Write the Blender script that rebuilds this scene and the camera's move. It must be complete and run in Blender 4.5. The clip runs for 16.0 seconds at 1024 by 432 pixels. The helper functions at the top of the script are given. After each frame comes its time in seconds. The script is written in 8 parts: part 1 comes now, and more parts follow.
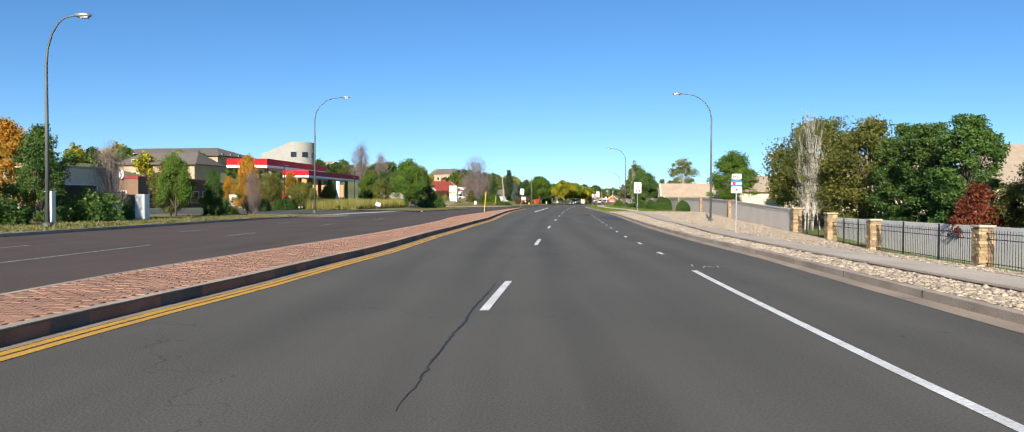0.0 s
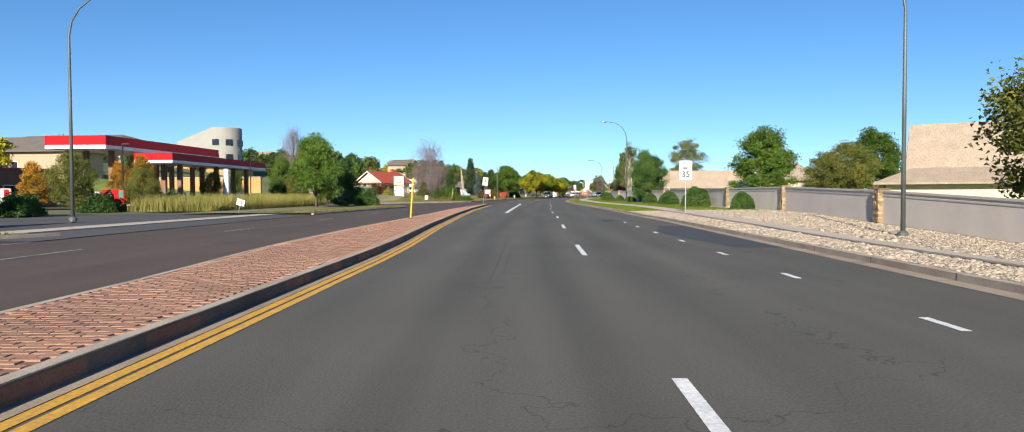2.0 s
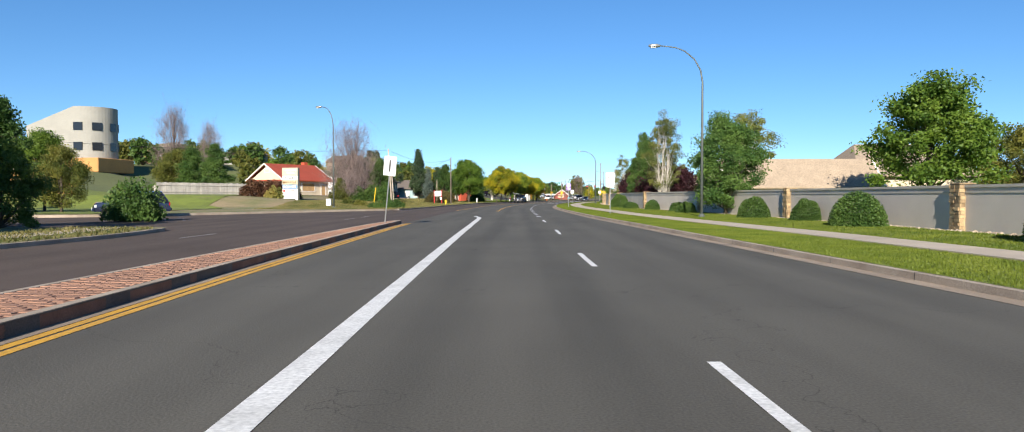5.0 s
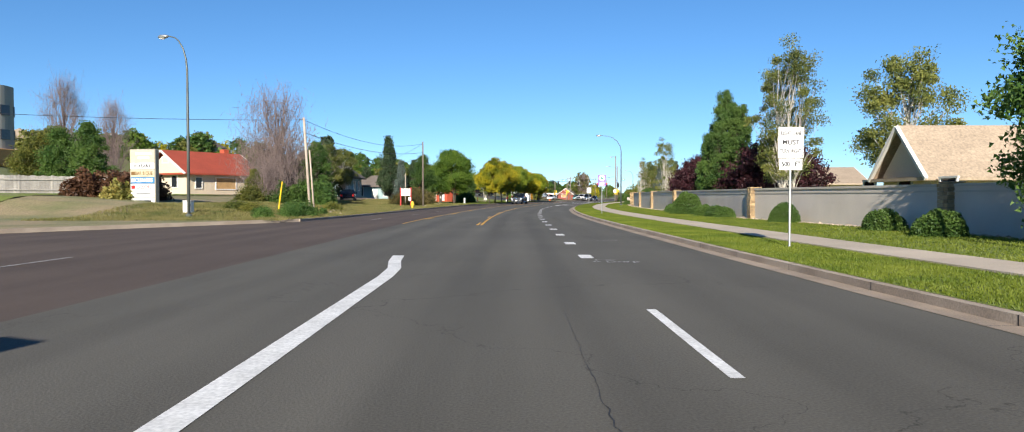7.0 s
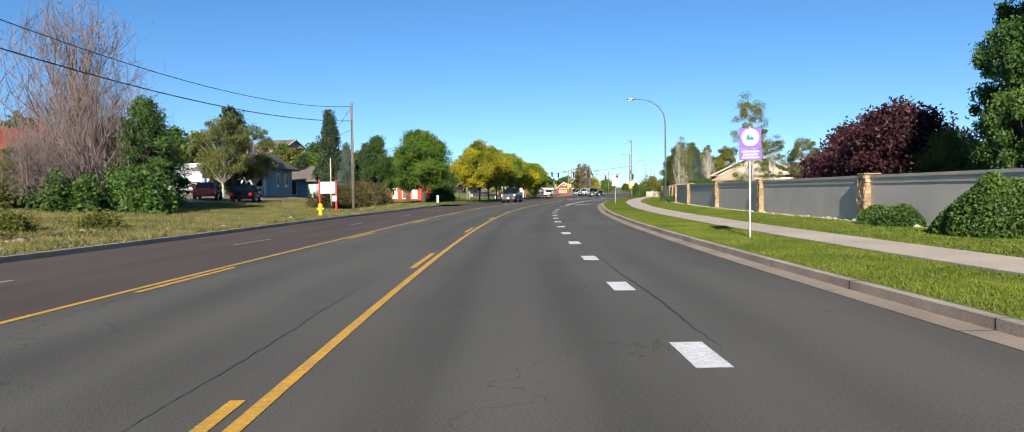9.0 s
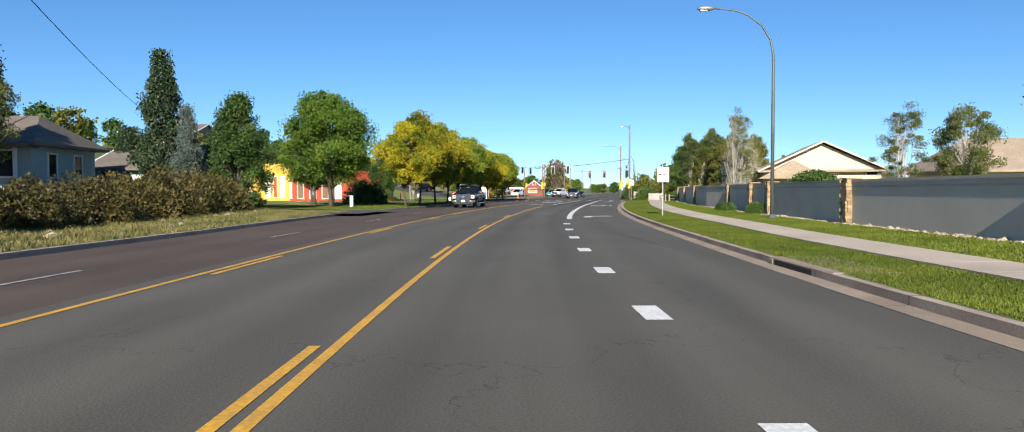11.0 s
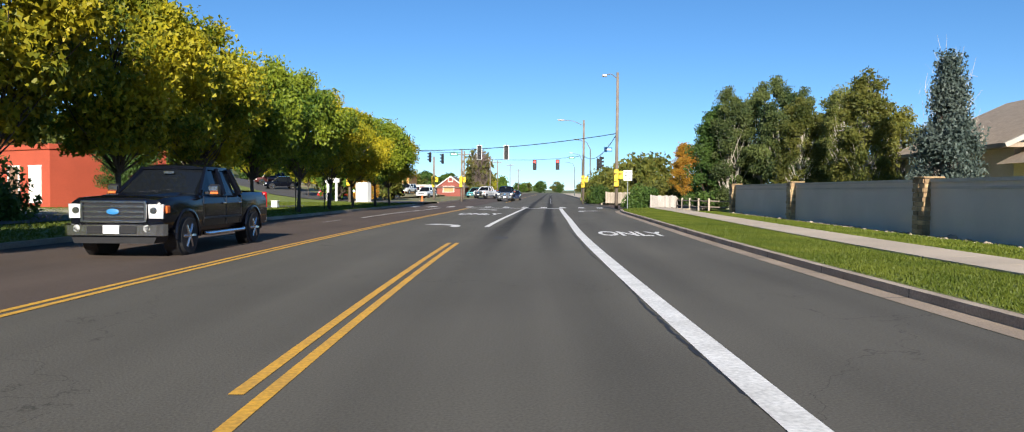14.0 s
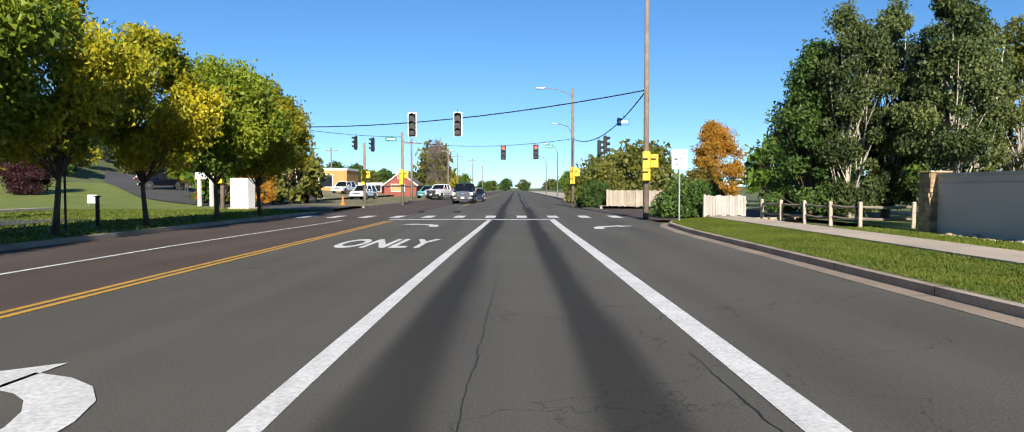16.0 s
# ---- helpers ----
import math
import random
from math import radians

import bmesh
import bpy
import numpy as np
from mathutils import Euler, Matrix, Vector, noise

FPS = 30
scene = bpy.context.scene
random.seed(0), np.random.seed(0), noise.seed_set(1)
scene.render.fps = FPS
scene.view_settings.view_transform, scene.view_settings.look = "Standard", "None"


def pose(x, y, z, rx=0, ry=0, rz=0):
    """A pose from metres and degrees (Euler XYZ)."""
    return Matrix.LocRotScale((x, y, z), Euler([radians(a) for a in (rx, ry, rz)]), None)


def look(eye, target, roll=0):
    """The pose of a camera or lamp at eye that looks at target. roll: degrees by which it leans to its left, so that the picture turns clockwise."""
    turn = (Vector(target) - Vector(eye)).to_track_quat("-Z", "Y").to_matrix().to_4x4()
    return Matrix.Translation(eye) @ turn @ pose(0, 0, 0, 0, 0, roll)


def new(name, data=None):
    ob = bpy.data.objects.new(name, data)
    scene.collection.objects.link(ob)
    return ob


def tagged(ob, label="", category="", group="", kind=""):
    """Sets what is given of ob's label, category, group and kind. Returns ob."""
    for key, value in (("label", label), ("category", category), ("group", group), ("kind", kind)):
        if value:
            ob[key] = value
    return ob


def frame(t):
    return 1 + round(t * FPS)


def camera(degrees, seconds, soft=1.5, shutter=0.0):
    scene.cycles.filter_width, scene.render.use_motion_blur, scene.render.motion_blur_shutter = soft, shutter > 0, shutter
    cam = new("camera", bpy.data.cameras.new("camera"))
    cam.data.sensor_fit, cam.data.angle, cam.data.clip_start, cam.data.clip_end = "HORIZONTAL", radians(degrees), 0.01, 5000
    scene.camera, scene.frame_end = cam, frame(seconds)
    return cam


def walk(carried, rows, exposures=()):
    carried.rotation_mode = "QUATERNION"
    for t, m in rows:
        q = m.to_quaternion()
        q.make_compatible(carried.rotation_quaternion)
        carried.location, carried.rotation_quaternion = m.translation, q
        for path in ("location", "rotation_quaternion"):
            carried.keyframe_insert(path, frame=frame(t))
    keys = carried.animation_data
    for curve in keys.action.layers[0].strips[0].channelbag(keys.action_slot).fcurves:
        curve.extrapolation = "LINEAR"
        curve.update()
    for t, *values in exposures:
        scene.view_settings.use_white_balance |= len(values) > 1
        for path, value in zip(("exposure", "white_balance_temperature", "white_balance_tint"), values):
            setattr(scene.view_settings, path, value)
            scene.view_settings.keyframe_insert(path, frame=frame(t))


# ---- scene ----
cam = camera(69.0, 16.0, 1.0)
# seconds, x, y, z, yaw, pitch, roll
PATH = [
    (0.0, 0.0, 0.0, 1.43, -0.29, -1.22, -0.29),
    (0.5, 0.02, 9.04, 1.41, -0.86, -1.38, -0.31),
    (1.0, 0.14, 18.09, 1.41, -1.55, -1.56, -0.13),
    (1.5, 0.40, 27.01, 1.42, -2.45, -1.82, -0.26),
    (2.0, 0.79, 35.91, 1.40, -3.02, -1.71, 0.22),
    (2.5, 1.26, 44.85, 1.41, -3.31, -1.70, 0.27),
    (3.0, 1.75, 53.68, 1.40, -3.67, -1.65, 0.05),
    (3.5, 2.33, 62.15, 1.38, -4.27, -1.52, -0.70),
    (4.0, 3.05, 70.35, 1.38, -4.73, -1.68, -0.90),
    (4.5, 3.80, 78.53, 1.40, -5.17, -1.55, -0.40),
    (5.0, 4.58, 86.88, 1.40, -5.58, -1.50, 0.00),
    (5.5, 5.41, 95.41, 1.40, -5.76, -1.50, 0.00),
    (6.0, 6.27, 104.10, 1.40, -5.70, -1.48, 0.05),
    (6.5, 7.13, 112.86, 1.43, -5.69, -1.45, 0.12),
    (7.0, 8.05, 121.65, 1.41, -5.78, -1.53, 0.05),
    (7.5, 9.00, 130.35, 1.37, -5.85, -1.44, 0.34),
    (8.0, 9.89, 138.98, 1.40, -6.01, -1.51, 0.56),
    (8.5, 10.79, 147.52, 1.40, -6.16, -1.81, -0.17),
    (9.0, 11.67, 155.93, 1.40, -6.44, -1.86, 0.80),
    (9.5, 12.63, 164.40, 1.40, -7.00, -1.75, 0.30),
    (10.0, 13.63, 173.00, 1.40, -7.49, -1.70, 0.00),
    (10.5, 14.73, 181.67, 1.40, -8.30, -1.75, 0.00),
    (11.0, 15.98, 190.31, 1.40, -9.33, -1.90, 0.10),
    (11.5, 17.43, 198.87, 1.41, -10.49, -2.08, 0.20),
    (12.0, 19.01, 207.35, 1.40, -11.48, -2.01, -0.07),
    (12.5, 20.69, 215.59, 1.37, -12.60, -1.62, -0.46),
    (13.0, 22.35, 223.15, 1.36, -13.74, -1.85, -0.57),
    (13.5, 24.04, 230.27, 1.39, -14.62, -1.91, -0.36),
    (14.0, 25.81, 237.16, 1.40, -15.49, -1.96, -0.39),
    (14.5, 27.60, 243.62, 1.39, -16.31, -1.96, -0.10),
    (15.0, 29.31, 249.57, 1.41, -16.99, -1.91, -0.21),
    (15.5, 31.04, 255.21, 1.39, -17.64, -2.04, -0.04),
    (16.0, 32.80, 260.83, 1.40, -18.19, -2.09, 0.05),
]
walk(cam, [(t, pose(x, y, z, 90 + pitch, roll, yaw)) for t, x, y, z, yaw, pitch, roll in PATH])

# ---- world and sun ----
SUN_AZ, SUN_EL = 193.7, 25.0  # degrees clockwise from +y, above the horizon
world = bpy.data.worlds.new("sky")
scene.world = world
world.use_nodes = True
wn = world.node_tree.nodes
sky = wn.new("ShaderNodeTexSky")
sky.sky_type, sky.sun_disc = "NISHITA", False
sky.sun_elevation, sky.sun_rotation = radians(SUN_EL), radians(SUN_AZ)
sky.altitude, sky.air_density, sky.dust_density, sky.ozone_density = 1800, 1.0, 0.0, 4.0
way = wn.new("ShaderNodeTexCoord")
lift = wn.new("ShaderNodeVectorMath")
lift.operation, lift.inputs[1].default_value = "ADD", (0, 0, 0.035)
unit = wn.new("ShaderNodeVectorMath")
unit.operation = "NORMALIZE"
world.node_tree.links.new(way.outputs["Generated"], lift.inputs[0])
world.node_tree.links.new(lift.outputs[0], unit.inputs[0])
world.node_tree.links.new(unit.outputs[0], sky.inputs["Vector"])
wn["Background"].inputs["Strength"].default_value = 0.082
deep = wn.new("ShaderNodeHueSaturation")
deep.inputs["Saturation"].default_value = 1.16
world.node_tree.links.new(sky.outputs["Color"], deep.inputs["Color"])
world.node_tree.links.new(deep.outputs["Color"], wn["Background"].inputs["Color"])
sun_data = bpy.data.lights.new("sun", "SUN")
sun_data.energy, sun_data.angle, sun_data.color = 5.0, radians(0.5), (1.0, 0.925, 0.81)
sun = new("sun", sun_data)
saz, sel = radians(SUN_AZ), radians(SUN_EL)
sun.matrix_world = look((0, 0, 60), (-math.sin(saz) * math.cos(sel), -math.cos(saz) * math.cos(sel), 60 - math.sin(sel)))
scene.view_settings.exposure = 0.85

# ---- materials ----
def nodes_of(name):
    m = bpy.data.materials.new(name)
    m.use_nodes = True
    t = m.node_tree
    b = t.nodes["Principled BSDF"]
    return m, t, b


def mat(name, base, rough=0.8, metal=0.0, vary=0.0, scale=1.0, fine=30.0, bump=0.0, dark=None, mix=0.5, rand=0.0, spec=0.5, coat=0.0, detail=0.1):
    """A surface with large stains (scale, per metre), fine grain and relief; rand varies piece by piece."""
    m, t, b = nodes_of(name)
    n, l = t.nodes, t.links
    b.inputs["Roughness"].default_value = rough
    b.inputs["Metallic"].default_value = metal
    b.inputs["Specular IOR Level"].default_value = spec
    b.inputs["Coat Weight"].default_value = coat
    co = n.new("ShaderNodeTexCoord")
    geo = n.new("ShaderNodeNewGeometry")
    big = n.new("ShaderNodeTexNoise")
    big.inputs["Scale"].default_value, big.inputs["Detail"].default_value = scale, 5
    l.new(geo.outputs["Position"], big.inputs["Vector"])
    small = n.new("ShaderNodeTexNoise")
    small.inputs["Scale"].default_value, small.inputs["Detail"].default_value = fine, 4
    l.new(geo.outputs["Position"], small.inputs["Vector"])
    ramp = n.new("ShaderNodeMapRange")
    ramp.inputs["From Min"].default_value, ramp.inputs["From Max"].default_value = 0.35, 0.68
    l.new(big.outputs["Fac"], ramp.inputs["Value"])
    mx = n.new("ShaderNodeMix")
    mx.data_type = "RGBA"
    d = dark or tuple(c * (1 - vary) for c in base)
    mx.inputs["A"].default_value = (*base, 1)
    mx.inputs["B"].default_value = (*d, 1)
    k = n.new("ShaderNodeMath")
    k.operation = "MULTIPLY"
    k.inputs[1].default_value = 2 * mix
    l.new(ramp.outputs["Result"], k.inputs[0])
    l.new(k.outputs[0], mx.inputs["Factor"])
    hsv = n.new("ShaderNodeHueSaturation")
    l.new(mx.outputs["Result"], hsv.inputs["Color"])
    val = n.new("ShaderNodeMapRange")
    val.inputs["From Min"].default_value, val.inputs["From Max"].default_value = 0.3, 0.7
    val.inputs["To Min"].default_value, val.inputs["To Max"].default_value = 1 - detail * 2, 1 + detail * 2
    l.new(small.outputs["Fac"], val.inputs["Value"])
    last = val.outputs["Result"]
    if rand:
        info = n.new("ShaderNodeObjectInfo")
        add = n.new("ShaderNodeMath")
        add.operation = "ADD"
        l.new(info.outputs["Random"], add.inputs[0])
        l.new(geo.outputs["Random Per Island"], add.inputs[1])
        fr = n.new("ShaderNodeMath")
        fr.operation = "FRACT"
        l.new(add.outputs[0], fr.inputs[0])
        rr = n.new("ShaderNodeMapRange")
        rr.inputs["To Min"].default_value, rr.inputs["To Max"].default_value = 1 - rand, 1 + rand
        l.new(fr.outputs[0], rr.inputs["Value"])
        mul = n.new("ShaderNodeMath")
        mul.operation = "MULTIPLY"
        l.new(rr.outputs["Result"], mul.inputs[0])
        l.new(last, mul.inputs[1])
        last = mul.outputs[0]
    l.new(last, hsv.inputs["Value"])
    l.new(hsv.outputs["Color"], b.inputs["Base Color"])
    if bump:
        bp = n.new("ShaderNodeBump")
        bp.inputs["Strength"].default_value, bp.inputs["Distance"].default_value = bump, 0.02
        l.new(small.outputs["Fac"], bp.inputs["Height"])
        l.new(bp.outputs["Normal"], b.inputs["Normal"])
    return m


def leaf_mat(name, a, b2, glow=0.35):
    """Leaves: each its own shade between two colours, with light passing through."""
    m, t, b = nodes_of(name)
    n, l = t.nodes, t.links
    geo = n.new("ShaderNodeNewGeometry")
    info = n.new("ShaderNodeObjectInfo")
    noise_t = n.new("ShaderNodeTexNoise")
    noise_t.inputs["Scale"].default_value = 0.6
    l.new(geo.outputs["Position"], noise_t.inputs["Vector"])
    add = n.new("ShaderNodeMath")
    add.operation = "MULTIPLY_ADD"
    add.inputs[1].default_value = 0.6
    l.new(geo.outputs["Random Per Island"], add.inputs[0])
    nm = n.new("ShaderNodeMath")
    nm.operation = "MULTIPLY_ADD"
    nm.inputs[1].default_value, nm.inputs[2].default_value = 2.2, -0.9
    l.new(noise_t.outputs["Fac"], nm.inputs[0])
    l.new(nm.outputs[0], add.inputs[2])
    mx = n.new("ShaderNodeMix")
    mx.data_type = "RGBA"
    mx.inputs["A"].default_value, mx.inputs["B"].default_value = (*a, 1), (*b2, 1)
    l.new(add.outputs[0], mx.inputs["Factor"])
    hs = n.new("ShaderNodeHueSaturation")
    rr = n.new("ShaderNodeMapRange")
    rr.inputs["To Min"].default_value, rr.inputs["To Max"].default_value = 0.8, 1.2
    l.new(info.outputs["Random"], rr.inputs["Value"])
    l.new(rr.outputs["Result"], hs.inputs["Value"])
    l.new(mx.outputs["Result"], hs.inputs["Color"])
    l.new(hs.outputs["Color"], b.inputs["Base Color"])
    b.inputs["Roughness"].default_value = 0.55
    b.inputs["Specular IOR Level"].default_value = 0.3
    tr = n.new("ShaderNodeBsdfTranslucent")
    l.new(hs.outputs["Color"], tr.inputs["Color"])
    ms = n.new("ShaderNodeMixShader")
    ms.inputs["Fac"].default_value = glow
    l.new(b.outputs["BSDF"], ms.inputs[1])
    l.new(tr.outputs["BSDF"], ms.inputs[2])
    l.new(ms.outputs["Shader"], n["Material Output"].inputs["Surface"])
    return m


M = {}


def road_mat(name, base, track, gap, blotch, rubber=0.0):
    """Asphalt with wheel tracks along the lanes, blotches, fine aggregate and hairline cracks."""
    m, t, b = nodes_of(name)
    n, l = t.nodes, t.links
    geo = n.new("ShaderNodeNewGeometry")
    ao, aa = n.new("ShaderNodeAttribute"), n.new("ShaderNodeAttribute")
    ao.attribute_name, aa.attribute_name = "offset", "along"
    cmb = n.new("ShaderNodeCombineXYZ")
    k1 = n.new("ShaderNodeMath")
    k1.operation, k1.inputs[1].default_value = "MULTIPLY", 0.06
    l.new(aa.outputs["Fac"], k1.inputs[0])
    l.new(ao.outputs["Fac"], cmb.inputs["X"])
    l.new(k1.outputs[0], cmb.inputs["Y"])
    streak = n.new("ShaderNodeTexNoise")
    streak.inputs["Scale"].default_value, streak.inputs["Detail"].default_value = 1.1, 4
    l.new(cmb.outputs[0], streak.inputs["Vector"])
    ph = n.new("ShaderNodeMath")
    ph.operation, ph.inputs[1].default_value, ph.inputs[2].default_value = "MULTIPLY_ADD", 6.2832 / gap, track
    l.new(ao.outputs["Fac"], ph.inputs[0])
    sn = n.new("ShaderNodeMath")
    sn.operation = "SINE"
    l.new(ph.outputs[0], sn.inputs[0])
    big, fine = n.new("ShaderNodeTexNoise"), n.new("ShaderNodeTexNoise")
    big.inputs["Scale"].default_value, big.inputs["Detail"].default_value = 0.22, 6
    fine.inputs["Scale"].default_value, fine.inputs["Detail"].default_value = 45, 3
    l.new(geo.outputs["Position"], big.inputs["Vector"])
    l.new(geo.outputs["Position"], fine.inputs["Vector"])

    def scaled(sock, k, c):
        q = n.new("ShaderNodeMath")
        q.operation, q.inputs[1].default_value, q.inputs[2].default_value = "MULTIPLY_ADD", k, c
        l.new(sock, q.inputs[0])
        return q.outputs[0]

    def plus(x, y):
        q = n.new("ShaderNodeMath")
        q.operation = "ADD"
        l.new(x, q.inputs[0])
        l.new(y, q.inputs[1])
        return q.outputs[0]

    slow = n.new("ShaderNodeTexNoise")
    slow.inputs["Scale"].default_value, slow.inputs["Detail"].default_value = 0.05, 2
    l.new(geo.outputs["Position"], slow.inputs["Vector"])
    amp = scaled(slow.outputs["Fac"], 0.24, -0.07)
    tr = n.new("ShaderNodeMath")
    tr.operation = "MULTIPLY"
    l.new(sn.outputs[0], tr.inputs[0])
    l.new(amp, tr.inputs[1])
    v = plus(scaled(streak.outputs["Fac"], 0.62, 0.69), tr.outputs[0])
    v = plus(v, scaled(big.outputs["Fac"], blotch, -blotch / 2))
    v = plus(v, scaled(fine.outputs["Fac"], 1.1, -0.55))
    crack = n.new("ShaderNodeTexVoronoi")
    crack.feature = "DISTANCE_TO_EDGE"
    crack.inputs["Scale"].default_value = 0.16
    wob = n.new("ShaderNodeVectorMath")
    wob.operation = "MULTIPLY_ADD"
    wn_ = n.new("ShaderNodeTexNoise")
    wn_.inputs["Scale"].default_value, wn_.inputs["Detail"].default_value = 0.9, 6
    l.new(geo.outputs["Position"], wn_.inputs["Vector"])
    wob.inputs[1].default_value = (3.0, 3.0, 0)
    l.new(wn_.outputs["Color"], wob.inputs[0])
    l.new(geo.outputs["Position"], wob.inputs[2])
    l.new(wob.outputs[0], crack.inputs["Vector"])
    cr = n.new("ShaderNodeMapRange")
    cr.inputs["From Max"].default_value = 0.0022
    cr.inputs["To Min"].default_value, cr.inputs["To Max"].default_value = 0.5, 1.0
    l.new(crack.outputs["Distance"], cr.inputs["Value"])
    mul = n.new("ShaderNodeMath")
    mul.operation = "MULTIPLY"
    l.new(v, mul.inputs[0])
    l.new(cr.outputs["Result"], mul.inputs[1])
    hs = n.new("ShaderNodeHueSaturation")
    hs.inputs["Color"].default_value = (*base, 1)
    out = mul.outputs[0]
    if rubber:
        # rubber laid down by braking wheels before the crossing
        wide = n.new("ShaderNodeMath")
        wide.operation = "ABSOLUTE"
        l.new(ao.outputs["Fac"], wide.inputs[0])
        off = n.new("ShaderNodeMath")
        off.operation, off.inputs[1].default_value = "SUBTRACT", 0.82
        l.new(wide.outputs[0], off.inputs[0])
        off2 = n.new("ShaderNodeMath")
        off2.operation = "ABSOLUTE"
        l.new(off.outputs[0], off2.inputs[0])
        ragged = plus(off2.outputs[0], scaled(streak.outputs["Fac"], 0.5, -0.25))
        band = n.new("ShaderNodeMapRange")
        band.interpolation_type = "SMOOTHSTEP"
        band.inputs["From Min"].default_value, band.inputs["From Max"].default_value = 0.1, 0.4
        band.inputs["To Min"].default_value, band.inputs["To Max"].default_value = rubber, 0.0
        l.new(ragged, band.inputs["Value"])
        near_end = n.new("ShaderNodeMapRange")
        near_end.interpolation_type = "SMOOTHSTEP"
        near_end.inputs["From Min"].default_value, near_end.inputs["From Max"].default_value = 254, 276
        near_end.inputs["To Min"].default_value = 0.12
        l.new(aa.outputs["Fac"], near_end.inputs["Value"])
        both = n.new("ShaderNodeMath")
        both.operation = "MULTIPLY"
        l.new(band.outputs["Result"], both.inputs[0])
        l.new(near_end.outputs["Result"], both.inputs[1])
        dim = n.new("ShaderNodeMath")
        dim.operation = "MULTIPLY"
        l.new(out, dim.inputs[0])
        l.new(scaled(both.outputs[0], -1.0, 1.0), dim.inputs[1])
        out = dim.outputs[0]
    l.new(out, hs.inputs["Value"])
    l.new(hs.outputs["Color"], b.inputs["Base Color"])
    b.inputs["Roughness"].default_value = 0.9
    b.inputs["Specular IOR Level"].default_value = 0.3
    bp = n.new("ShaderNodeBump")
    bp.inputs["Strength"].default_value, bp.inputs["Distance"].default_value = 0.5, 0.01
    l.new(fine.outputs["Fac"], bp.inputs["Height"])
    l.new(bp.outputs["Normal"], b.inputs["Normal"])
    return m


M["asphalt"] = road_mat("asphalt", (0.092, 0.085, 0.070), 1.5, 1.65, 0.5, 0.72)
M["asphalt_old"] = road_mat("asphalt_old", (0.082, 0.060, 0.047), 0.6, 1.8, 0.7)
M["asphalt_lot"] = mat("asphalt_lot", (0.07, 0.066, 0.062), 0.9, vary=0.25, scale=0.2, fine=40, bump=0.3)
M["patch"] = mat("asphalt_patch", (0.10, 0.083, 0.070), 0.9, vary=0.2, scale=0.6, fine=50, bump=0.4)
M["tar"] = mat("tar", (0.015, 0.015, 0.016), 0.7, fine=40)
M["kerb"] = mat("kerb_concrete", (0.42, 0.345, 0.265), 0.9, vary=0.35, scale=0.8, fine=40, bump=0.3, dark=(0.28, 0.22, 0.165))
# stained kerb concrete with the shade on its road face put into the colour
M["kerb_shaded"] = mat("kerb_face", (0.13, 0.115, 0.10), 0.9, vary=0.4, scale=1.2, fine=40, bump=0.4)
M["gutter"] = mat("gutter_concrete", (0.32, 0.25, 0.185), 0.9, vary=0.3, scale=0.7, fine=40, bump=0.3)
M["walk"] = mat("walk_concrete", (0.48, 0.40, 0.31), 0.9, vary=0.18, scale=0.5, fine=40, bump=0.2, rand=0.06)
M["paver"] = mat("paver_clay", (0.315, 0.168, 0.105), 0.9, vary=0.22, scale=0.7, fine=60, bump=0.4, rand=0.12)
M["paver_bed"] = mat("paver_bed", (0.25, 0.135, 0.09), 0.95, vary=0.3, scale=2, fine=50, bump=0.3)
M["yellow"] = mat("yellow_paint", (0.62, 0.33, 0.03), 0.7, vary=0.15, scale=2.0, fine=25, detail=0.12, dark=(0.42, 0.24, 0.05), mix=0.35)
M["white"] = mat("white_paint", (0.72, 0.71, 0.68), 0.7, vary=0.2, scale=2.0, fine=25, detail=0.1, dark=(0.5, 0.49, 0.46), mix=0.35)
M["white_worn"] = mat("white_paint_worn", (0.40, 0.39, 0.37), 0.8, vary=0.4, scale=3.0, fine=20, detail=0.2, dark=(0.15, 0.15, 0.15))
M["lawn"] = mat("lawn_soil", (0.16, 0.20, 0.028), 0.95, vary=0.3, scale=0.6, fine=40, bump=0.6, detail=0.2)
M["dry"] = mat("dry_ground", (0.26, 0.20, 0.11), 0.95, vary=0.4, scale=0.28, fine=12, bump=0.6, dark=(0.12, 0.14, 0.04), detail=0.18)
M["verge"] = mat("verge_soil", (0.20, 0.17, 0.08), 0.95, vary=0.4, scale=0.3, fine=15, bump=0.6, dark=(0.12, 0.13, 0.04), detail=0.18)
M["dirt"] = mat("dirt", (0.27, 0.20, 0.13), 0.95, vary=0.35, scale=0.5, fine=20, bump=0.5)
M["hill"] = mat("hill_ground", (0.13, 0.145, 0.045), 0.95, vary=0.4, scale=0.03, fine=2, dark=(0.07, 0.09, 0.03))
M["rock"] = mat("river_rock", (0.40, 0.325, 0.235), 0.85, vary=0.35, scale=3, fine=40, bump=0.3, rand=0.35, dark=(0.27, 0.22, 0.17))
M["stucco"] = mat("wall_stucco", (0.60, 0.53, 0.455), 0.92, vary=0.12, scale=0.6, fine=60, bump=0.3, detail=0.05)
M["stucco_cap"] = mat("wall_cap", (0.50, 0.45, 0.38), 0.9, vary=0.2, scale=1.0, fine=50, bump=0.2)
M["stone"] = mat("pillar_stone", (0.40, 0.29, 0.16), 0.9, vary=0.4, scale=4, fine=25, bump=0.6, rand=0.4, dark=(0.26, 0.17, 0.09))
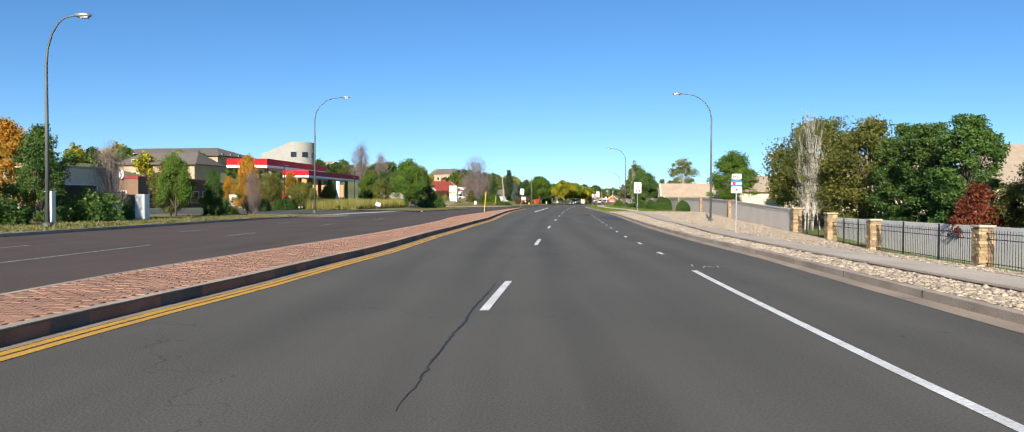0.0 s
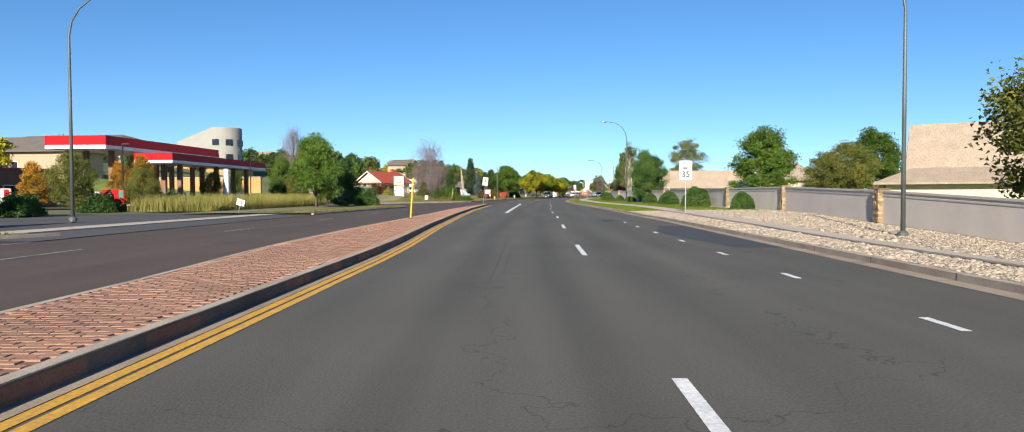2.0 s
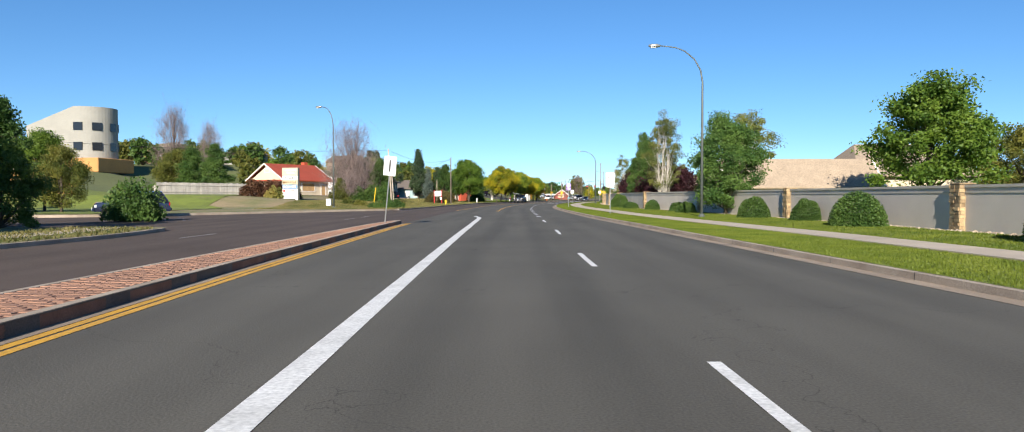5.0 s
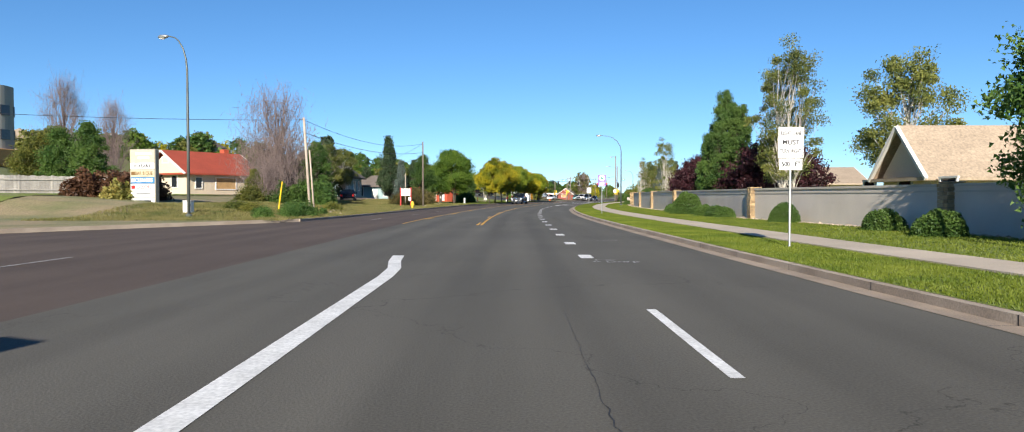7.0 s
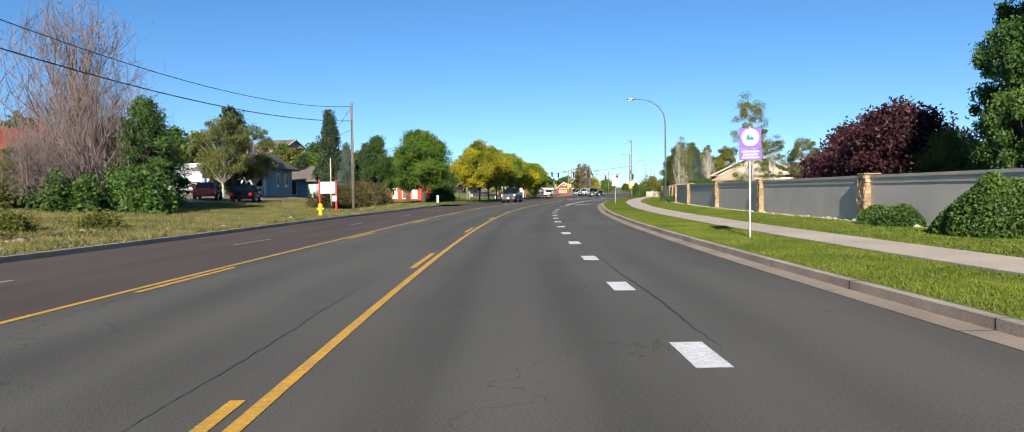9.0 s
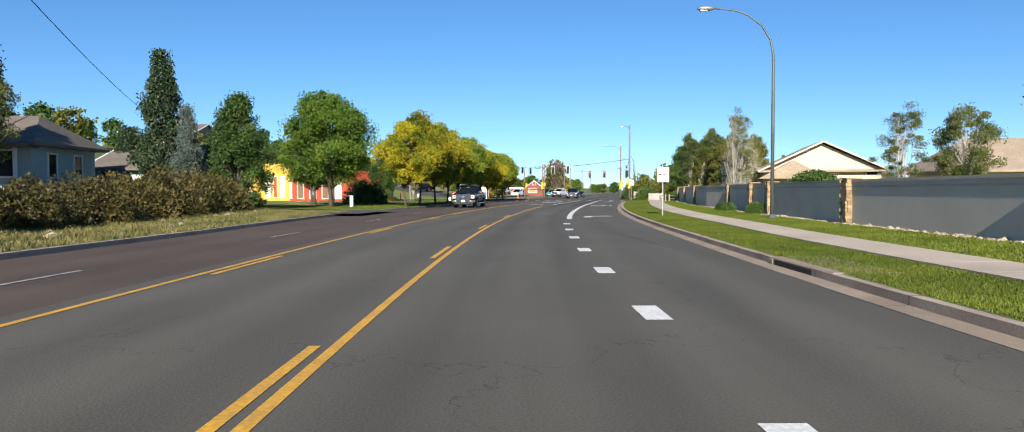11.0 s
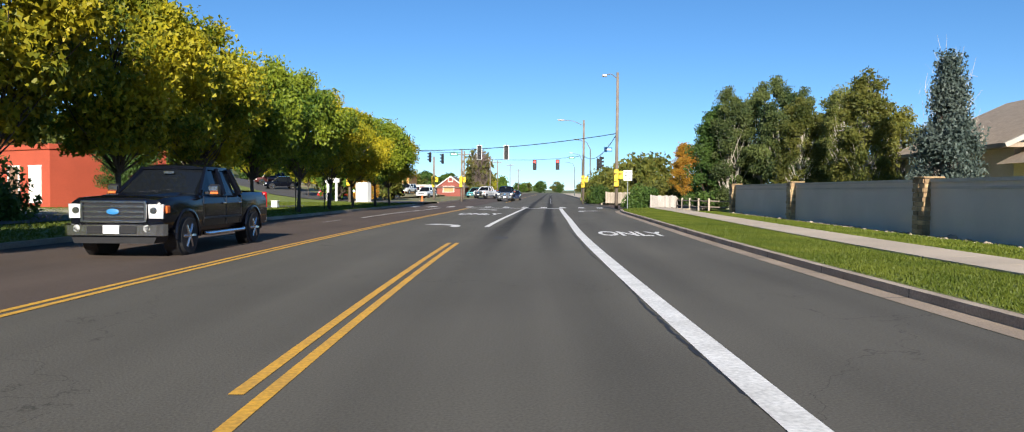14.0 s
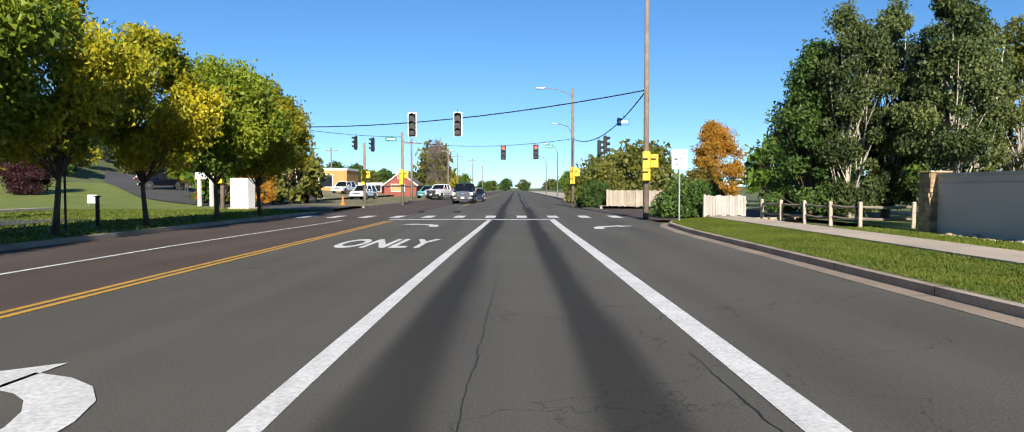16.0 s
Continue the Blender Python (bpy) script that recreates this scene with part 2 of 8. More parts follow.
M["stone_cap"] = mat("pillar_cap", (0.46, 0.40, 0.31), 0.9, vary=0.2, scale=2, fine=40, bump=0.2)
M["mortar"] = mat("mortar", (0.22, 0.18, 0.13), 0.95, vary=0.2, scale=3, fine=40, bump=0.3)
M["steel"] = mat("galvanized_steel", (0.42, 0.43, 0.42), 0.45, metal=0.7, vary=0.2, scale=2, fine=30)
M["pole_green"] = mat("pole_paint", (0.12, 0.135, 0.125), 0.5, metal=0.3, vary=0.25, scale=1, fine=30)
M["black"] = mat("black_metal", (0.02, 0.02, 0.022), 0.5, metal=0.3, vary=0.2, scale=2)
M["sign_white"] = mat("sign_white", (0.82, 0.82, 0.80), 0.45, vary=0.06, scale=2, fine=8, detail=0.03)
M["sign_back"] = mat("sign_back", (0.75, 0.75, 0.73), 0.4, metal=0.2, vary=0.1, scale=2)
M["sign_black"] = mat("sign_black", (0.015, 0.015, 0.015), 0.5)
M["sign_blue"] = mat("sign_blue", (0.03, 0.19, 0.42), 0.45, vary=0.1)
M["sign_frame"] = mat("sign_frame", (0.34, 0.31, 0.24), 0.7, vary=0.15, scale=1)
M["sign_tan"] = mat("sign_tan", (0.56, 0.50, 0.33), 0.6, vary=0.12, scale=2)
M["sign_brown"] = mat("sign_brown", (0.16, 0.085, 0.02), 0.6)
M["sign_purple"] = mat("sign_purple", (0.22, 0.11, 0.42), 0.45, vary=0.1)
M["sign_green"] = mat("sign_green", (0.02, 0.22, 0.16), 0.45, vary=0.1)
M["sign_red"] = mat("sign_red", (0.55, 0.02, 0.02), 0.45, vary=0.1)
M["red"] = mat("red_panel", (0.46, 0.006, 0.010), 0.55, spec=0.15, vary=0.1, scale=0.4)
M["red_trim"] = mat("red_trim", (0.30, 0.018, 0.03), 0.4, vary=0.1, scale=0.4)
M["panel_white"] = mat("white_panel", (0.78, 0.76, 0.72), 0.5, vary=0.08, scale=0.5)
M["yellow_gloss"] = mat("yellow_enamel", (0.75, 0.50, 0.02), 0.4, vary=0.1, scale=2)
M["wood_pole"] = mat("wood_pole", (0.23, 0.185, 0.145), 0.9, vary=0.3, scale=2, fine=20, bump=0.5)
M["wood_pale"] = mat("wood_pale", (0.46, 0.38, 0.30), 0.9, vary=0.25, scale=2, fine=20, bump=0.4)
M["fence"] = mat("fence_board", (0.50, 0.42, 0.33), 0.9, vary=0.25, scale=1, fine=20, bump=0.4, rand=0.15)
M["fence_grey"] = mat("fence_grey", (0.46, 0.42, 0.375), 0.9, vary=0.25, scale=1, fine=20, bump=0.4, rand=0.15)
M["fence_dark"] = mat("fence_dark", (0.10, 0.075, 0.06), 0.9, vary=0.25, scale=1, fine=20, bump=0.4, rand=0.15)
M["bark"] = mat("bark", (0.105, 0.08, 0.06), 0.95, vary=0.35, scale=3, fine=25, bump=0.8)
M["bark_pale"] = mat("bark_pale", (0.55, 0.50, 0.42), 0.9, vary=0.4, scale=4, fine=12, bump=0.3, dark=(0.2, 0.17, 0.14), mix=0.3)
M["bark_bare"] = mat("bark_bare", (0.22, 0.165, 0.15), 0.95, vary=0.3, scale=3, fine=25)
M["patch"] = mat("asphalt_patch", (0.04, 0.041, 0.044), 0.9, vary=0.2)
M["leaf_green"] = leaf_mat("leaf_green", (0.05, 0.11, 0.014), (0.15, 0.225, 0.028))
M["leaf_dark"] = leaf_mat("leaf_dark", (0.035, 0.085, 0.018), (0.11, 0.18, 0.035), 0.32)
M["leaf_cotton"] = leaf_mat("leaf_cotton", (0.028, 0.05, 0.016), (0.125, 0.15, 0.04), 0.22)
M["leaf_yellow"] = leaf_mat("leaf_yellow", (0.075, 0.13, 0.012), (0.50, 0.41, 0.018), 0.32)
M["leaf_lime"] = leaf_mat("leaf_lime", (0.045, 0.10, 0.012), (0.24, 0.28, 0.02), 0.3)
M["leaf_olive"] = leaf_mat("leaf_olive", (0.06, 0.085, 0.016), (0.20, 0.19, 0.035), 0.3)
M["leaf_aspen"] = leaf_mat("leaf_aspen", (0.075, 0.105, 0.03), (0.23, 0.235, 0.055), 0.35)
M["leaf_hedge"] = leaf_mat("leaf_hedge", (0.04, 0.045, 0.012), (0.14, 0.105, 0.032), 0.25)
M["leaf_brown"] = leaf_mat("leaf_brown", (0.055, 0.026, 0.014), (0.13, 0.062, 0.03), 0.2)
M["leaf_orange"] = leaf_mat("leaf_orange", (0.26, 0.17, 0.02), (0.56, 0.27, 0.03), 0.35)
M["leaf_red"] = leaf_mat("leaf_red", (0.13, 0.03, 0.015), (0.25, 0.07, 0.03), 0.3)
M["leaf_purple"] = leaf_mat("leaf_purple", (0.03, 0.012, 0.015), (0.085, 0.026, 0.032), 0.25)
M["leaf_spruce"] = leaf_mat("leaf_spruce", (0.018, 0.038, 0.016), (0.05, 0.075, 0.03), 0.1)
M["leaf_blue"] = leaf_mat("leaf_blue", (0.06, 0.09, 0.075), (0.13, 0.165, 0.14), 0.1)
M["grass"] = leaf_mat("grass_blades", (0.085, 0.128, 0.012), (0.19, 0.225, 0.028), 0.38)
M["grass_dry"] = leaf_mat("dry_blades", (0.09, 0.11, 0.028), (0.26, 0.215, 0.08), 0.3)
M["grass_tall"] = leaf_mat("tall_blades", (0.15, 0.17, 0.035), (0.38, 0.31, 0.09), 0.4)
M["roof_tan"] = mat("roof_shingle_tan", (0.36, 0.28, 0.20), 0.9, vary=0.15, scale=1, fine=8, bump=0.5, detail=0.12)
M["roof_grey"] = mat("roof_shingle_grey", (0.15, 0.125, 0.105), 0.9, vary=0.2, scale=1, fine=8, bump=0.5, detail=0.12)
M["roof_red"] = mat("roof_metal_red", (0.36, 0.07, 0.035), 0.6, vary=0.15, scale=0.8, fine=10)
M["wall_cream"] = mat("wall_cream", (0.62, 0.52, 0.38), 0.9, vary=0.1, scale=0.6, fine=30)
M["wall_tan"] = mat("wall_tan", (0.42, 0.32, 0.21), 0.9, vary=0.12, scale=0.5, fine=30)
M["wall_orange"] = mat("wall_orange", (0.50, 0.26, 0.09), 0.9, vary=0.12, scale=0.5, fine=30)
M["wall_yellow"] = mat("wall_yellow", (0.60, 0.38, 0.06), 0.9, vary=0.1, scale=0.5, fine=30)
M["wall_brickred"] = mat("wall_red", (0.42, 0.075, 0.035), 0.9, vary=0.12, scale=0.5, fine=30)
M["barn_red"] = mat("barn_red", (0.27, 0.075, 0.055), 0.9, vary=0.15, scale=0.6, fine=30)
M["wall_pale"] = mat("wall_pale", (0.33, 0.315, 0.275), 0.9, vary=0.1, scale=0.5, fine=30)
M["wall_blue"] = mat("wall_bluegrey", (0.30, 0.40, 0.42), 0.9, vary=0.12, scale=0.5, fine=30)
M["wall_brown"] = mat("wall_brown", (0.22, 0.13, 0.08), 0.9, vary=0.15, scale=0.5, fine=30)
M["trim_white"] = mat("trim_white", (0.75, 0.72, 0.66), 0.7, vary=0.08)
M["board"] = mat("board_plywood", (0.48, 0.30, 0.13), 0.9, vary=0.2, scale=2)
M["glass"] = mat("window_glass", (0.018, 0.021, 0.026), 0.08, spec=0.5)
M["car_glass"] = mat("car_glass", (0.008, 0.010, 0.013), 0.06, spec=0.3)
M["car_black"] = mat("car_paint_black", (0.004, 0.005, 0.009), 0.12, spec=0.3, vary=0.1)
M["car_navy"] = mat("car_paint_navy", (0.015, 0.022, 0.05), 0.25, coat=1.0, vary=0.1)
M["car_white"] = mat("car_paint_white", (0.65, 0.65, 0.64), 0.3, coat=1.0, vary=0.05)
M["car_red"] = mat("car_paint_red", (0.5, 0.02, 0.015), 0.3, coat=1.0, vary=0.05)
M["car_maroon"] = mat("car_paint_maroon", (0.09, 0.015, 0.015), 0.3, coat=1.0, vary=0.05)
M["car_teal"] = mat("car_paint_teal", (0.10, 0.32, 0.34), 0.3, coat=1.0, vary=0.05)
M["tyre"] = mat("tyre_rubber", (0.02, 0.02, 0.02), 0.85)
M["chrome"] = mat("chrome", (0.6, 0.6, 0.62), 0.2, metal=1.0)
M["lamp_clear"] = mat("lamp_clear", (0.6, 0.6, 0.58), 0.15, spec=0.8)
M["lamp_red"] = mat("lamp_red", (0.4, 0.01, 0.01), 0.2, spec=0.8)
M["orange"] = mat("orange_plastic", (0.7, 0.14, 0.02), 0.6)
m_, t_, b_ = nodes_of("red_light_on")
b_.inputs["Base Color"].default_value = (0.6, 0.02, 0.02, 1)
b_.inputs["Emission Color"].default_value = (1.0, 0.06, 0.05, 1)
b_.inputs["Emission Strength"].default_value = 2.5
M["light_red"] = m_

# ---- the line of the road: s metres along it, d metres to its right ----
STATION = (0, 40, 80, 120, 160, 200, 240, 270)
HEADING = (-0.23, 2.98, 5.42, 6.01, 5.93, 9.75, 15.06, 18.5)
LS = np.arange(-300.0, 1200.0, 1.0)
LH = np.radians(np.interp(LS, STATION, HEADING))
LX = np.concatenate([[0], np.cumsum(np.sin((LH[1:] + LH[:-1]) / 2))])
LY = np.concatenate([[0], np.cumsum(np.cos((LH[1:] + LH[:-1]) / 2))])
LX, LY = LX - LX[300], LY - LY[300]


def heading(s):
    return float(np.interp(s, LS, LH))


def table(*pairs):
    a = np.array(pairs, float)
    return lambda s: np.interp(s, a[:, 0], a[:, 1])


CURB_R = table((-60, 5.8), (8, 5.95), (13, 6.2), (19, 6.5), (28, 6.55), (40, 6.8), (57, 7.25), (74, 7.42), (81, 7.12), (90, 7.0), (97, 6.85), (106, 6.5), (123, 5.75), (132, 5.3), (139, 5.08), (147, 4.92), (156, 4.75), (170, 4.62), (185, 4.62), (200, 4.75), (214, 5.0), (228, 5.08), (242, 5.2), (255, 5.38), (266, 5.5), (278, 5.52), (287, 5.5), (292, 5.8), (294.5, 6.6), (296, 8.0), (297, 9.7), (297.5, 13.5))
WALK_R = table((-60, 7.3), (20, 7.5), (30, 7.7), (38, 8.25), (46, 8.6), (58, 9.1), (68, 9.8), (77, 9.8), (88, 9.75), (102, 9.9), (112, 9.5), (122, 8.7), (132, 8.0), (141, 7.55), (150, 7.4), (160, 7.2), (170, 7.0), (182, 6.85), (194, 6.8), (212, 7.05), (220, 7.35), (236, 7.5), (250, 7.8), (263, 8.1), (276, 8.35), (284, 8.5), (297, 8.5))
WALL_R = table((-60, 21), (30, 21), (52, 20), (72, 18.5), (89, 18.0), (101, 17.0), (114, 16.8), (130, 16.2), (148, 15.2), (164, 13.4), (184, 12.9), (206, 12.5), (246, 12.5), (284, 12.2))
FALL_R = table((-60, 0.13), (45, 0.13), (85, 0.0))
MED_R = table((-60, -5.1), (4, -5.0), (7, -4.87), (9, -4.7), (12, -4.35), (16, -4.1), (20, -3.75), (25, -3.62), (29, -3.55), (34, -3.36), (40, -3.3), (45, -3.23), (52, -3.17), (56, -3.24), (60, -3.4), (68, -3.78), (73, -3.97), (77, -4.18), (82, -4.42), (87, -4.66), (101, -5.22), (115, -5.6), (121, -5.76), (125, -5.8))
MED_L = table((-60, -6.9), (13, -6.75), (18, -6.35), (23, -5.95), (28, -5.6), (37, -5.35), (47, -5.55), (54, -6.05), (63, -6.2), (75, -6.15), (85, -6.3), (96, -6.65), (107, -6.65), (121, -6.6), (125, -6.4))
EDGE_L = table((-60, -18.7), (50, -18.7), (56, -17.6), (60, -16.0), (62, -15.2), (85, -14.6), (112, -13.4), (118, -14.2), (156, -18), (158, -14), (161, -12.2), (172, -11.2), (181, -10.8), (215, -10.75), (224, -11.3), (234, -11.7), (252, -11.6), (290, -11.6), (300, -11.4), (400, -11))


def smooth(x, a, b):
    u = np.clip((np.asarray(x, float) - a) / (b - a), 0, 1)
    return u * u * (3 - 2 * u)


def land(s, d):
    """Height of the ground beside the road."""
    s, d = np.asarray(s, float), np.asarray(d, float)
    right = 0.13 - FALL_R(s) * np.clip(d - 8.5, 0, 14)
    left = 0.13 + (9 * smooth(-d, 60, 130) + 6 * smooth(-d, 130, 260)) * (1 - smooth(s, 230, 290)) + (11 * smooth(-d, 50, 105) + 5 * smooth(-d, 110, 240)) * smooth(s, 230, 290) * (1 - 0.5 * smooth(s, 420, 700)) + 1.5 * smooth(-d, 12, 38) * smooth(s, 164, 172) * (1 - smooth(s, 236, 246))
    far = 3.0 * smooth(s, 380, 900)
    return np.where(d > 0, right, left) + far * smooth(np.abs(d), 12, 60)


def lawn_rise(s, d):
    """How far the lawn behind the street trees stands above the road."""
    return 2.4 * smooth(-np.asarray(d, float), 15, 44) * smooth(s, 308, 366) * (1 - smooth(s, 400, 440))


def W(s, d, z=0.0):
    return Vector((float(np.interp(s, LS, LX)) + d * math.cos(heading(s)), float(np.interp(s, LS, LY)) - d * math.sin(heading(s)), z))


def WA(s, d, z):
    s, d = np.asarray(s, float), np.asarray(d, float)
    h = np.interp(s, LS, LH)
    return np.stack([np.interp(s, LS, LX) + d * np.cos(h), np.interp(s, LS, LY) - d * np.sin(h), np.broadcast_to(z, s.shape)], -1)


def on(s, d, z=None, turn=0.0, size=1.0):
    """A pose on the ground: local y along the road, local x to its right; turn in degrees, clockwise."""
    z = float(land(s, d)) if z is None else z
    return Matrix.Translation(W(s, d, z)) @ Matrix.Rotation(-heading(s) - radians(turn), 4, "Z") @ Matrix.Diagonal((size, size, size, 1))


def land_at(x, y):
    """Ground height at a place in plan."""
    k = int(((LX - x) ** 2 + (LY - y) ** 2).argmin())
    dx, dy, h = x - LX[k], y - LY[k], LH[k]
    return float(land(LS[k] + dx * math.sin(h) + dy * math.cos(h), dx * math.cos(h) - dy * math.sin(h)))


# ---- mesh helpers ----
def mesh(name, verts, faces, material, shade=False):
    me = bpy.data.meshes.new(name)
    me.from_pydata([tuple(v) for v in verts], [], [tuple(f) for f in faces])
    me.materials.append(material)
    if shade:
        me.polygons.foreach_set("use_smooth", [True] * len(me.polygons))
    me.update()
    return me


def part(name, data, material, parent, label="", at=None, shade=False):
    """Links a bmesh (or a mesh) as one mesh object under a thing or under a part."""
    if isinstance(data, bmesh.types.BMesh):
        me = bpy.data.meshes.new(name)
        data.to_mesh(me)
        data.free()
        me.materials.append(material)
        if shade:
            me.polygons.foreach_set("use_smooth", [True] * len(me.polygons))
    else:
        me = data
    ob = new(name, me)
    ob.parent = parent
    if at is not None:
        ob.matrix_basis = at
    if label:
        ob["label"] = label
    return ob


def thing(name, m, label, category, group=""):
    ob = new(name)
    ob.empty_display_size = 0.2
    ob.matrix_basis = m
    return tagged(ob, label, category, group)


def box(bm, c, size, bevel=0.0, rz=0.0, rx=0.0, ry=0.0):
    m = Matrix.Translation(c) @ Euler((radians(rx), radians(ry), radians(rz))).to_matrix().to_4x4() @ Matrix.Diagonal((*size, 1))
    r = bmesh.ops.create_cube(bm, size=1, matrix=m)
    if bevel:
        es = list({e for v in r["verts"] for e in v.link_edges})
        bmesh.ops.bevel(bm, geom=es, offset=bevel, segments=1, affect="EDGES", profile=0.5)
    return bm


def tube(bm, pts, radii, n=8, cap=True):
    """A round bar through points."""
    rings = []
    for i, p in enumerate(pts):
        p = Vector(p)
        a = Vector(pts[max(i - 1, 0)])
        b = Vector(pts[min(i + 1, len(pts) - 1)])
        t = (b - a).normalized()
        u = t.orthogonal().normalized() if i == 0 else (u - t * u.dot(t)).normalized()
        v = t.cross(u)
        r = radii[i] if hasattr(radii, "__len__") else radii
        rings.append([bm.verts.new(p + (u * math.cos(6.28319 * k / n) + v * math.sin(6.28319 * k / n)) * r) for k in range(n)])
    for a, b in zip(rings, rings[1:]):
        for k in range(n):
            bm.faces.new((a[k], a[(k + 1) % n], b[(k + 1) % n], b[k]))
    if cap:
        bm.faces.new(rings[0][::-1])
        bm.faces.new(rings[-1])
    return bm


def prism(bm, outline, y0, y1):
    """A solid from an outline in x and z, between two values of y."""
    a = [bm.verts.new((x, y0, z)) for x, z in outline]
    b = [bm.verts.new((x, y1, z)) for x, z in outline]
    bm.faces.new(a)
    bm.faces.new(b[::-1])
    n = len(a)
    for k in range(n):
        bm.faces.new((a[k], b[k], b[(k + 1) % n], a[(k + 1) % n]))
    bmesh.ops.recalc_face_normals(bm, faces=bm.faces)
    return bm


def B():
    return bmesh.new()


def strip(name, s0, s1, dl, dr, zfun, material, kind="structure", label="", step=2.0, across=1, thick=0.0, parent=None):
    """A ribbon along the road between two offsets; thick gives it sides."""
    n = max(2, int((s1 - s0) / step) + 1)
    ss = np.linspace(s0, s1, n)
    vs, fs = [], []
    f1 = dl if callable(dl) else (lambda s: np.full_like(s, dl))
    f2 = dr if callable(dr) else (lambda s: np.full_like(s, dr))
    cols = [f1(ss) + (f2(ss) - f1(ss)) * k / across for k in range(across + 1)]
    grid = [WA(ss, c, 0 * ss + (zfun(ss, c) if callable(zfun) else zfun)) for c in cols]
    for g in grid:
        vs.extend(g)
    for k in range(across):
        for i in range(n - 1):
            a = k * n + i
            fs.append((a, a + n, a + n + 1, a + 1))
    if thick:
        m = len(vs)
        for g in (grid[0], grid[-1]):
            low = np.array(g)
            low[:, 2] -= thick
            vs.extend(low)
        for i in range(n - 1):
            fs.append((i, i + 1, m + i + 1, m + i))
            a, b = across * n + i, m + n + i
            fs.append((a + 1, a, b, b + 1))
        fs.append((0, m, m + n, across * n))
        fs.append((n - 1, (across + 1) * n - 1, m + 2 * n - 1, m + n - 1))
    me = mesh(name, vs, fs, material)
    full_s, full_d = np.concatenate([ss] * (across + 1)), np.concatenate(cols)
    if thick:
        full_s, full_d = np.concatenate([full_s, ss, ss]), np.concatenate([full_d, cols[0], cols[-1]])
    for key, data in (("along", full_s), ("offset", full_d)):
        me.attributes.new(key, "FLOAT", "POINT").data.foreach_set("value", data.astype(np.float32))
    ob = new(name, me)
    if parent:
        ob.parent = parent
        return ob
    return tagged(ob, label, name.split("_")[0], kind=kind)


def tile_mesh(name, length, width, height, bevel, material):
    """One block with chamfered top edges, its base at z 0."""
    x, y, b = length / 2, width / 2, bevel
    v = [(-x, -y, 0), (x, -y, 0), (x, y, 0), (-x, y, 0), (-x, -y, height - b), (x, -y, height - b), (x, y, height - b), (-x, y, height - b),
         (-x + b, -y + b, height), (x - b, -y + b, height), (x - b, y - b, height), (-x + b, y - b, height)]
    f = [(8, 9, 10, 11)] + [(k, (k + 1) % 4, 4 + (k + 1) % 4, 4 + k) for k in range(4)] + [(4 + k, 4 + (k + 1) % 4, 8 + (k + 1) % 4, 8 + k) for k in range(4)]
    return mesh(name, v, f, material)


def text_mesh(body, size, material, depth=0.002):
    """Letters in the x-z plane, facing -y, centred on the origin."""
    cu = bpy.data.curves.new("letters", "FONT")
    cu.body, cu.size, cu.align_x, cu.align_y, cu.extrude = body, size, "CENTER", "CENTER", depth
    cu.resolution_u, cu.offset = 3, size * 0.028
    ob = bpy.data.objects.new("letters", cu)
    scene.collection.objects.link(ob)
    me = bpy.data.meshes.new_from_object(ob.evaluated_get(bpy.context.evaluated_depsgraph_get()))
    bpy.data.objects.remove(ob)
    bpy.data.curves.remove(cu)
    me.materials.clear()
    me.materials.append(material)
    me.transform(Matrix.Rotation(radians(90), 4, "X"))
    return me


# ---- ground ----
def ground_sheet():
    ax = np.concatenate([-np.geomspace(4000, 130, 22), np.arange(-120, 141, 4.0), np.geomspace(150, 4000, 22)])
    ay = np.concatenate([-np.geomspace(4000, 60, 16), np.arange(-50, 361, 4.0), np.geomspace(370, 5000, 30)])
    gx, gy = np.meshgrid(ax, ay)
    p = np.stack([gx.ravel(), gy.ravel()], 1)
    keep = (LS > -290) & (LS < 1190)
    ls, lx, ly, lh = LS[keep][::2], LX[keep][::2], LY[keep][::2], LH[keep][::2]
    s, d = np.zeros(len(p)), np.zeros(len(p))
    for i in range(0, len(p), 2000):
        q = p[i:i + 2000]
        k = ((q[:, :1] - lx) ** 2 + (q[:, 1:] - ly) ** 2).argmin(1)
        dx, dy = q[:, 0] - lx[k], q[:, 1] - ly[k]
        s[i:i + 2000] = ls[k] + dx * np.sin(lh[k]) + dy * np.cos(lh[k])
        d[i:i + 2000] = dx * np.cos(lh[k]) - dy * np.sin(lh[k])
    z = land(s, d) - 0.12
    inside = (d < CURB_R(s) + 6) & (d > EDGE_L(s) - 6)
    z = np.where(inside, np.minimum(z, -0.12), z)
    side = (s > 108) & (s < 172) & (d < -6) & (d > -70)
    z = np.where(side, -0.15, z)
    nx = len(ax)
    fs = [(j * nx + i, j * nx + i + 1, (j + 1) * nx + i + 1, (j + 1) * nx + i) for j in range(len(ay) - 1) for i in range(nx - 1)]
    ob = new("ground", mesh("ground", np.column_stack([p, z]), fs, M["hill"], True))
    tagged(ob, "dry grassy ground rising to low hills beside the road", "ground", kind="structure")


ground_sheet()

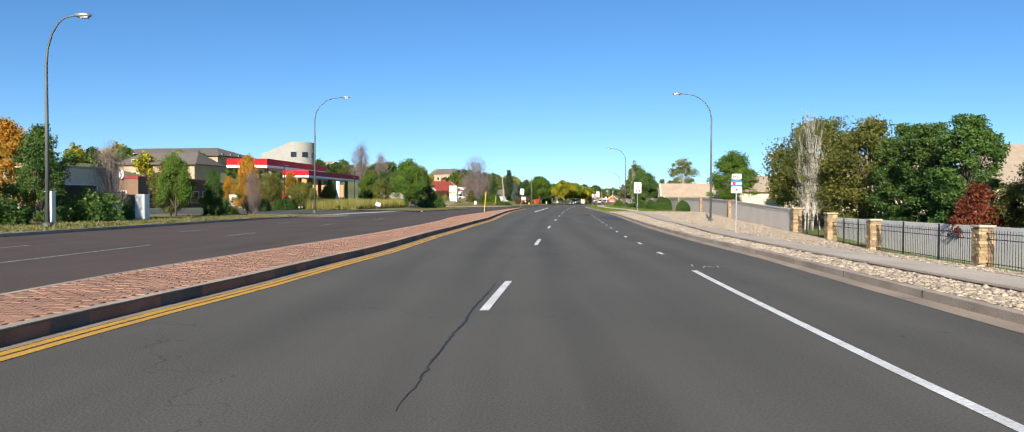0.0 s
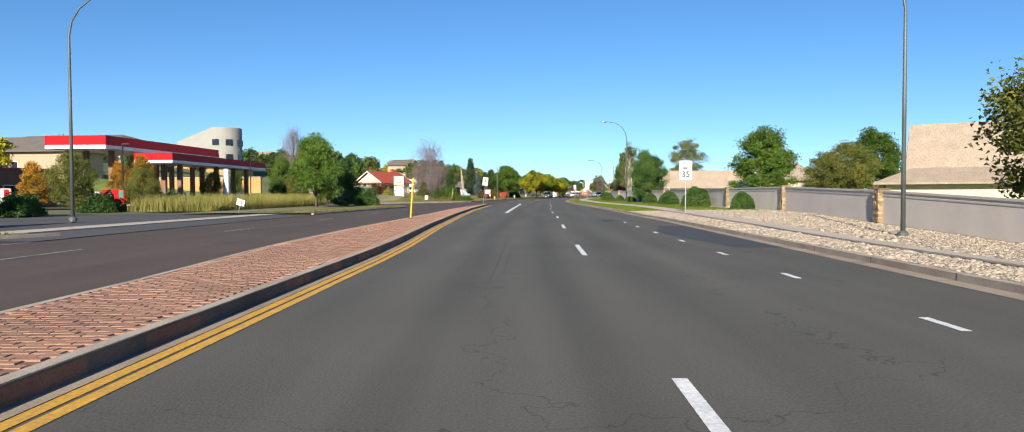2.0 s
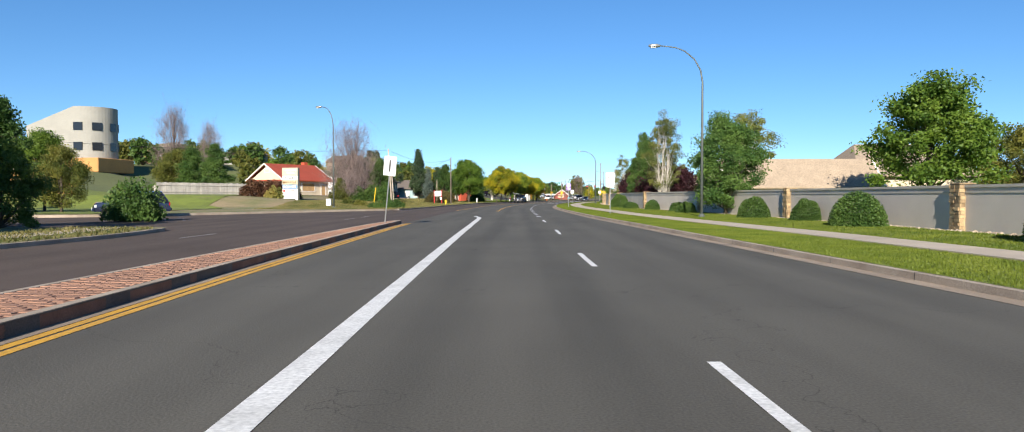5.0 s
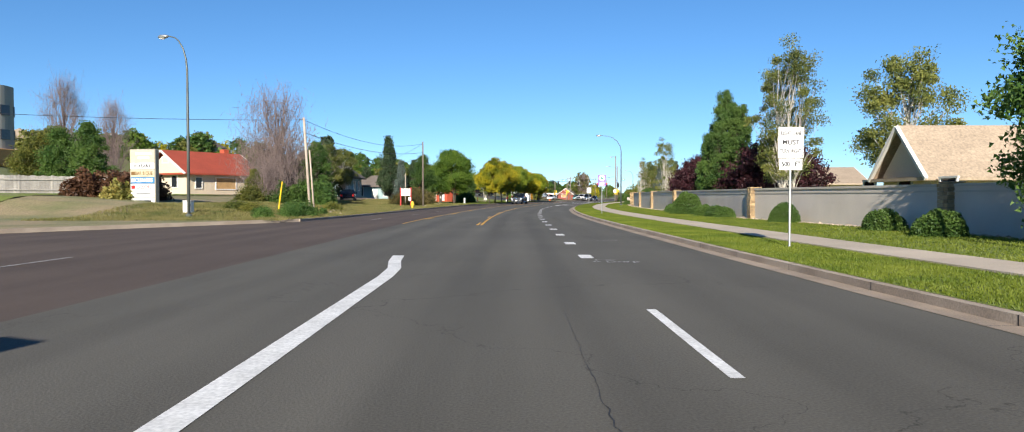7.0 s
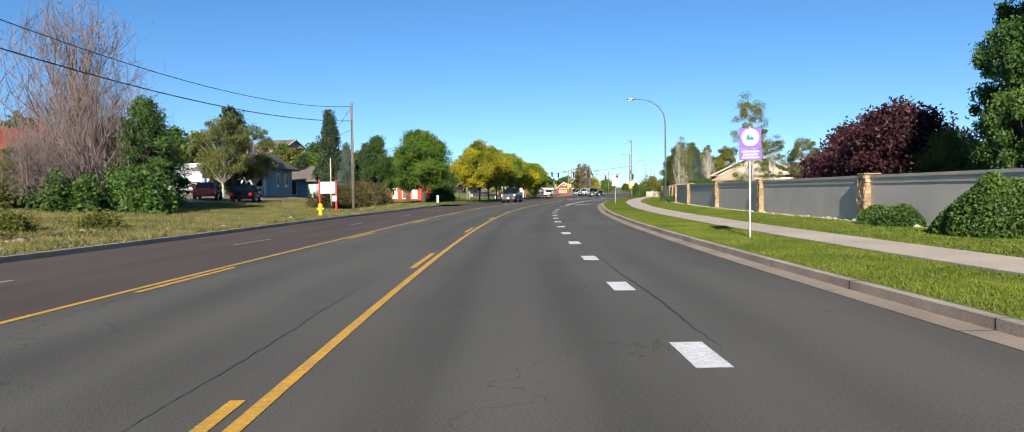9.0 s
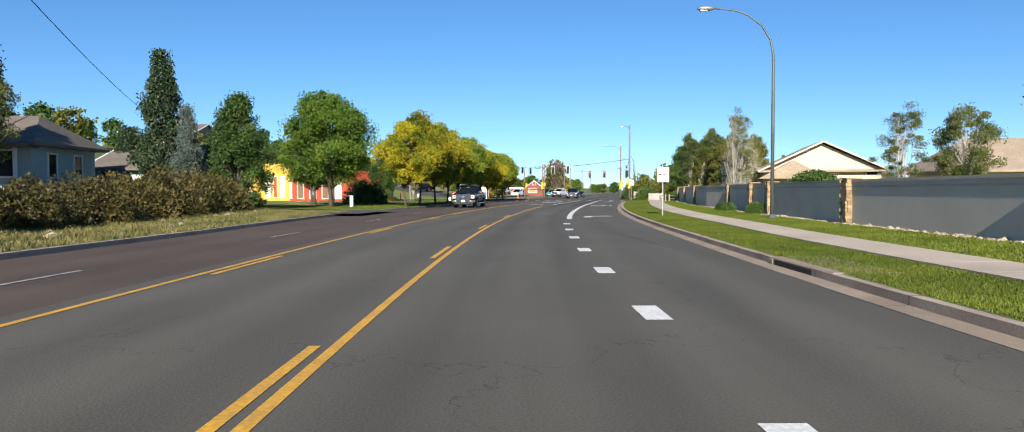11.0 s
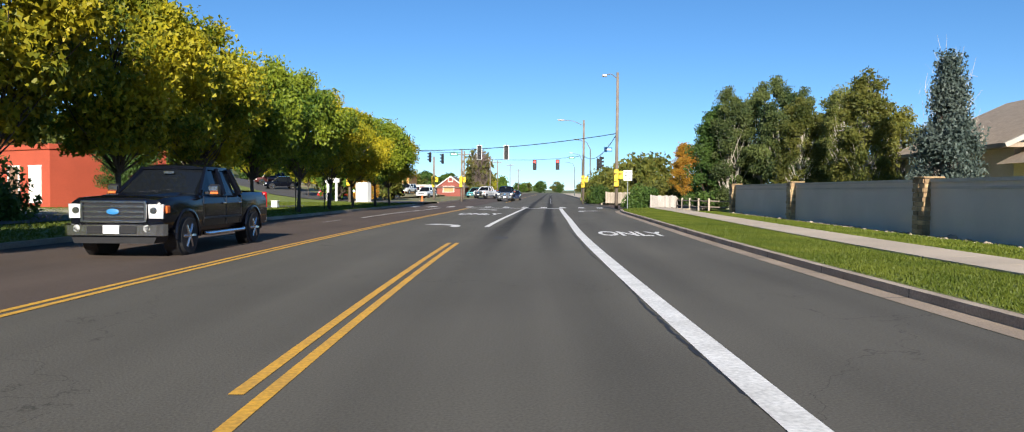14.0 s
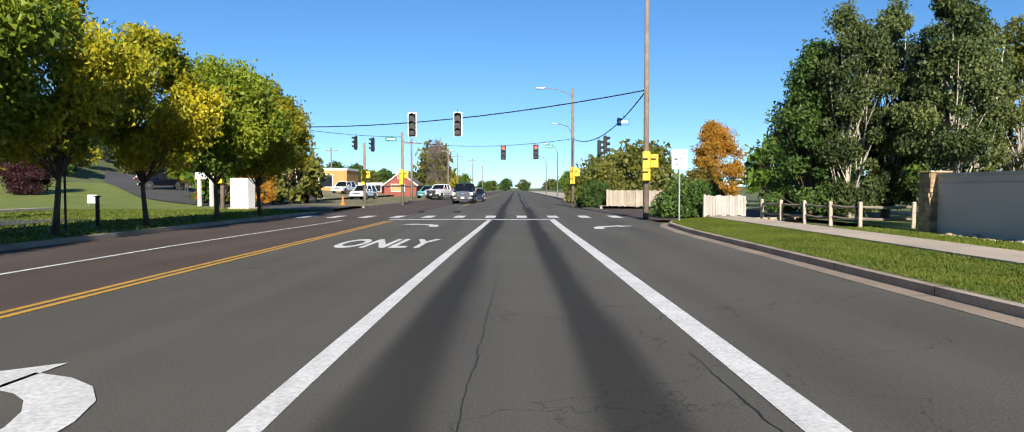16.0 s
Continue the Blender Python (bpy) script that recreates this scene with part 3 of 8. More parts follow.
# road surfaces: through lanes, far lanes, side street, forecourt drive
strip("road", -60, 700, lambda s: np.where(s < 125, MED_R(s) - 0.05, -5.8), lambda s: np.where(s < 290, CURB_R(s) - 0.35, 6), 0.0, M["asphalt"], label="grey asphalt lanes with worn wheel tracks", across=24, step=1.5)
strip("road_far_lanes", -60, 700, lambda s: np.where(s < 118, EDGE_L(s), np.where(s < 158, -16, EDGE_L(s))), lambda s: np.where(s < 125, MED_L(s) + 0.05, -5.8), -0.004, M["asphalt_old"], label="darker reddish asphalt lanes for oncoming cars", across=4)
strip("road_side_street", 112, 164, -70, -10.5, -0.012, M["asphalt_old"], label="worn asphalt side street joining the road", across=8, step=3)
strip("road_yard_drive", 232.5, 241, -60, -10.2, lambda s, c: 0.15 + 0.0 * s, M["asphalt_lot"], label="narrow asphalt drive beside the bank", across=6)
strip("road_forecourt", 58, 90, -60, -14.5, lambda s, c: 0.02 + 0 * s, M["asphalt_lot"], label="asphalt drive leading to the filling station", across=6)
strip("road_cross_street", 297, 316, lambda s: np.where(s < 311, -12.0, -90), 90, -0.008, M["asphalt_old"], label="asphalt cross street at the traffic lights", across=12)


# ---- kerbs, walks, verges ----
def kerb(name, s0, s1, edge, side, label, gutter=0.36):
    """A kerb along an edge line; side +1: land lies to the right."""
    lab = label
    top = strip(name, s0, s1, lambda s: edge(s) + side * 0.0, lambda s: edge(s) + side * 0.17, 0.125, M["kerb"], label=lab, thick=0.2)
    if gutter:
        strip("gutter", s0, s1, lambda s: edge(s) - side * 0.002, lambda s: edge(s) - side * gutter, 0.006, M["gutter"], label="pale concrete gutter pan along the kerb")
    return top


kerb("kerb", -60, 297.4, CURB_R, 1, "weathered concrete kerb beside lawn and rocks")
kerb("kerb_far", -60, 61, EDGE_L, -1, "concrete kerb along the far verge", 0)
kerb("kerb_far_east", 86, 117, EDGE_L, -1, "concrete kerb along the far verge", 0)
kerb("kerb_bank", 163.4, 310.5, EDGE_L, -1, "low concrete kerb under the grassy bank", 0)
kerb("kerb_beyond", 318, 620, lambda s: 0 * s + 6.2, 1, "concrete kerb beyond the cross street", 0)
kerb("kerb_beyond_far", 318, 620, lambda s: 0 * s - 11, -1, "concrete kerb beyond the cross street", 0)

strip("verge_rocks", -60, 90, lambda s: CURB_R(s) + 0.16, WALK_R, lambda s, d: land(s, d) - 0.01, M["dirt"], label="stony dirt strip between kerb and walk", across=3)
strip("lawn_strip", 90, 297, lambda s: CURB_R(s) + 0.16, WALK_R, lambda s, d: land(s, d), M["lawn"], label="mown green lawn strip beside the kerb", across=3)
strip("verge_rocks_back", -60, 90, lambda s: WALK_R(s) + 1.55, lambda s: WALL_R(s) + 1.5, lambda s, d: land(s, d) - 0.01, M["dirt"], label="stony dirt bed under the garden wall", across=4)
strip("lawn_back", 90, 288, lambda s: WALK_R(s) + 1.55, lambda s: WALL_R(s) + 0.8, lambda s, d: land(s, d), M["lawn"], label="mown green lawn between walk and wall", across=3)
strip("garden_ground", -60, 300, lambda s: WALL_R(s) + 0.5, lambda s: WALL_R(s) + 60, lambda s, d: land(s, d) - 0.03, M["lawn"], label="garden ground behind the wall", across=6, step=4)
strip("verge_far", -60, 60, -45, lambda s: EDGE_L(s) - 0.16, lambda s, d: land(s, d), M["verge"], label="dry mown verge with patchy grass", across=6)
strip("verge_far_east", 87, 118, -24.5, lambda s: EDGE_L(s) - 0.16, lambda s, d: land(s, d), M["verge"], label="dry grass verge beside the far lanes", across=4)
def corner_land():
    """Grass corner between the side street and the bank, with its curved kerb."""
    line = [(163.5, -12.0), (160.5, -13.6), (157, -15.8), (152, -18.8), (146, -22.2), (141, -25.4), (137, -29.5), (135, -36), (134, -48), (134, -66)]
    back = [(166, -66), (166, -12.0)]
    top = [W(a, b, 0.135) for a, b in line + back]
    tagged(new("corner_ground", mesh("corner_ground", top, [tuple(range(len(top)))], M["dry"])), "dry grassy corner beside the side street", "ground", kind="structure")
    outer = [W(a, b, 0.0) for a, b in line]
    vs, fs = [], []
    for i, p in enumerate(outer):
        u = (outer[min(i + 1, len(outer) - 1)] - outer[max(i - 1, 0)]).normalized()
        nr = Vector((u.y, -u.x, 0))
        if nr.dot(W(166, -60) - p) < 0:
            nr = -nr
        for q, z in ((p - nr * 0.02, -0.1), (p, 0.16), (p + nr * 0.2, 0.16), (p + nr * 0.2, 0.0)):
            vs.append((q.x, q.y, z))
    for i in range(len(outer) - 1):
        for k in range(3):
            fs.append((4 * i + k, 4 * i + k + 1, 4 * i + k + 5, 4 * i + k + 4))
    tagged(new("kerb_corner", mesh("kerb_corner", vs, fs, M["kerb"])), "pale concrete kerb round the grassy corner", "kerb", kind="structure")


corner_land()
strip("yard_gravel", 203, 233, lambda s: 0 * s - 46.0, lambda s: -21.0 - 1.2 * np.sin(s * 0.4), lambda s, d: land(s, d) + 0.03, M["dirt"], label="bare gravel yard with wheel ruts", across=10)
strip("lawn_corner", 140, 205, lambda s: 0 * s - 90.0, lambda s: np.where(s < 166, -30.5, -33.0), lambda s, d: land(s, d) + 0.04, M["lawn"], label="green lawn behind the corner shrubs", across=12)
strip("footway_far", 88, 117, lambda s: EDGE_L(s) - 2.9, lambda s: EDGE_L(s) - 1.5, lambda s, d: land(s, d) + 0.03, M["walk"], label="pale concrete footway beside the far lanes", thick=0.1)
strip("footway_station", 60.5, 87, lambda s: EDGE_L(s) - 4.2, lambda s: EDGE_L(s) - 2.6, 0.06, M["walk"], label="pale concrete footway across the station drive", thick=0.1)
strip("bank", 163.8, 232, -40, lambda s: EDGE_L(s) - 0.16, lambda s, d: land(s, d), M["dry"], label="rough dry grass bank beside the far lanes", across=10)
LAWN_EDGE = table((241, -11.6), (304, -11.9), (309, -14.5), (314, -18.6), (320, -24.2), (330, -33.5), (352, -49), (380, -64))
strip("lawn_far", 241, 304, -75, lambda s: EDGE_L(s) - 0.16, lambda s, d: land(s, d) + lawn_rise(s, d), M["lawn"], label="green lawn behind the street trees", across=14)
strip("lawn_hill", 304, 352, -75, LAWN_EDGE, lambda s, d: land(s, d) + lawn_rise(s, d), M["lawn"], label="green lawn rising behind the street trees", across=14)
strip("workshop_apron", 258, 282, lambda s: -31 - 0.2 * (s - 258), lambda s: 0 * s - 21.5, lambda s, d: land(s, d) + 0.03, M["walk"], label="pale concrete apron before the workshops", across=6)
strip("road_lawn_drive", 262, 294, -22.6, -17.2, lambda s, d: land(s, d) + 0.04, M["asphalt_lot"], label="narrow asphalt drive below the lawn", across=2)
strip("lawn_edging", 296, 308.5, -28.6, -27.7, lambda s, d: land(s, d) + lawn_rise(s, d) + 0.16, M["stone_cap"], label="low tan stone edging below the lawn", thick=0.5)
strip("road_lawn_top", 307, 380, LAWN_EDGE, lambda s: np.minimum(LAWN_EDGE(s) + 8.5, -11.2), lambda s, d: land(s, d) + lawn_rise(s, d) + 0.05, M["asphalt_lot"], label="asphalt drive curving up past the lawn", across=5)
strip("dry_slope", 328, 430, lambda s: np.where(s < 380, LAWN_EDGE(s) + 8.4, -56.0), lambda s: 0 * s - 20.5, lambda s, d: land(s, d) + lawn_rise(s, d) + 0.03, M["dry"], label="tan dry grass slope beyond the drive", across=8)
strip("verge_beyond", 318, 620, 6.35, 14, 0.14, M["walk"], label="pale dirt verge beyond the cross street", across=2, step=8)
strip("verge_beyond_far", 318, 620, -30, -11.15, 0.14, M["verge"], label="dry verge beyond the cross street", across=2, step=8)

def kerb_joints():
    """Thin dark joints across the kerb and gutter."""
    vs, fs = [], []
    for k in range(92):
        s, e = 8 + 3.05 * k, float(CURB_R(8 + 3.05 * k))
        if s > 288:
            break
        ring = [(e - 0.36, 0.0075), (e - 0.003, 0.0075), (e - 0.003, 0.127), (e + 0.16, 0.127)]
        i = len(vs)
        for ss in (s - 0.009, s + 0.009):
            vs.extend(W(ss, d, z) for d, z in ring)
        fs.extend((i + j, i + j + 1, i + j + 5, i + j + 4) for j in range(3))
    tagged(new("kerb_joints", mesh("kerb_joints", vs, fs, M["tar"])), "thin dark joints between the kerb stones", "joints", kind="stuff")


kerb_joints()

# walks: slabs with open joints
def walk_slabs(name, s0, s1, inner, width, label, length=1.6):
    base = strip(name, s0, s1, lambda s: inner(s) + 0.0, lambda s: inner(s) + width, lambda s, d: land(s, d) + 0.005, M["gutter"], label=label)
    n = int((s1 - s0) / length)
    for i in range(n):
        a, b = s0 + i * length + 0.008, s0 + (i + 1) * length - 0.008
        vs = []
        for s in (a, b):
            for d in (float(inner(s)) + 0.01, float(inner(s)) + width - 0.01):
                vs.append(W(s, d, float(land(s, d)) + 0.05))
        lo = [v - Vector((0, 0, 0.04)) for v in vs]
        part("slab", mesh("slab", vs + lo, [(0, 1, 3, 2), (0, 4, 5, 1), (1, 5, 7, 3), (3, 7, 6, 2), (2, 6, 4, 0)], M["walk"]), None, base)


# ---- road marks ----
def mark(name, s0, s1, d, width, material, label, z=0.006):
    f = d if callable(d) else (lambda s: 0 * s + d)
    return strip(name, s0, s1, lambda s: f(s) - width / 2, lambda s: f(s) + width / 2, z, material, kind="structure", label=label, step=1.5)


YEL, WHI = "yellow painted line on the asphalt", "white painted line on the asphalt"
mark("yellow_line", -60, 125.5, lambda s: MED_R(s) + 0.25, 0.125, M["yellow"], YEL)
mark("yellow_line_inner", -60, 125.5, lambda s: MED_R(s) + 0.42, 0.125, M["yellow"], YEL)
LANE1 = table((-20, -0.6), (9.5, -0.34), (13, -0.06), (20, 0.4), (27, 0.74), (38, 1.19), (41.5, 1.3), (52, 1.6), (56, 1.67), (69, 1.86), (79, 1.9), (82, 1.9), (91, 1.74), (104, 1.65), (119, 1.77), (131, 1.66), (139, 1.62))
for e in (-11, 1, 13.1, 27.3, 41.5, 56.2, 69.5, 81.9, 93.3, 105.4, 118.2, 131.2):
    mark("lane_dash", e - 3.5, e, LANE1, 0.12, M["white"], "white lane dash on the asphalt")
SKIP = table((0, 3.1), (6.4, 3.3), (14, 3.65), (18.5, 3.9), (24, 4.06), (29, 4.15), (37, 4.41), (43, 4.6), (47, 4.66), (53, 4.81), (58, 4.86), (67, 4.92), (75, 4.95))
mark("turn_line", -30, 15.3, SKIP, 0.12, M["white"], WHI)
for k in range(12):
    s = 19.97 + 4.68 * k
    mark("skip_dash", s, s + 0.85, SKIP, 0.11, M["white"], "short white dash on the asphalt")
mark("left_turn_line", 90.6, 139.6, lambda s: -1.66 - 0.0145 * (s - 91) - 0.42 * smooth(s, 135.5, 139.6), 0.27, M["white"], "white painted turn line with a hooked end")
for k in range(19):
    s = float(np.interp(k, (0, 2, 6, 15, 18), (138.8, 148.5, 166.8, 208.4, 222.6)))
    if s < 226:
        mark("drop_dash", s, s + 1.0, lambda q: 1.62 - 0.12 * smooth(q, 185, 208), 0.30, M["white"], "short wide white dash on the asphalt")
mark("white_line_right", 228.7, 298, lambda s: 1.66 + 0.2 * smooth(s, 229, 256) - 0.15 * smooth(s, 268, 296), 0.27, M["white"], WHI)
mark("white_line_left", 267.4, 298, lambda s: -1.5 + 0.42 * smooth(s, 268, 304), 0.2, M["white"], WHI)
mark("yellow_line_left", 160, 296, lambda s: -5.75 + 0.35 * smooth(s, 160, 185) - 0.35 * smooth(s, 205, 255) + 0.2 * smooth(s, 275, 296), 0.11, M["yellow"], YEL)
mark("yellow_line_right", 158, 258.6, -1.64, 0.11, M["yellow"], YEL)
mark("yellow_line_double", 244, 258.6, -1.85, 0.11, M["yellow"], YEL)
mark("yellow_line_left_double", 236, 296, lambda s: -5.54 + 0.35 * smooth(s, 160, 185) - 0.35 * smooth(s, 205, 255) + 0.2 * smooth(s, 275, 296), 0.11, M["yellow"], YEL)
for k in range(9):
    s = 158.2 + 12.1 * k
    if s < 240:
        mark("yellow_dash", s, s + 3.3, -1.84, 0.11, M["yellow"], "yellow dash beside the solid line")
    if 160 < s - 3 < 231:
        mark("yellow_dash_left", s - 3, s + 0.6, lambda q: -5.54 + 0.35 * smooth(q, 160, 185) - 0.35 * smooth(q, 205, 255), 0.11, M["yellow"], "yellow dash beside the solid line")
for s in (132, 136.5, 166.4, 177.3, 189.5, 201.5, 213.6, 225.3, 237.2, 248.3, 259.8, 270.0):
    mark("lane_dash_far", s, s + 2.7, lambda q: -8.7 + 0.9 * smooth(q, 164, 182) - 0.85 * smooth(q, 225, 252) - 1.6 * (1 - smooth(q, 140, 160)), 0.10, M["white_worn"], "worn white lane dash on the far lanes")
for k in range(-5, 9):
    s = 16 + 12.0 * k
    mark("lane_dash_far", s, s + 6.5 if k == 0 else s + 3, lambda q: -11.2 + 0 * q, 0.11, M["white_worn"], "worn white lane dash on the far lanes")
    mark("lane_dash_far", s + 3, s + 6, lambda q: -14.6 + 0 * q, 0.10, M["white_worn"], "worn white lane dash on the far lanes")
mark("white_line_far", 275.5, 297, lambda s: -8.4 + 0.7 * smooth(s, 280, 297), 0.12, M["white"], WHI)
mark("asphalt_patch", 260.4, 261.5, -0.6, 0.42, M["patch"], "small dark square patch in the asphalt")
mark("stop_line", 297.3, 297.9, -2.0, 7.4, M["white"], "white stop line across the lanes")
for k in range(11):
    d = -10.5 + 1.55 * k
    mark("crosswalk_bar", 299.6, 302.4, d, 0.5, M["white"], "white crosswalk bar on the asphalt")
for k in range(18):
    s = 322 + 12.0 * k
    mark("lane_dash_beyond", s, s + 3, 0.9, 0.11, M["white"], "white lane dash beyond the cross street")
    mark("yellow_beyond", s, s + 12, -4.2, 0.12, M["yellow"], YEL)


def ground_text(body, s, d, size, long, label):
    me = text_mesh(body, size, M["white"], 0.0)
    me.transform(Matrix.Rotation(radians(-90), 4, "X"))
    ob = new("road_word", me)
    ob.matrix_basis = on(s, d, 0.008) @ Matrix.Diagonal((1, long, 1, 1))
    tagged(ob, label, "road marking", kind="structure")


def arrow(s, d, flip, label, size=1.0):
    """A turn arrow: shaft along the road, head bent to one side."""
    k = -1 if flip else 1
    bm = B()
    outer = ((-0.17, 0.0), (-0.17, 0.55), (-0.14, 1.0), (-0.02, 1.45), (0.2, 1.8), (0.5, 2.05), (0.86, 2.2))
    inner = ((0.17, 0.0), (0.17, 0.5), (0.21, 0.9), (0.31, 1.2), (0.46, 1.45), (0.64, 1.62), (0.88, 1.74))
    rings = [(inner[i], inner[i + 1], outer[i + 1], outer[i]) for i in range(6)] + [((0.84, 1.45), (1.5, 1.98), (0.80, 2.52))]
    for ring in rings:
        vs = [bm.verts.new((k * x, y, 0)) for x, y in ring]
        f = bm.faces.new(vs)
        f.normal_update()
        if f.normal.z < 0:
            f.normal_flip()
    me = bpy.data.meshes.new("turn_arrow")
    bm.to_mesh(me)
    bm.free()
    me.materials.append(M["white"])
    ob = new("turn_arrow", me)
    ob.matrix_basis = on(s, d, 0.008) @ Matrix.Diagonal((size, size, 1, 1))
    tagged(ob, label, "road marking", kind="structure")


ground_text("ONLY", 263.55, 3.55, 0.80, 4.1, "white word ONLY painted on the turn lane")
ground_text("ONLY", 282.6, -3.25, 0.9, 4.6, "white word ONLY painted on the turn lane")
arrow(231.0, 2.6, False, "white right-turn arrow painted on the asphalt", 1.05)
arrow(289.5, 3.0, False, "white right-turn arrow painted on the asphalt")
arrow(267.1, -2.72, True, "white left-turn arrow painted on the asphalt")
arrow(291, -3.0, True, "white left-turn arrow painted on the asphalt")
def spray(strokes, label):
    """Thin sprayed lines on the asphalt: each stroke is a run of (s, d) points."""
    bm = B()
    for run in strokes:
        for a, b in zip(run, run[1:]):
            u = Vector((b[0] - a[0], b[1] - a[1]))
            n = Vector((-u.y, u.x)).normalized() * 0.018
            q = [W(a[0] + n.x, a[1] + n.y, 0.006), W(b[0] + n.x, b[1] + n.y, 0.006), W(b[0] - n.x, b[1] - n.y, 0.006), W(a[0] - n.x, a[1] - n.y, 0.006)]
            f = bm.faces.new([bm.verts.new(v) for v in q])
            f.normal_update()
            if f.normal.z < 0:
                f.normal_flip()
    me = bpy.data.meshes.new("survey_mark")
    bm.to_mesh(me)
    bm.free()
    me.materials.append(M["white_worn"])
    tagged(new("survey_mark", me), label, "road marking", kind="structure")


spray([[(138.3, 1.45), (138.45, 2.2)], [(138.2, 1.75), (138.5, 1.77)], [(137.85, 1.72), (137.95, 1.80), (138.1, 1.74), (137.95, 1.66), (137.85, 1.72)], [(137.7, 1.95), (138.15, 1.97), (138.1, 2.1), (137.85, 2.12), (137.7, 1.95)], [(137.75, 2.18), (137.95, 2.2), (138.0, 2.27)], [(137.75, 2.34), (137.9, 2.42), (137.98, 2.34), (137.85, 2.28), (137.75, 2.34)], [(137.6, 2.5), (138.0, 2.52), (137.95, 2.6), (137.8, 2.6)]], "white sprayed survey scrawl on the asphalt")
spray([[(145.5, 2.55), (145.65, 3.25)], [(145.75, 2.7), (145.8, 3.0)]], "white sprayed survey dash on the asphalt")
spray([[(16.2, 3.9), (16.8, 4.0)], [(15.9, 4.05), (16.4, 4.2), (16.1, 4.35)], [(16.0, 4.4), (16.5, 4.5)], [(16.3, 4.2), (16.4, 4.7)]], "white sprayed survey scrawl on the asphalt")
def crack(s0, s1, d0, d1, w, seed, m="tar"):
    """A ragged crack running along the lanes."""
    rg = np.random.default_rng(seed)
    n = max(8, int((s1 - s0) / 0.12))
    ss = np.linspace(s0, s1, n)
    dd = np.linspace(d0, d1, n) + np.cumsum(rg.normal(0, 0.005, n)) + rg.normal(0, 0.009, n)
    ww = w * rg.uniform(0.25, 1.0, n) * np.sin(np.linspace(0.15, 2.99, n))
    a, b = WA(ss, dd - ww / 2, 0.004), WA(ss, dd + ww / 2, 0.004)
    ob = new("road_crack", mesh("road_crack", np.concatenate([a, b]), [(i, n + i, n + i + 1, i + 1) for i in range(n - 1)], M[m]))
    tagged(ob, "dark ragged crack in the worn asphalt", "crack", kind="structure")


for k, (s0, s1, d0, d1, w) in enumerate(((5, 13, -0.75, -0.25, 0.045), (14, 26, -0.3, 0.35, 0.016), (47, 60, -0.35, -0.3, 0.012), (48, 58, -0.15, -0.1, 0.012), (79, 84, -1.2, -1.4, 0.014), (146, 153, -2.9, -2.3, 0.028), (160, 168, -2.3, -2.2, 0.014), (150, 158, 1.9, 1.85, 0.014), (163, 172, 1.9, 1.85, 0.04), (234, 252, 1.62, 1.85, 0.07), (252, 270, 1.66, 1.62, 0.05), (207, 219, 3.9, 2.9, 0.02), (210, 216, 3.6, 2.9, 0.05), (264, 276, -0.3, -0.25, 0.014), (122, 131, 0.6, 0.45, 0.012), (178, 190, -2.5, -2.4, 0.014))):
    crack(s0, s1, d0, d1, w, 200 + k)
strip("road_patch", 55, 68, lambda s: 5.0 + 0.7 * smooth(s, 62, 55) + 0.8 * smooth(s, 62, 68), lambda s: CURB_R(s) - 0.24, 0.003, M["patch"], label="brownish asphalt patch near the kerb")

# ---- brick median ----
median = strip("median", -60, 125, lambda s: MED_L(s), lambda s: MED_R(s), 0.146, M["paver_bed"], label="raised median paved in red clay bricks", thick=0.2)
# dark strip paints the shaded face; the strip above it restores plain concrete
strip("median_kerb", -60, 125.2, lambda s: MED_R(s) - 0.16, MED_R, 0.165, M["kerb_shaded"], label="weathered kerb along the brick median, shade painted into its face", thick=0.24)
strip("median_kerb_top", -60, 125.2, lambda s: MED_R(s) - 0.155, lambda s: MED_R(s) - 0.015, 0.17, M["kerb"], label="pale concrete top of the median kerb")
strip("median_kerb_far", -60, 125.2, MED_L, lambda s: MED_L(s) + 0.12, 0.155, M["kerb"], label="concrete kerb along the far side of the median", thick=0.24)
strip("median_nose", 125.1, 125.4, lambda s: MED_L(s) + 0.15, lambda s: MED_R(s) - 0.15, 0.16, M["kerb"], label="rounded concrete end of the median", thick=0.24)
strip("median_gutter", -60, 125.4, MED_R, lambda s: MED_R(s) + 0.17, 0.006, M["gutter"], label="concrete gutter beside the median")

# ---- right-hand garden wall with stone pillars ----
def stone_pillar(s, d, h=1.84, w=0.62):
    z = float(land(s, d)) - 0.1
    p = thing("stone_pillar", on(s, d, z), "square pillar of rough tan stones in the garden wall", "pillar", "pillars along the wall")
    part("core", box(B(), (0, 0, h / 2), (w - 0.08, w - 0.08, h)), M["mortar"], p)
    part("cap", box(B(), (0, 0, h + (0.05 if s < 62 else 0.01)), (w + (0.12 if s < 62 else 0.02), w + (0.12 if s < 62 else 0.02), 0.1 if s < 62 else 0.05), 0.015), M["stone_cap"] if s < 62 else M["stone"], p, "pale concrete cap" if s < 62 else "flush stone top")
    return p


PILLARS = [(33.6, 20.3), (45.3, 20.5), (51.8, 20.3), (58.3, 20), (75.5, 18.7), (89.3, 18.1), (101.3, 17.1), (115, 16.8), (131, 16.2), (148, 15.2), (164.2, 13.5), (184.5, 13.0), (197.4, 12.8), (208, 12.6), (220.8, 12.5), (232.6, 12.6), (236.9, 12.6), (245.5, 12.8), (262, 12.3), (274.3, 12.3), (285.5, 12.3)]
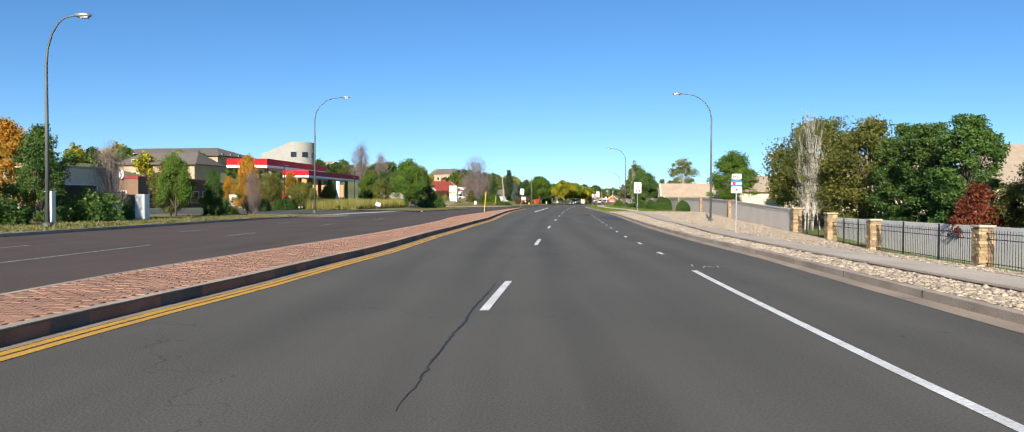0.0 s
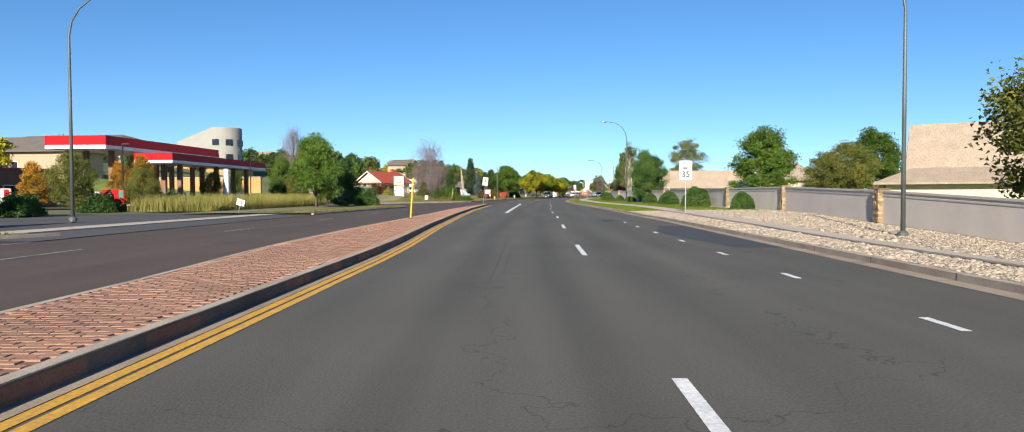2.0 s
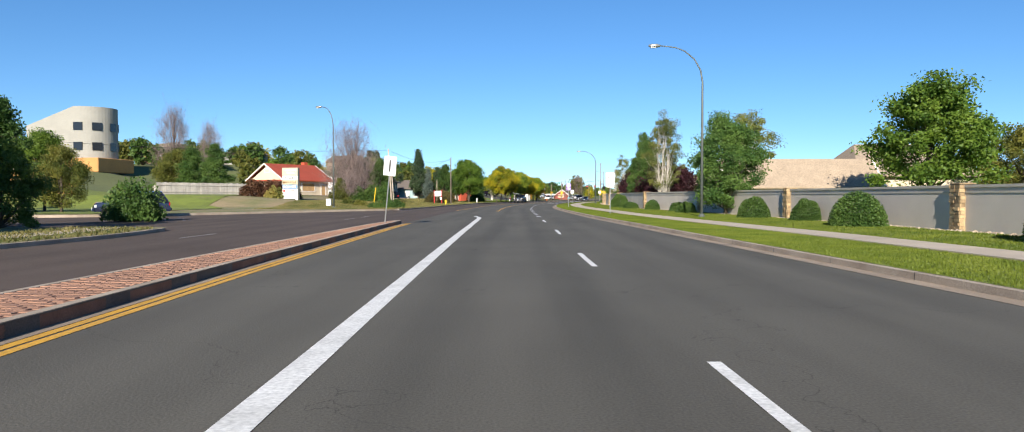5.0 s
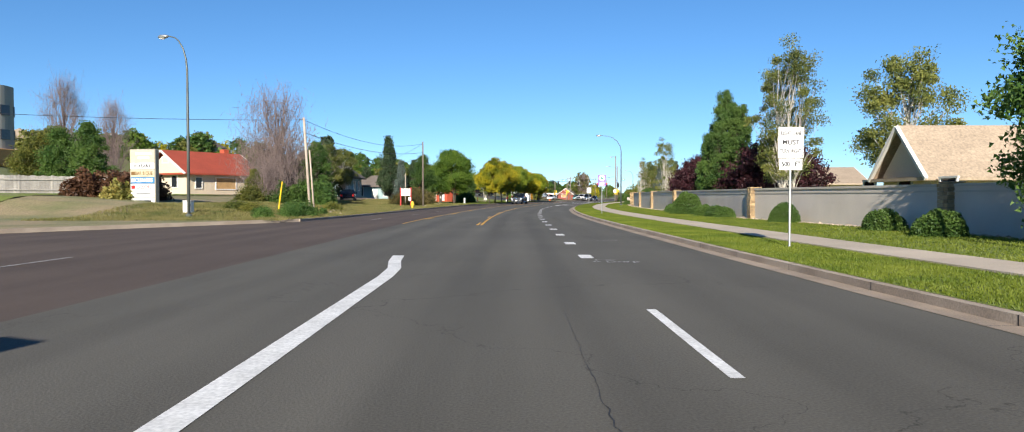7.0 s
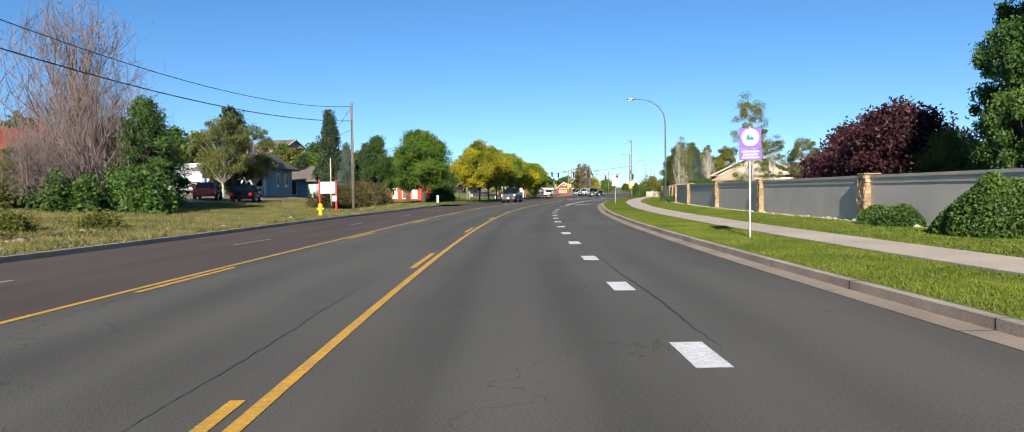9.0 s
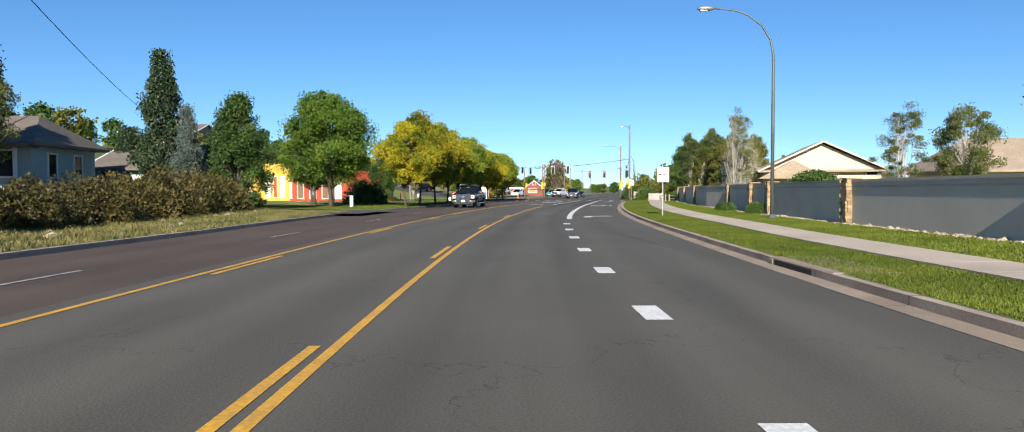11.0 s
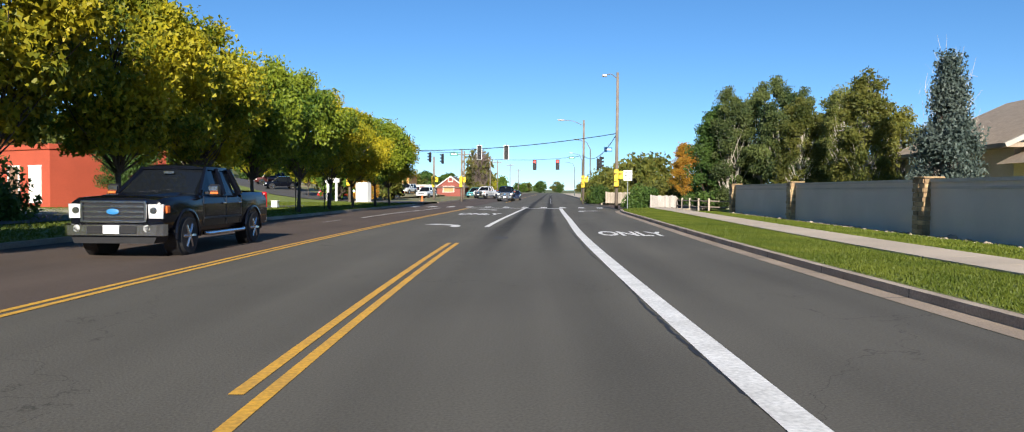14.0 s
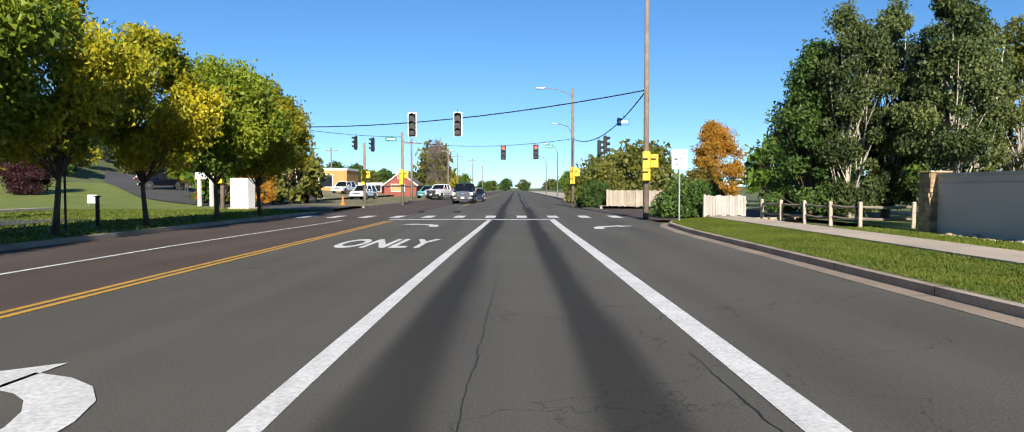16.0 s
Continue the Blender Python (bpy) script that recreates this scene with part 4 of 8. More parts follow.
pillar_obs = [stone_pillar(s, d) for s, d in PILLARS]


def wall_panel(a, b, cut0=0.25, cut1=0.25):
    h = 1.75
    (s0, d0), (s1, d1) = a, b
    p0, p1 = W(s0, d0, float(land(s0, d0)) - 0.15), W(s1, d1, float(land(s1, d1)) - 0.15)
    u = (p1 - p0).normalized()
    p0, p1 = p0 + u * cut0, p1 - u * cut1
    nrm = Vector((u.y, -u.x, 0)).normalized()
    w = thing("garden_wall", Matrix.Translation(p0), "long beige stucco garden wall panel between stone pillars", "wall", "panels of the garden wall")

    def slab(name, t, z0, z1, m, lab=""):
        vs = []
        for p in (Vector((0, 0, 0)), p1 - p0):
            for k in (-t, t):
                for z in (z0, z1):
                    vs.append(p + nrm * k + Vector((0, 0, z)))
        f = [(0, 1, 3, 2), (4, 6, 7, 5), (0, 4, 5, 1), (2, 3, 7, 6), (1, 5, 7, 3), (0, 2, 6, 4)]
        part(name, mesh(name, vs, f, m), None, w, lab)

    slab("panel", 0.10, -0.3, h, M["stucco"])
    slab("cap", 0.15, h, h + 0.10, M["stucco_cap"], "stucco coping along the top")
    slab("band", 0.125, h - 0.20, h - 0.13, M["stucco_cap"], "raised band below the coping")


BEND = (252.3, 12.15)
for a, b in zip(PILLARS[3:], PILLARS[4:]):
    if a[0] < BEND[0] < b[0]:
        wall_panel(a, BEND, 0.25, 0.0)
        wall_panel(BEND, b, 0.0, 0.25)
    else:
        wall_panel(a, b)


# ---- lamps, poles, signs ----
def street_lamp(s, d, h, arm, label="tall dark steel street lamp with a curved arm", turn=0.0):
    p = thing("street_lamp", on(s, d, None, turn), label, "street lamp", "street lamps")
    k = 1 if arm > 0 else -1
    r = abs(arm)
    pts = [(0, 0, -0.2), (0, 0, h * 0.5), (0, 0, h - 2.2)]
    for a in (20, 40, 60, 75, 88):
        q = radians(a)
        pts.append((k * r * 0.95 * (1 - math.cos(q)), 0, h - 2.2 + 2.15 * math.sin(q)))
    pts.append((k * r * 1.15, 0, h))
    part("pole", tube(B(), pts, [0.095, 0.078, 0.06, 0.05, 0.045, 0.04, 0.038, 0.036, 0.035], 8), M["pole_green"], p, shade=True)
    part("base_plate", tube(B(), [(0, 0, -0.05), (0, 0, 0.12), (0, 0, 0.2)], [0.2, 0.2, 0.12], 10), M["pole_green"], p)
    bm = B()
    r_ = bmesh.ops.create_uvsphere(bm, u_segments=10, v_segments=6, radius=1, matrix=Matrix.Translation((k * (r * 1.15 + 0.3), 0, h)) @ Matrix.Diagonal((0.42, 0.17, 0.12, 1)))
    part("lamp_head", bm, M["steel"], p, "grey cobra-head housing", shade=True)
    part("lens", box(B(), (k * (r * 1.15 + 0.38), 0, h - 0.09), (0.36, 0.2, 0.1), 0.03), M["lamp_clear"], p)
    return p


street_lamp(65, 14.8, 10.9, -2.3)
street_lamp(133, 11.5, 10.5, -2.3)
street_lamp(226, 10.9, 9.6, -2.4)
street_lamp(32.5, -21.2, 9.4, 1.2)
street_lamp(72.6, -22.6, 11.4, 2.5)
street_lamp(166, -19.4, 10.8, -1.3, turn=20)


def plate(parent, w, h, z, m, y=-0.04, name="plate", label="", t=0.006):
    return part(name, box(B(), (0, y, z), (w, t, h)), m, parent, label)


def words(parent, body, size, z, m=None, y=-0.046, x=0.0, squeeze=1.0):
    unit = size * 0.62 * squeeze
    at_x = x - unit * len(body) / 2
    for w in body.split(" "):
        part("word", text_mesh(w, size, m or M["sign_black"]), None, parent, at=pose(at_x + unit * len(w) / 2, y, z) @ Matrix.Diagonal((squeeze, 1, 1, 1)))
        at_x += unit * (len(w) + 1)


def border(parent, w, h, z, m, y=-0.045, t=0.012, inset=0.02):
    bm = B()
    for dx, dz, a, b in ((0, h / 2 - inset, w - 2 * inset, t), (0, -h / 2 + inset, w - 2 * inset, t), (w / 2 - inset, 0, t, h - 2 * inset), (-w / 2 + inset, 0, t, h - 2 * inset)):
        box(bm, (dx, y, z + dz), (a, 0.002, b))
    part("border", bm, m, parent)


def sign_post(s, d, h, name, label, turn=0.0, z=None, m="steel"):
    p = thing(name, on(s, d, z, turn), label, "road sign")
    part("post", tube(B(), [(0, 0, -0.3), (0, 0, h)], 0.03, 6), M[m], p)
    return p


p = sign_post(84.3, 10.2, 3.2, "speed_limit_sign", "white speed limit 35 sign on a steel post")
plate(p, 0.80, 1.2, 2.75, M["sign_white"])
border(p, 0.80, 1.2, 2.75, M["sign_black"])
words(p, "SPEED", 0.26, 3.14, squeeze=0.9)
words(p, "LIMIT", 0.26, 2.86, squeeze=0.9)
words(p, "35", 0.56, 2.46)

p = sign_post(34.3, 9.7, 3.4, "highway_sign", "highway marker sign with blue and white plates", turn=0)
p.matrix_basis = p.matrix_basis @ Matrix.Diagonal((0.78, 0.78, 0.8, 1))
plate(p, 0.56, 0.3, 3.22, M["sign_white"])
border(p, 0.56, 0.3, 3.22, M["sign_black"], t=0.01)
words(p, "EAST", 0.2, 3.22)
plate(p, 0.62, 0.36, 2.83, M["sign_blue"], name="blue_panel", label="blue panel with a white band")
part("band", box(B(), (0.0, -0.046, 2.83), (0.6, 0.004, 0.1)), M["sign_white"], p)
bm = B()
tube(bm, [(-0.14, -0.052, 2.83), (-0.14, -0.047, 2.83)], 0.1, 12)
part("disc", bm, M["sign_red"], p, "red round emblem")
plate(p, 0.62, 0.36, 2.47, M["sign_white"], name="number_panel")
words(p, "8", 0.32, 2.47)


def turn_sign(s, d, extra, label, zc, turn=0.0):
    p = sign_post(s, d, zc + 0.4, "lane_sign", label, turn)
    plate(p, 0.62, 0.75, zc, M["sign_white"])
    border(p, 0.62, 0.75, zc, M["sign_black"])
    words(p, "RIGHT LANE", 0.135, zc + 0.22, squeeze=0.62)
    words(p, "MUST", 0.17, zc)
    words(p, "TURN RIGHT", 0.135, zc - 0.22, squeeze=0.62)
    if extra:
        plate(p, 0.56, 0.28, zc - 0.54, M["sign_white"], name="lower_plate")
        border(p, 0.56, 0.28, zc - 0.54, M["sign_black"], t=0.008)
        words(p, "500 FT", 0.17, zc - 0.54, squeeze=0.8)


turn_sign(140.5, 6.8, True, "white lane control sign with a smaller distance plate", 2.6)
turn_sign(229.6, 6.4, False, "white lane control sign on a steel post", 2.1, -8)
turn_sign(292.6, 6.4, False, "white lane control sign on a steel post", 2.4)

p = sign_post(175.6, 6.05, 2.85, "sponsor_sign", "purple and white roadside sponsor sign on a post")
plate(p, 0.56, 0.52, 2.55, M["sign_purple"])
bm = B()
tube(bm, [(0, -0.046, 2.57), (0, -0.05, 2.57)], 0.22, 20)
part("disc", bm, M["sign_white"], p)
bm = B()
prism(bm, [(-0.13, 2.5), (0.02, 2.5), (-0.05, 2.68)], -0.056, -0.052)
prism(bm, [(-0.05, 2.5), (0.12, 2.5), (0.03, 2.62)], -0.0565, -0.0525)
part("emblem", bm, M["sign_green"], p, "green tree emblem")
plate(p, 0.56, 0.28, 2.13, M["sign_purple"], name="lower_plate")
for k in range(3):
    part("bar", box(B(), (0, -0.046, 2.21 - 0.075 * k), (0.42 - 0.06 * (k % 2), 0.003, 0.035)), M["sign_white"], p)

# median posts
p = thing("median_marker", on(73.6, -5.7, 0.14) @ Matrix.Rotation(radians(4), 4, "Y"), "slim bright yellow marker post on the brick median", "post")
part("post", tube(B(), [(0, 0, -0.1), (0, 0, 1.0), (0.01, 0, 2.1)], 0.042, 8), M["yellow_gloss"], p)
part("foot", tube(B(), [(0, 0, 0), (0, 0, 0.06)], 0.11, 10), M["black"], p)
p = thing("median_sign", on(122.4, -6.15, 0.14, 12) @ Matrix.Rotation(radians(6), 4, "Y"), "white sign on a leaning post at the median end", "road sign")
part("post", tube(B(), [(0, 0, -0.2), (0, 0, 3.1)], 0.03, 6), M["steel"], p)
plate(p, 0.62, 0.92, 2.72, M["sign_back"], y=-0.03)
part("bar", box(B(), (0, -0.045, 2.72), (0.08, 0.004, 0.55)), M["sign_black"], p)


# ---- trees and shrubs ----
def leaf_mesh(name, pts, size, material, rng, up=0.35, long=1.5):
    """Many small pointed leaves, one island each."""
    n = len(pts)
    a = rng.normal(size=(n, 3))
    a[:, 2] -= up
    a /= np.linalg.norm(a, axis=1)[:, None]
    b = np.cross(a, rng.normal(size=(n, 3)))
    b /= np.linalg.norm(b, axis=1)[:, None] + 1e-9
    sz = size * rng.uniform(0.65, 1.3, n)[:, None]
    v = np.empty((n, 3, 3))
    v[:, 0] = pts - a * sz * long / 2 + b * sz * 0.55
    v[:, 1] = pts - a * sz * long / 2 - b * sz * 0.55
    v[:, 2] = pts + a * sz * long / 2
    me = bpy.data.meshes.new(name)
    me.vertices.add(3 * n)
    me.vertices.foreach_set("co", v.reshape(-1))
    me.loops.add(3 * n)
    me.loops.foreach_set("vertex_index", np.arange(3 * n, dtype=np.int32))
    me.polygons.add(n)
    me.polygons.foreach_set("loop_start", np.arange(0, 3 * n, 3, dtype=np.int32))
    me.polygons.foreach_set("loop_total", np.full(n, 3, dtype=np.int32))
    me.materials.append(material)
    me.update(calc_edges=True)
    return me


def envelope(shape, u):
    """Radius of the crown at the relative height u."""
    if shape == "cone":
        return np.clip(1.02 - u, 0.02, 1) ** 0.85
    if shape == "column":
        return np.clip(np.sin(np.pi * np.clip(0.08 + 0.9 * u, 0, 1)), 0.05, 1) ** 0.5
    if shape == "pear":
        return np.clip(np.sin(np.pi * np.clip(0.18 + 0.8 * u, 0, 1) ** 0.75), 0.05, 1) ** 0.7
    return np.clip(np.sin(np.pi * np.clip(0.1 + 0.86 * u, 0, 1)), 0.05, 1) ** 0.65


CROWNS = {}


def tree_proto(kind, seed, h, r, low, shape, leaf, bark, leaves, size, clumps, trunk_r, stems=1, sparse=0.0, bare=False, up=0.35, twig=(36, 0.016, 40), limbs=130):
    """Trunk, limbs and crown meshes of one tree."""
    rng = np.random.default_rng(seed)
    bm = B()
    cl = []
    for k in range(clumps):
        u = rng.uniform(0.0, 1.0) ** 0.85
        ang = rng.uniform(0, 2 * np.pi)
        q = envelope(shape, u) * r * (0.35 + 0.65 * rng.uniform() ** 0.5) * rng.uniform(0.72, 1.18)
        cl.append((q * math.cos(ang), q * math.sin(ang), low + u * (h - low) * rng.uniform(0.82, 0.99)))
    cl = np.array(cl)
    tops = []
    for k in range(stems):
        lean = rng.normal(0, 0.05 if stems == 1 else 0.055, 2)
        base = Vector((rng.normal(0, 0.25), rng.normal(0, 0.25), 0)) if stems > 1 else Vector((0, 0, 0))
        pts, n = [], 6
        for i in range(n + 1):
            f = i / n
            pts.append(base + Vector((lean[0] * h * f + rng.normal(0, 0.012) * h * f, lean[1] * h * f + rng.normal(0, 0.012) * h * f, -0.15 + f * h * (0.86 if stems == 1 else rng.uniform(0.72, 0.88)))))
        rad = [trunk_r * (1.25 if i == 0 else 1.0) * (1 - 0.85 * i / n) for i in range(n + 1)]
        tube(bm, pts, rad, 7)
        tops.append((pts, rad))
    step = max(1, len(cl) // (limbs if bare else 46))
    for j, c in enumerate(cl[::step]):
        pts, rad = tops[j % len(tops)]
        zt = min(max(c[2] - 0.35 * (h - low) - 0.3, low * 0.75), h * 0.75)
        f = zt / (h * 0.86) * (len(pts) - 1)
        i = min(int(f), len(pts) - 2)
        a = pts[i].lerp(pts[i + 1], min(f - i, 1))
        e = Vector(c)
        mid = a.lerp(e, 0.5) + Vector((rng.normal(0, 0.06) * r, rng.normal(0, 0.06) * r, -0.05 * h + 0.06 * h * (shape != "cone")))
        r0 = max(trunk_r * 0.3 * (1 - 0.5 * zt / h), 0.02)
        tube(bm, [a, mid, e], [r0, r0 * 0.6, max(r0 * 0.25, 0.008)], 5 if not bare else 4, False)
        if bare:
            for t in range(5):
                g = mid.lerp(e, rng.uniform(0.2, 1.0))
                w = g + Vector((rng.normal(0, 0.16) * r, rng.normal(0, 0.16) * r, abs(rng.normal(0.12, 0.09)) * h * 0.8))
                tube(bm, [g, g.lerp(w, 0.5) + Vector((rng.normal(0, 0.03), rng.normal(0, 0.03), 0)), w], [r0 * 0.35, 0.012, 0.006], 3, False)
    wood = bpy.data.meshes.new("trunk")
    bm.to_mesh(wood)
    bm.free()
    wood.materials.append(M[bark])
    wood.polygons.foreach_set("use_smooth", [True] * len(wood.polygons))
    crown = None
    if leaves and not bare:
        per = leaves // len(cl)
        cs = r * (0.122 if clumps > 60 else 0.19)
        pts = (cl[:, None, :] + np.clip(rng.normal(0, 1, (len(cl), per, 3)), -1.9, 1.9) * np.array([cs, cs, cs * 0.8]) * rng.uniform(0.55, 1.45, (len(cl), 1, 1))).reshape(-1, 3)
        pts = pts[pts[:, 2] > low * 0.55]
        crown = leaf_mesh("crown", pts, size, M[leaf], rng, up)
    elif bare:
        pts = (cl[:, None, :] + rng.normal(0, 1, (len(cl), twig[0], 3)) * r * 0.16).reshape(-1, 3)
        crown = leaf_mesh("twigs", pts, twig[1], M[bark], rng, -1.6, twig[2])
    CROWNS[kind] = (wood, crown, h)


def tree(kind, s, d, h, label, wide=1.0, turn=None, name="tree", group="", z=None, lean=0.0):
    wood, crown, h0 = CROWNS[kind]
    k = h / h0
    zz = (float(land(s, d)) if z is None else z) - 0.05
    tn = turn if turn is not None else (s * 37.7 + d * 11.3) % 360
    m = on(s, d, zz, tn) @ Matrix.Rotation(radians(lean), 4, "Y") @ Matrix.Diagonal((k * wide, k * wide, k, 1))
    p = thing(name, m, label, "shrub" if name == "shrub" else "tree", group)
    if wood:
        part("trunk", wood, None, p)
    if crown:
        part("crown", crown, None, p)
    return p


tree_proto("maple", 1, 8.0, 2.6, 1.6, "pear", "leaf_green", "bark", 30000, 0.11, 100, 0.14)
tree_proto("maple_b", 2, 8.0, 2.8, 1.5, "round", "leaf_green", "bark", 32000, 0.11, 100, 0.15)
tree_proto("maple_low", 41, 8.0, 2.8, 0.7, "round", "leaf_dark", "bark", 42000, 0.1, 130, 0.15)
tree_proto("olive", 3, 7.0, 2.7, 0.9, "round", "leaf_olive", "bark", 26000, 0.095, 95, 0.12, stems=3)
tree_proto("column", 4, 9.0, 1.9, 0.4, "column", "leaf_dark", "bark", 32000, 0.095, 130, 0.14)
tree_proto("cotton", 5, 11.0, 2.4, 0.7, "column", "leaf_cotton", "bark_pale", 38000, 0.115, 115, 0.2, stems=2)
tree_proto("gold", 6, 9.0, 2.0, 0.8, "column", "leaf_olive", "bark_pale", 26000, 0.105, 110, 0.13)
tree_proto("yellow", 7, 7.0, 2.6, 2.3, "round", "leaf_yellow", "bark", 36000, 0.1, 78, 0.11)
tree_proto("yellow_green", 8, 7.0, 2.7, 2.3, "round", "leaf_lime", "bark", 36000, 0.1, 78, 0.11)
tree_proto("aspen", 9, 10.0, 1.7, 2.0, "column", "leaf_aspen", "bark_pale", 15000, 0.062, 62, 0.075, stems=3)
tree_proto("birch_bare", 10, 9.0, 1.9, 1.2, "column", "leaf_olive", "bark_pale", 700, 0.07, 60, 0.10, stems=3, bare=True, twig=(7, 0.011, 60), limbs=46)
tree_proto("bare", 11, 11.0, 3.4, 2.2, "round", "leaf_olive", "bark_bare", 0, 0.2, 130, 0.18, stems=2, bare=True)
tree_proto("plum", 12, 4.5, 2.4, 0.3, "round", "leaf_purple", "bark", 26000, 0.1, 130, 0.10, stems=3)
tree_proto("juniper", 13, 7.5, 2.0, 0.2, "pear", "leaf_dark", "bark", 28000, 0.095, 95, 0.14, up=-0.4)
tree_proto("pine", 14, 10.0, 2.7, 1.6, "cone", "leaf_spruce", "bark", 28000, 0.13, 85, 0.2, up=-0.3)
tree_proto("spruce_blue", 15, 8.0, 2.3, 0.2, "cone", "leaf_blue", "bark", 28000, 0.1, 130, 0.14, up=0.2)
tree_proto("orange", 16, 7.0, 2.2, 0.8, "pear", "leaf_orange", "bark", 24000, 0.105, 110, 0.12)
tree_proto("red", 17, 4.5, 1.5, 0.4, "pear", "leaf_red", "bark", 14000, 0.1, 80, 0.08, stems=2)
tree_proto("bigtree", 18, 12.0, 4.4, 3.0, "round", "leaf_green", "bark", 52000, 0.15, 150, 0.24, stems=2)
tree_proto("poplar", 19, 9.0, 2.4, 2.2, "round", "leaf_aspen", "bark_pale", 24000, 0.085, 80, 0.14)
tree_proto("brush", 20, 8.0, 3.2, 0.4, "round", "leaf_olive", "bark_bare", 0, 0.15, 130, 0.14, stems=5, bare=True)
tree_proto("far", 21, 8.0, 3.2, 0.8, "round", "leaf_green", "bark", 1800, 0.5, 60, 0.2)
tree_proto("far_olive", 22, 8.0, 3.4, 0.6, "round", "leaf_olive", "bark", 1800, 0.5, 60, 0.2)
tree_proto("far_yellow", 23, 8.0, 3.0, 0.8, "round", "leaf_yellow", "bark", 1800, 0.45, 60, 0.2)
tree_proto("far_pine", 24, 9.0, 2.4, 0.4, "cone", "leaf_spruce", "bark", 1800, 0.45, 60, 0.2)


def bush_proto(kind, seed, r, h, leaf, n, size, clipped=True):
    rng = np.random.default_rng(seed)
    v = rng.normal(size=(n, 3))
    v /= np.linalg.norm(v, axis=1)[:, None]
    v[:, 2] = np.abs(v[:, 2])
    rad = (rng.uniform(0.5, 1.0, n) ** 0.33) if clipped else (rng.uniform(0.2, 1.12, n) ** 0.5)
    pts = v * rad[:, None] * np.array([r, r, h]) * (1 + (0.05 if clipped else 0.16) * np.sin(7 * v[:, :1] + 5 * v[:, 1:2]))
    pts[:, 2] = np.abs(pts[:, 2])
    low = rng.uniform(0, 1, n) < 0.25
    pts[low, 2] *= 0.4
    bm = B()
    for k in range(7):
        a = k * 0.9
        tube(bm, [(0, 0, -0.1), (r * 0.4 * math.cos(a), r * 0.4 * math.sin(a), h * 0.7)], [0.03, 0.01], 4, False)
    wood = bpy.data.meshes.new("stems")
    bm.to_mesh(wood)
    bm.free()
    wood.materials.append(M["bark"])
    CROWNS[kind] = (wood, leaf_mesh("crown", pts, size, M[leaf], rng, 0.0), h)


bush_proto("boxwood", 31, 1.15, 1.55, "leaf_dark", 13000, 0.06)
bush_proto("boxwood_low", 32, 0.7, 0.75, "leaf_dark", 6000, 0.05)
bush_proto("wild", 33, 1.3, 1.4, "leaf_olive", 6000, 0.09, False)
bush_proto("wild_dark", 34, 1.3, 1.5, "leaf_dark", 7000, 0.09, False)
bush_proto("brown", 35, 1.0, 1.5, "leaf_brown", 4500, 0.11, False)
bush_proto("hedge", 36, 2.2, 1.6, "leaf_hedge", 14000, 0.085, False)
bush_proto("yellow_bush", 37, 0.8, 1.0, "grass_tall", 1800, 0.12, False)


def bush(kind, s, d, h, label, wide=1.0, z=None):
    return tree(kind, s, d, h, label, wide, name="shrub", z=z)


GREEN, DARK = "leafy green maple on a slim trunk", "dense dark green columnar tree behind the wall"
# right-hand gardens
tree("birch_bare", 61, 21.8, 9.6, "pale birch with bare white stems above the wall", 0.65)
tree("aspen", 61.6, 22.4, 9.2, "open golden-green birch above the wall", 1.2)
tree("olive", 68, 24.5, 9.6, "large loose green tree leaning over the wall", 1.1)
tree("olive", 60, 25.5, 9.0, "large loose green tree leaning over the wall", 1.0)
for s, d, h in ((52, 25.5, 8.4), (48.0, 25, 8.2), (43.5, 25, 8.4), (35, 25.5, 8.4), (30, 25.5, 8.8)):
    tree("column", s, d, h, DARK, 1.15)
tree("red", 39.5, 23.4, 4.0, "small rust-red shrub tree beside the fence")
tree("olive", 38, 26, 5.5, "rounded green shrub tree behind the fence")
tree("maple", 145, 32.2, 11.0, "tall leafy green tree behind the wall", 1.2)
tree("poplar", 173, 26.3, 11.2, "tall open-crowned grey-green poplar")
tree("maple_low", 141, 15.2, 7.2, "dense dark green maple branching low before the wall", 0.98)
tree("aspen", 163, 14.8, 10.2, "slender aspen with white trunks")
tree("aspen", 165.5, 15.6, 9.6, "slender aspen with white trunks")
for s, d, h, w in ((176.4, 15.0, 9.2, 0.5), (177.8, 15.5, 8.6, 0.6), (175.4, 15.8, 8.0, 0.65), (179.3, 15.0, 7.0, 0.7), (175.5, 14.4, 6.8, 0.65), (177.4, 14.3, 6.2, 0.8), (174, 15.2, 5.6, 0.9)):
    tree("column", s, d, h, "pointed dark green tree above the garden wall", w)
tree("plum", 171, 16.6, 4.8, "purple-leaved plum tree behind the wall", 1.1)
tree("plum", 173.2, 18.2, 4.7, "purple-leaved plum tree behind the wall", 1.1)
tree("plum", 187, 15.6, 4.5, "purple-leaved plum tree behind the wall")
tree("plum", 190.5, 16.2, 4.6, "purple-leaved plum tree behind the wall")
tree("plum", 194, 16.4, 4.2, "purple-leaved plum tree behind the wall")
tree("olive", 184, 15.8, 3.4, "yellow-green shrub tree beside the plum trees")
tree("maple", 143, 47, 10.6, "tall leafy green tree behind the wall")
tree("olive", 138, 41.6, 8.2, "reddish olive tree behind the wall", 1.1)
tree("olive", 152, 44, 7.6, "reddish olive tree behind the wall", 1.2)
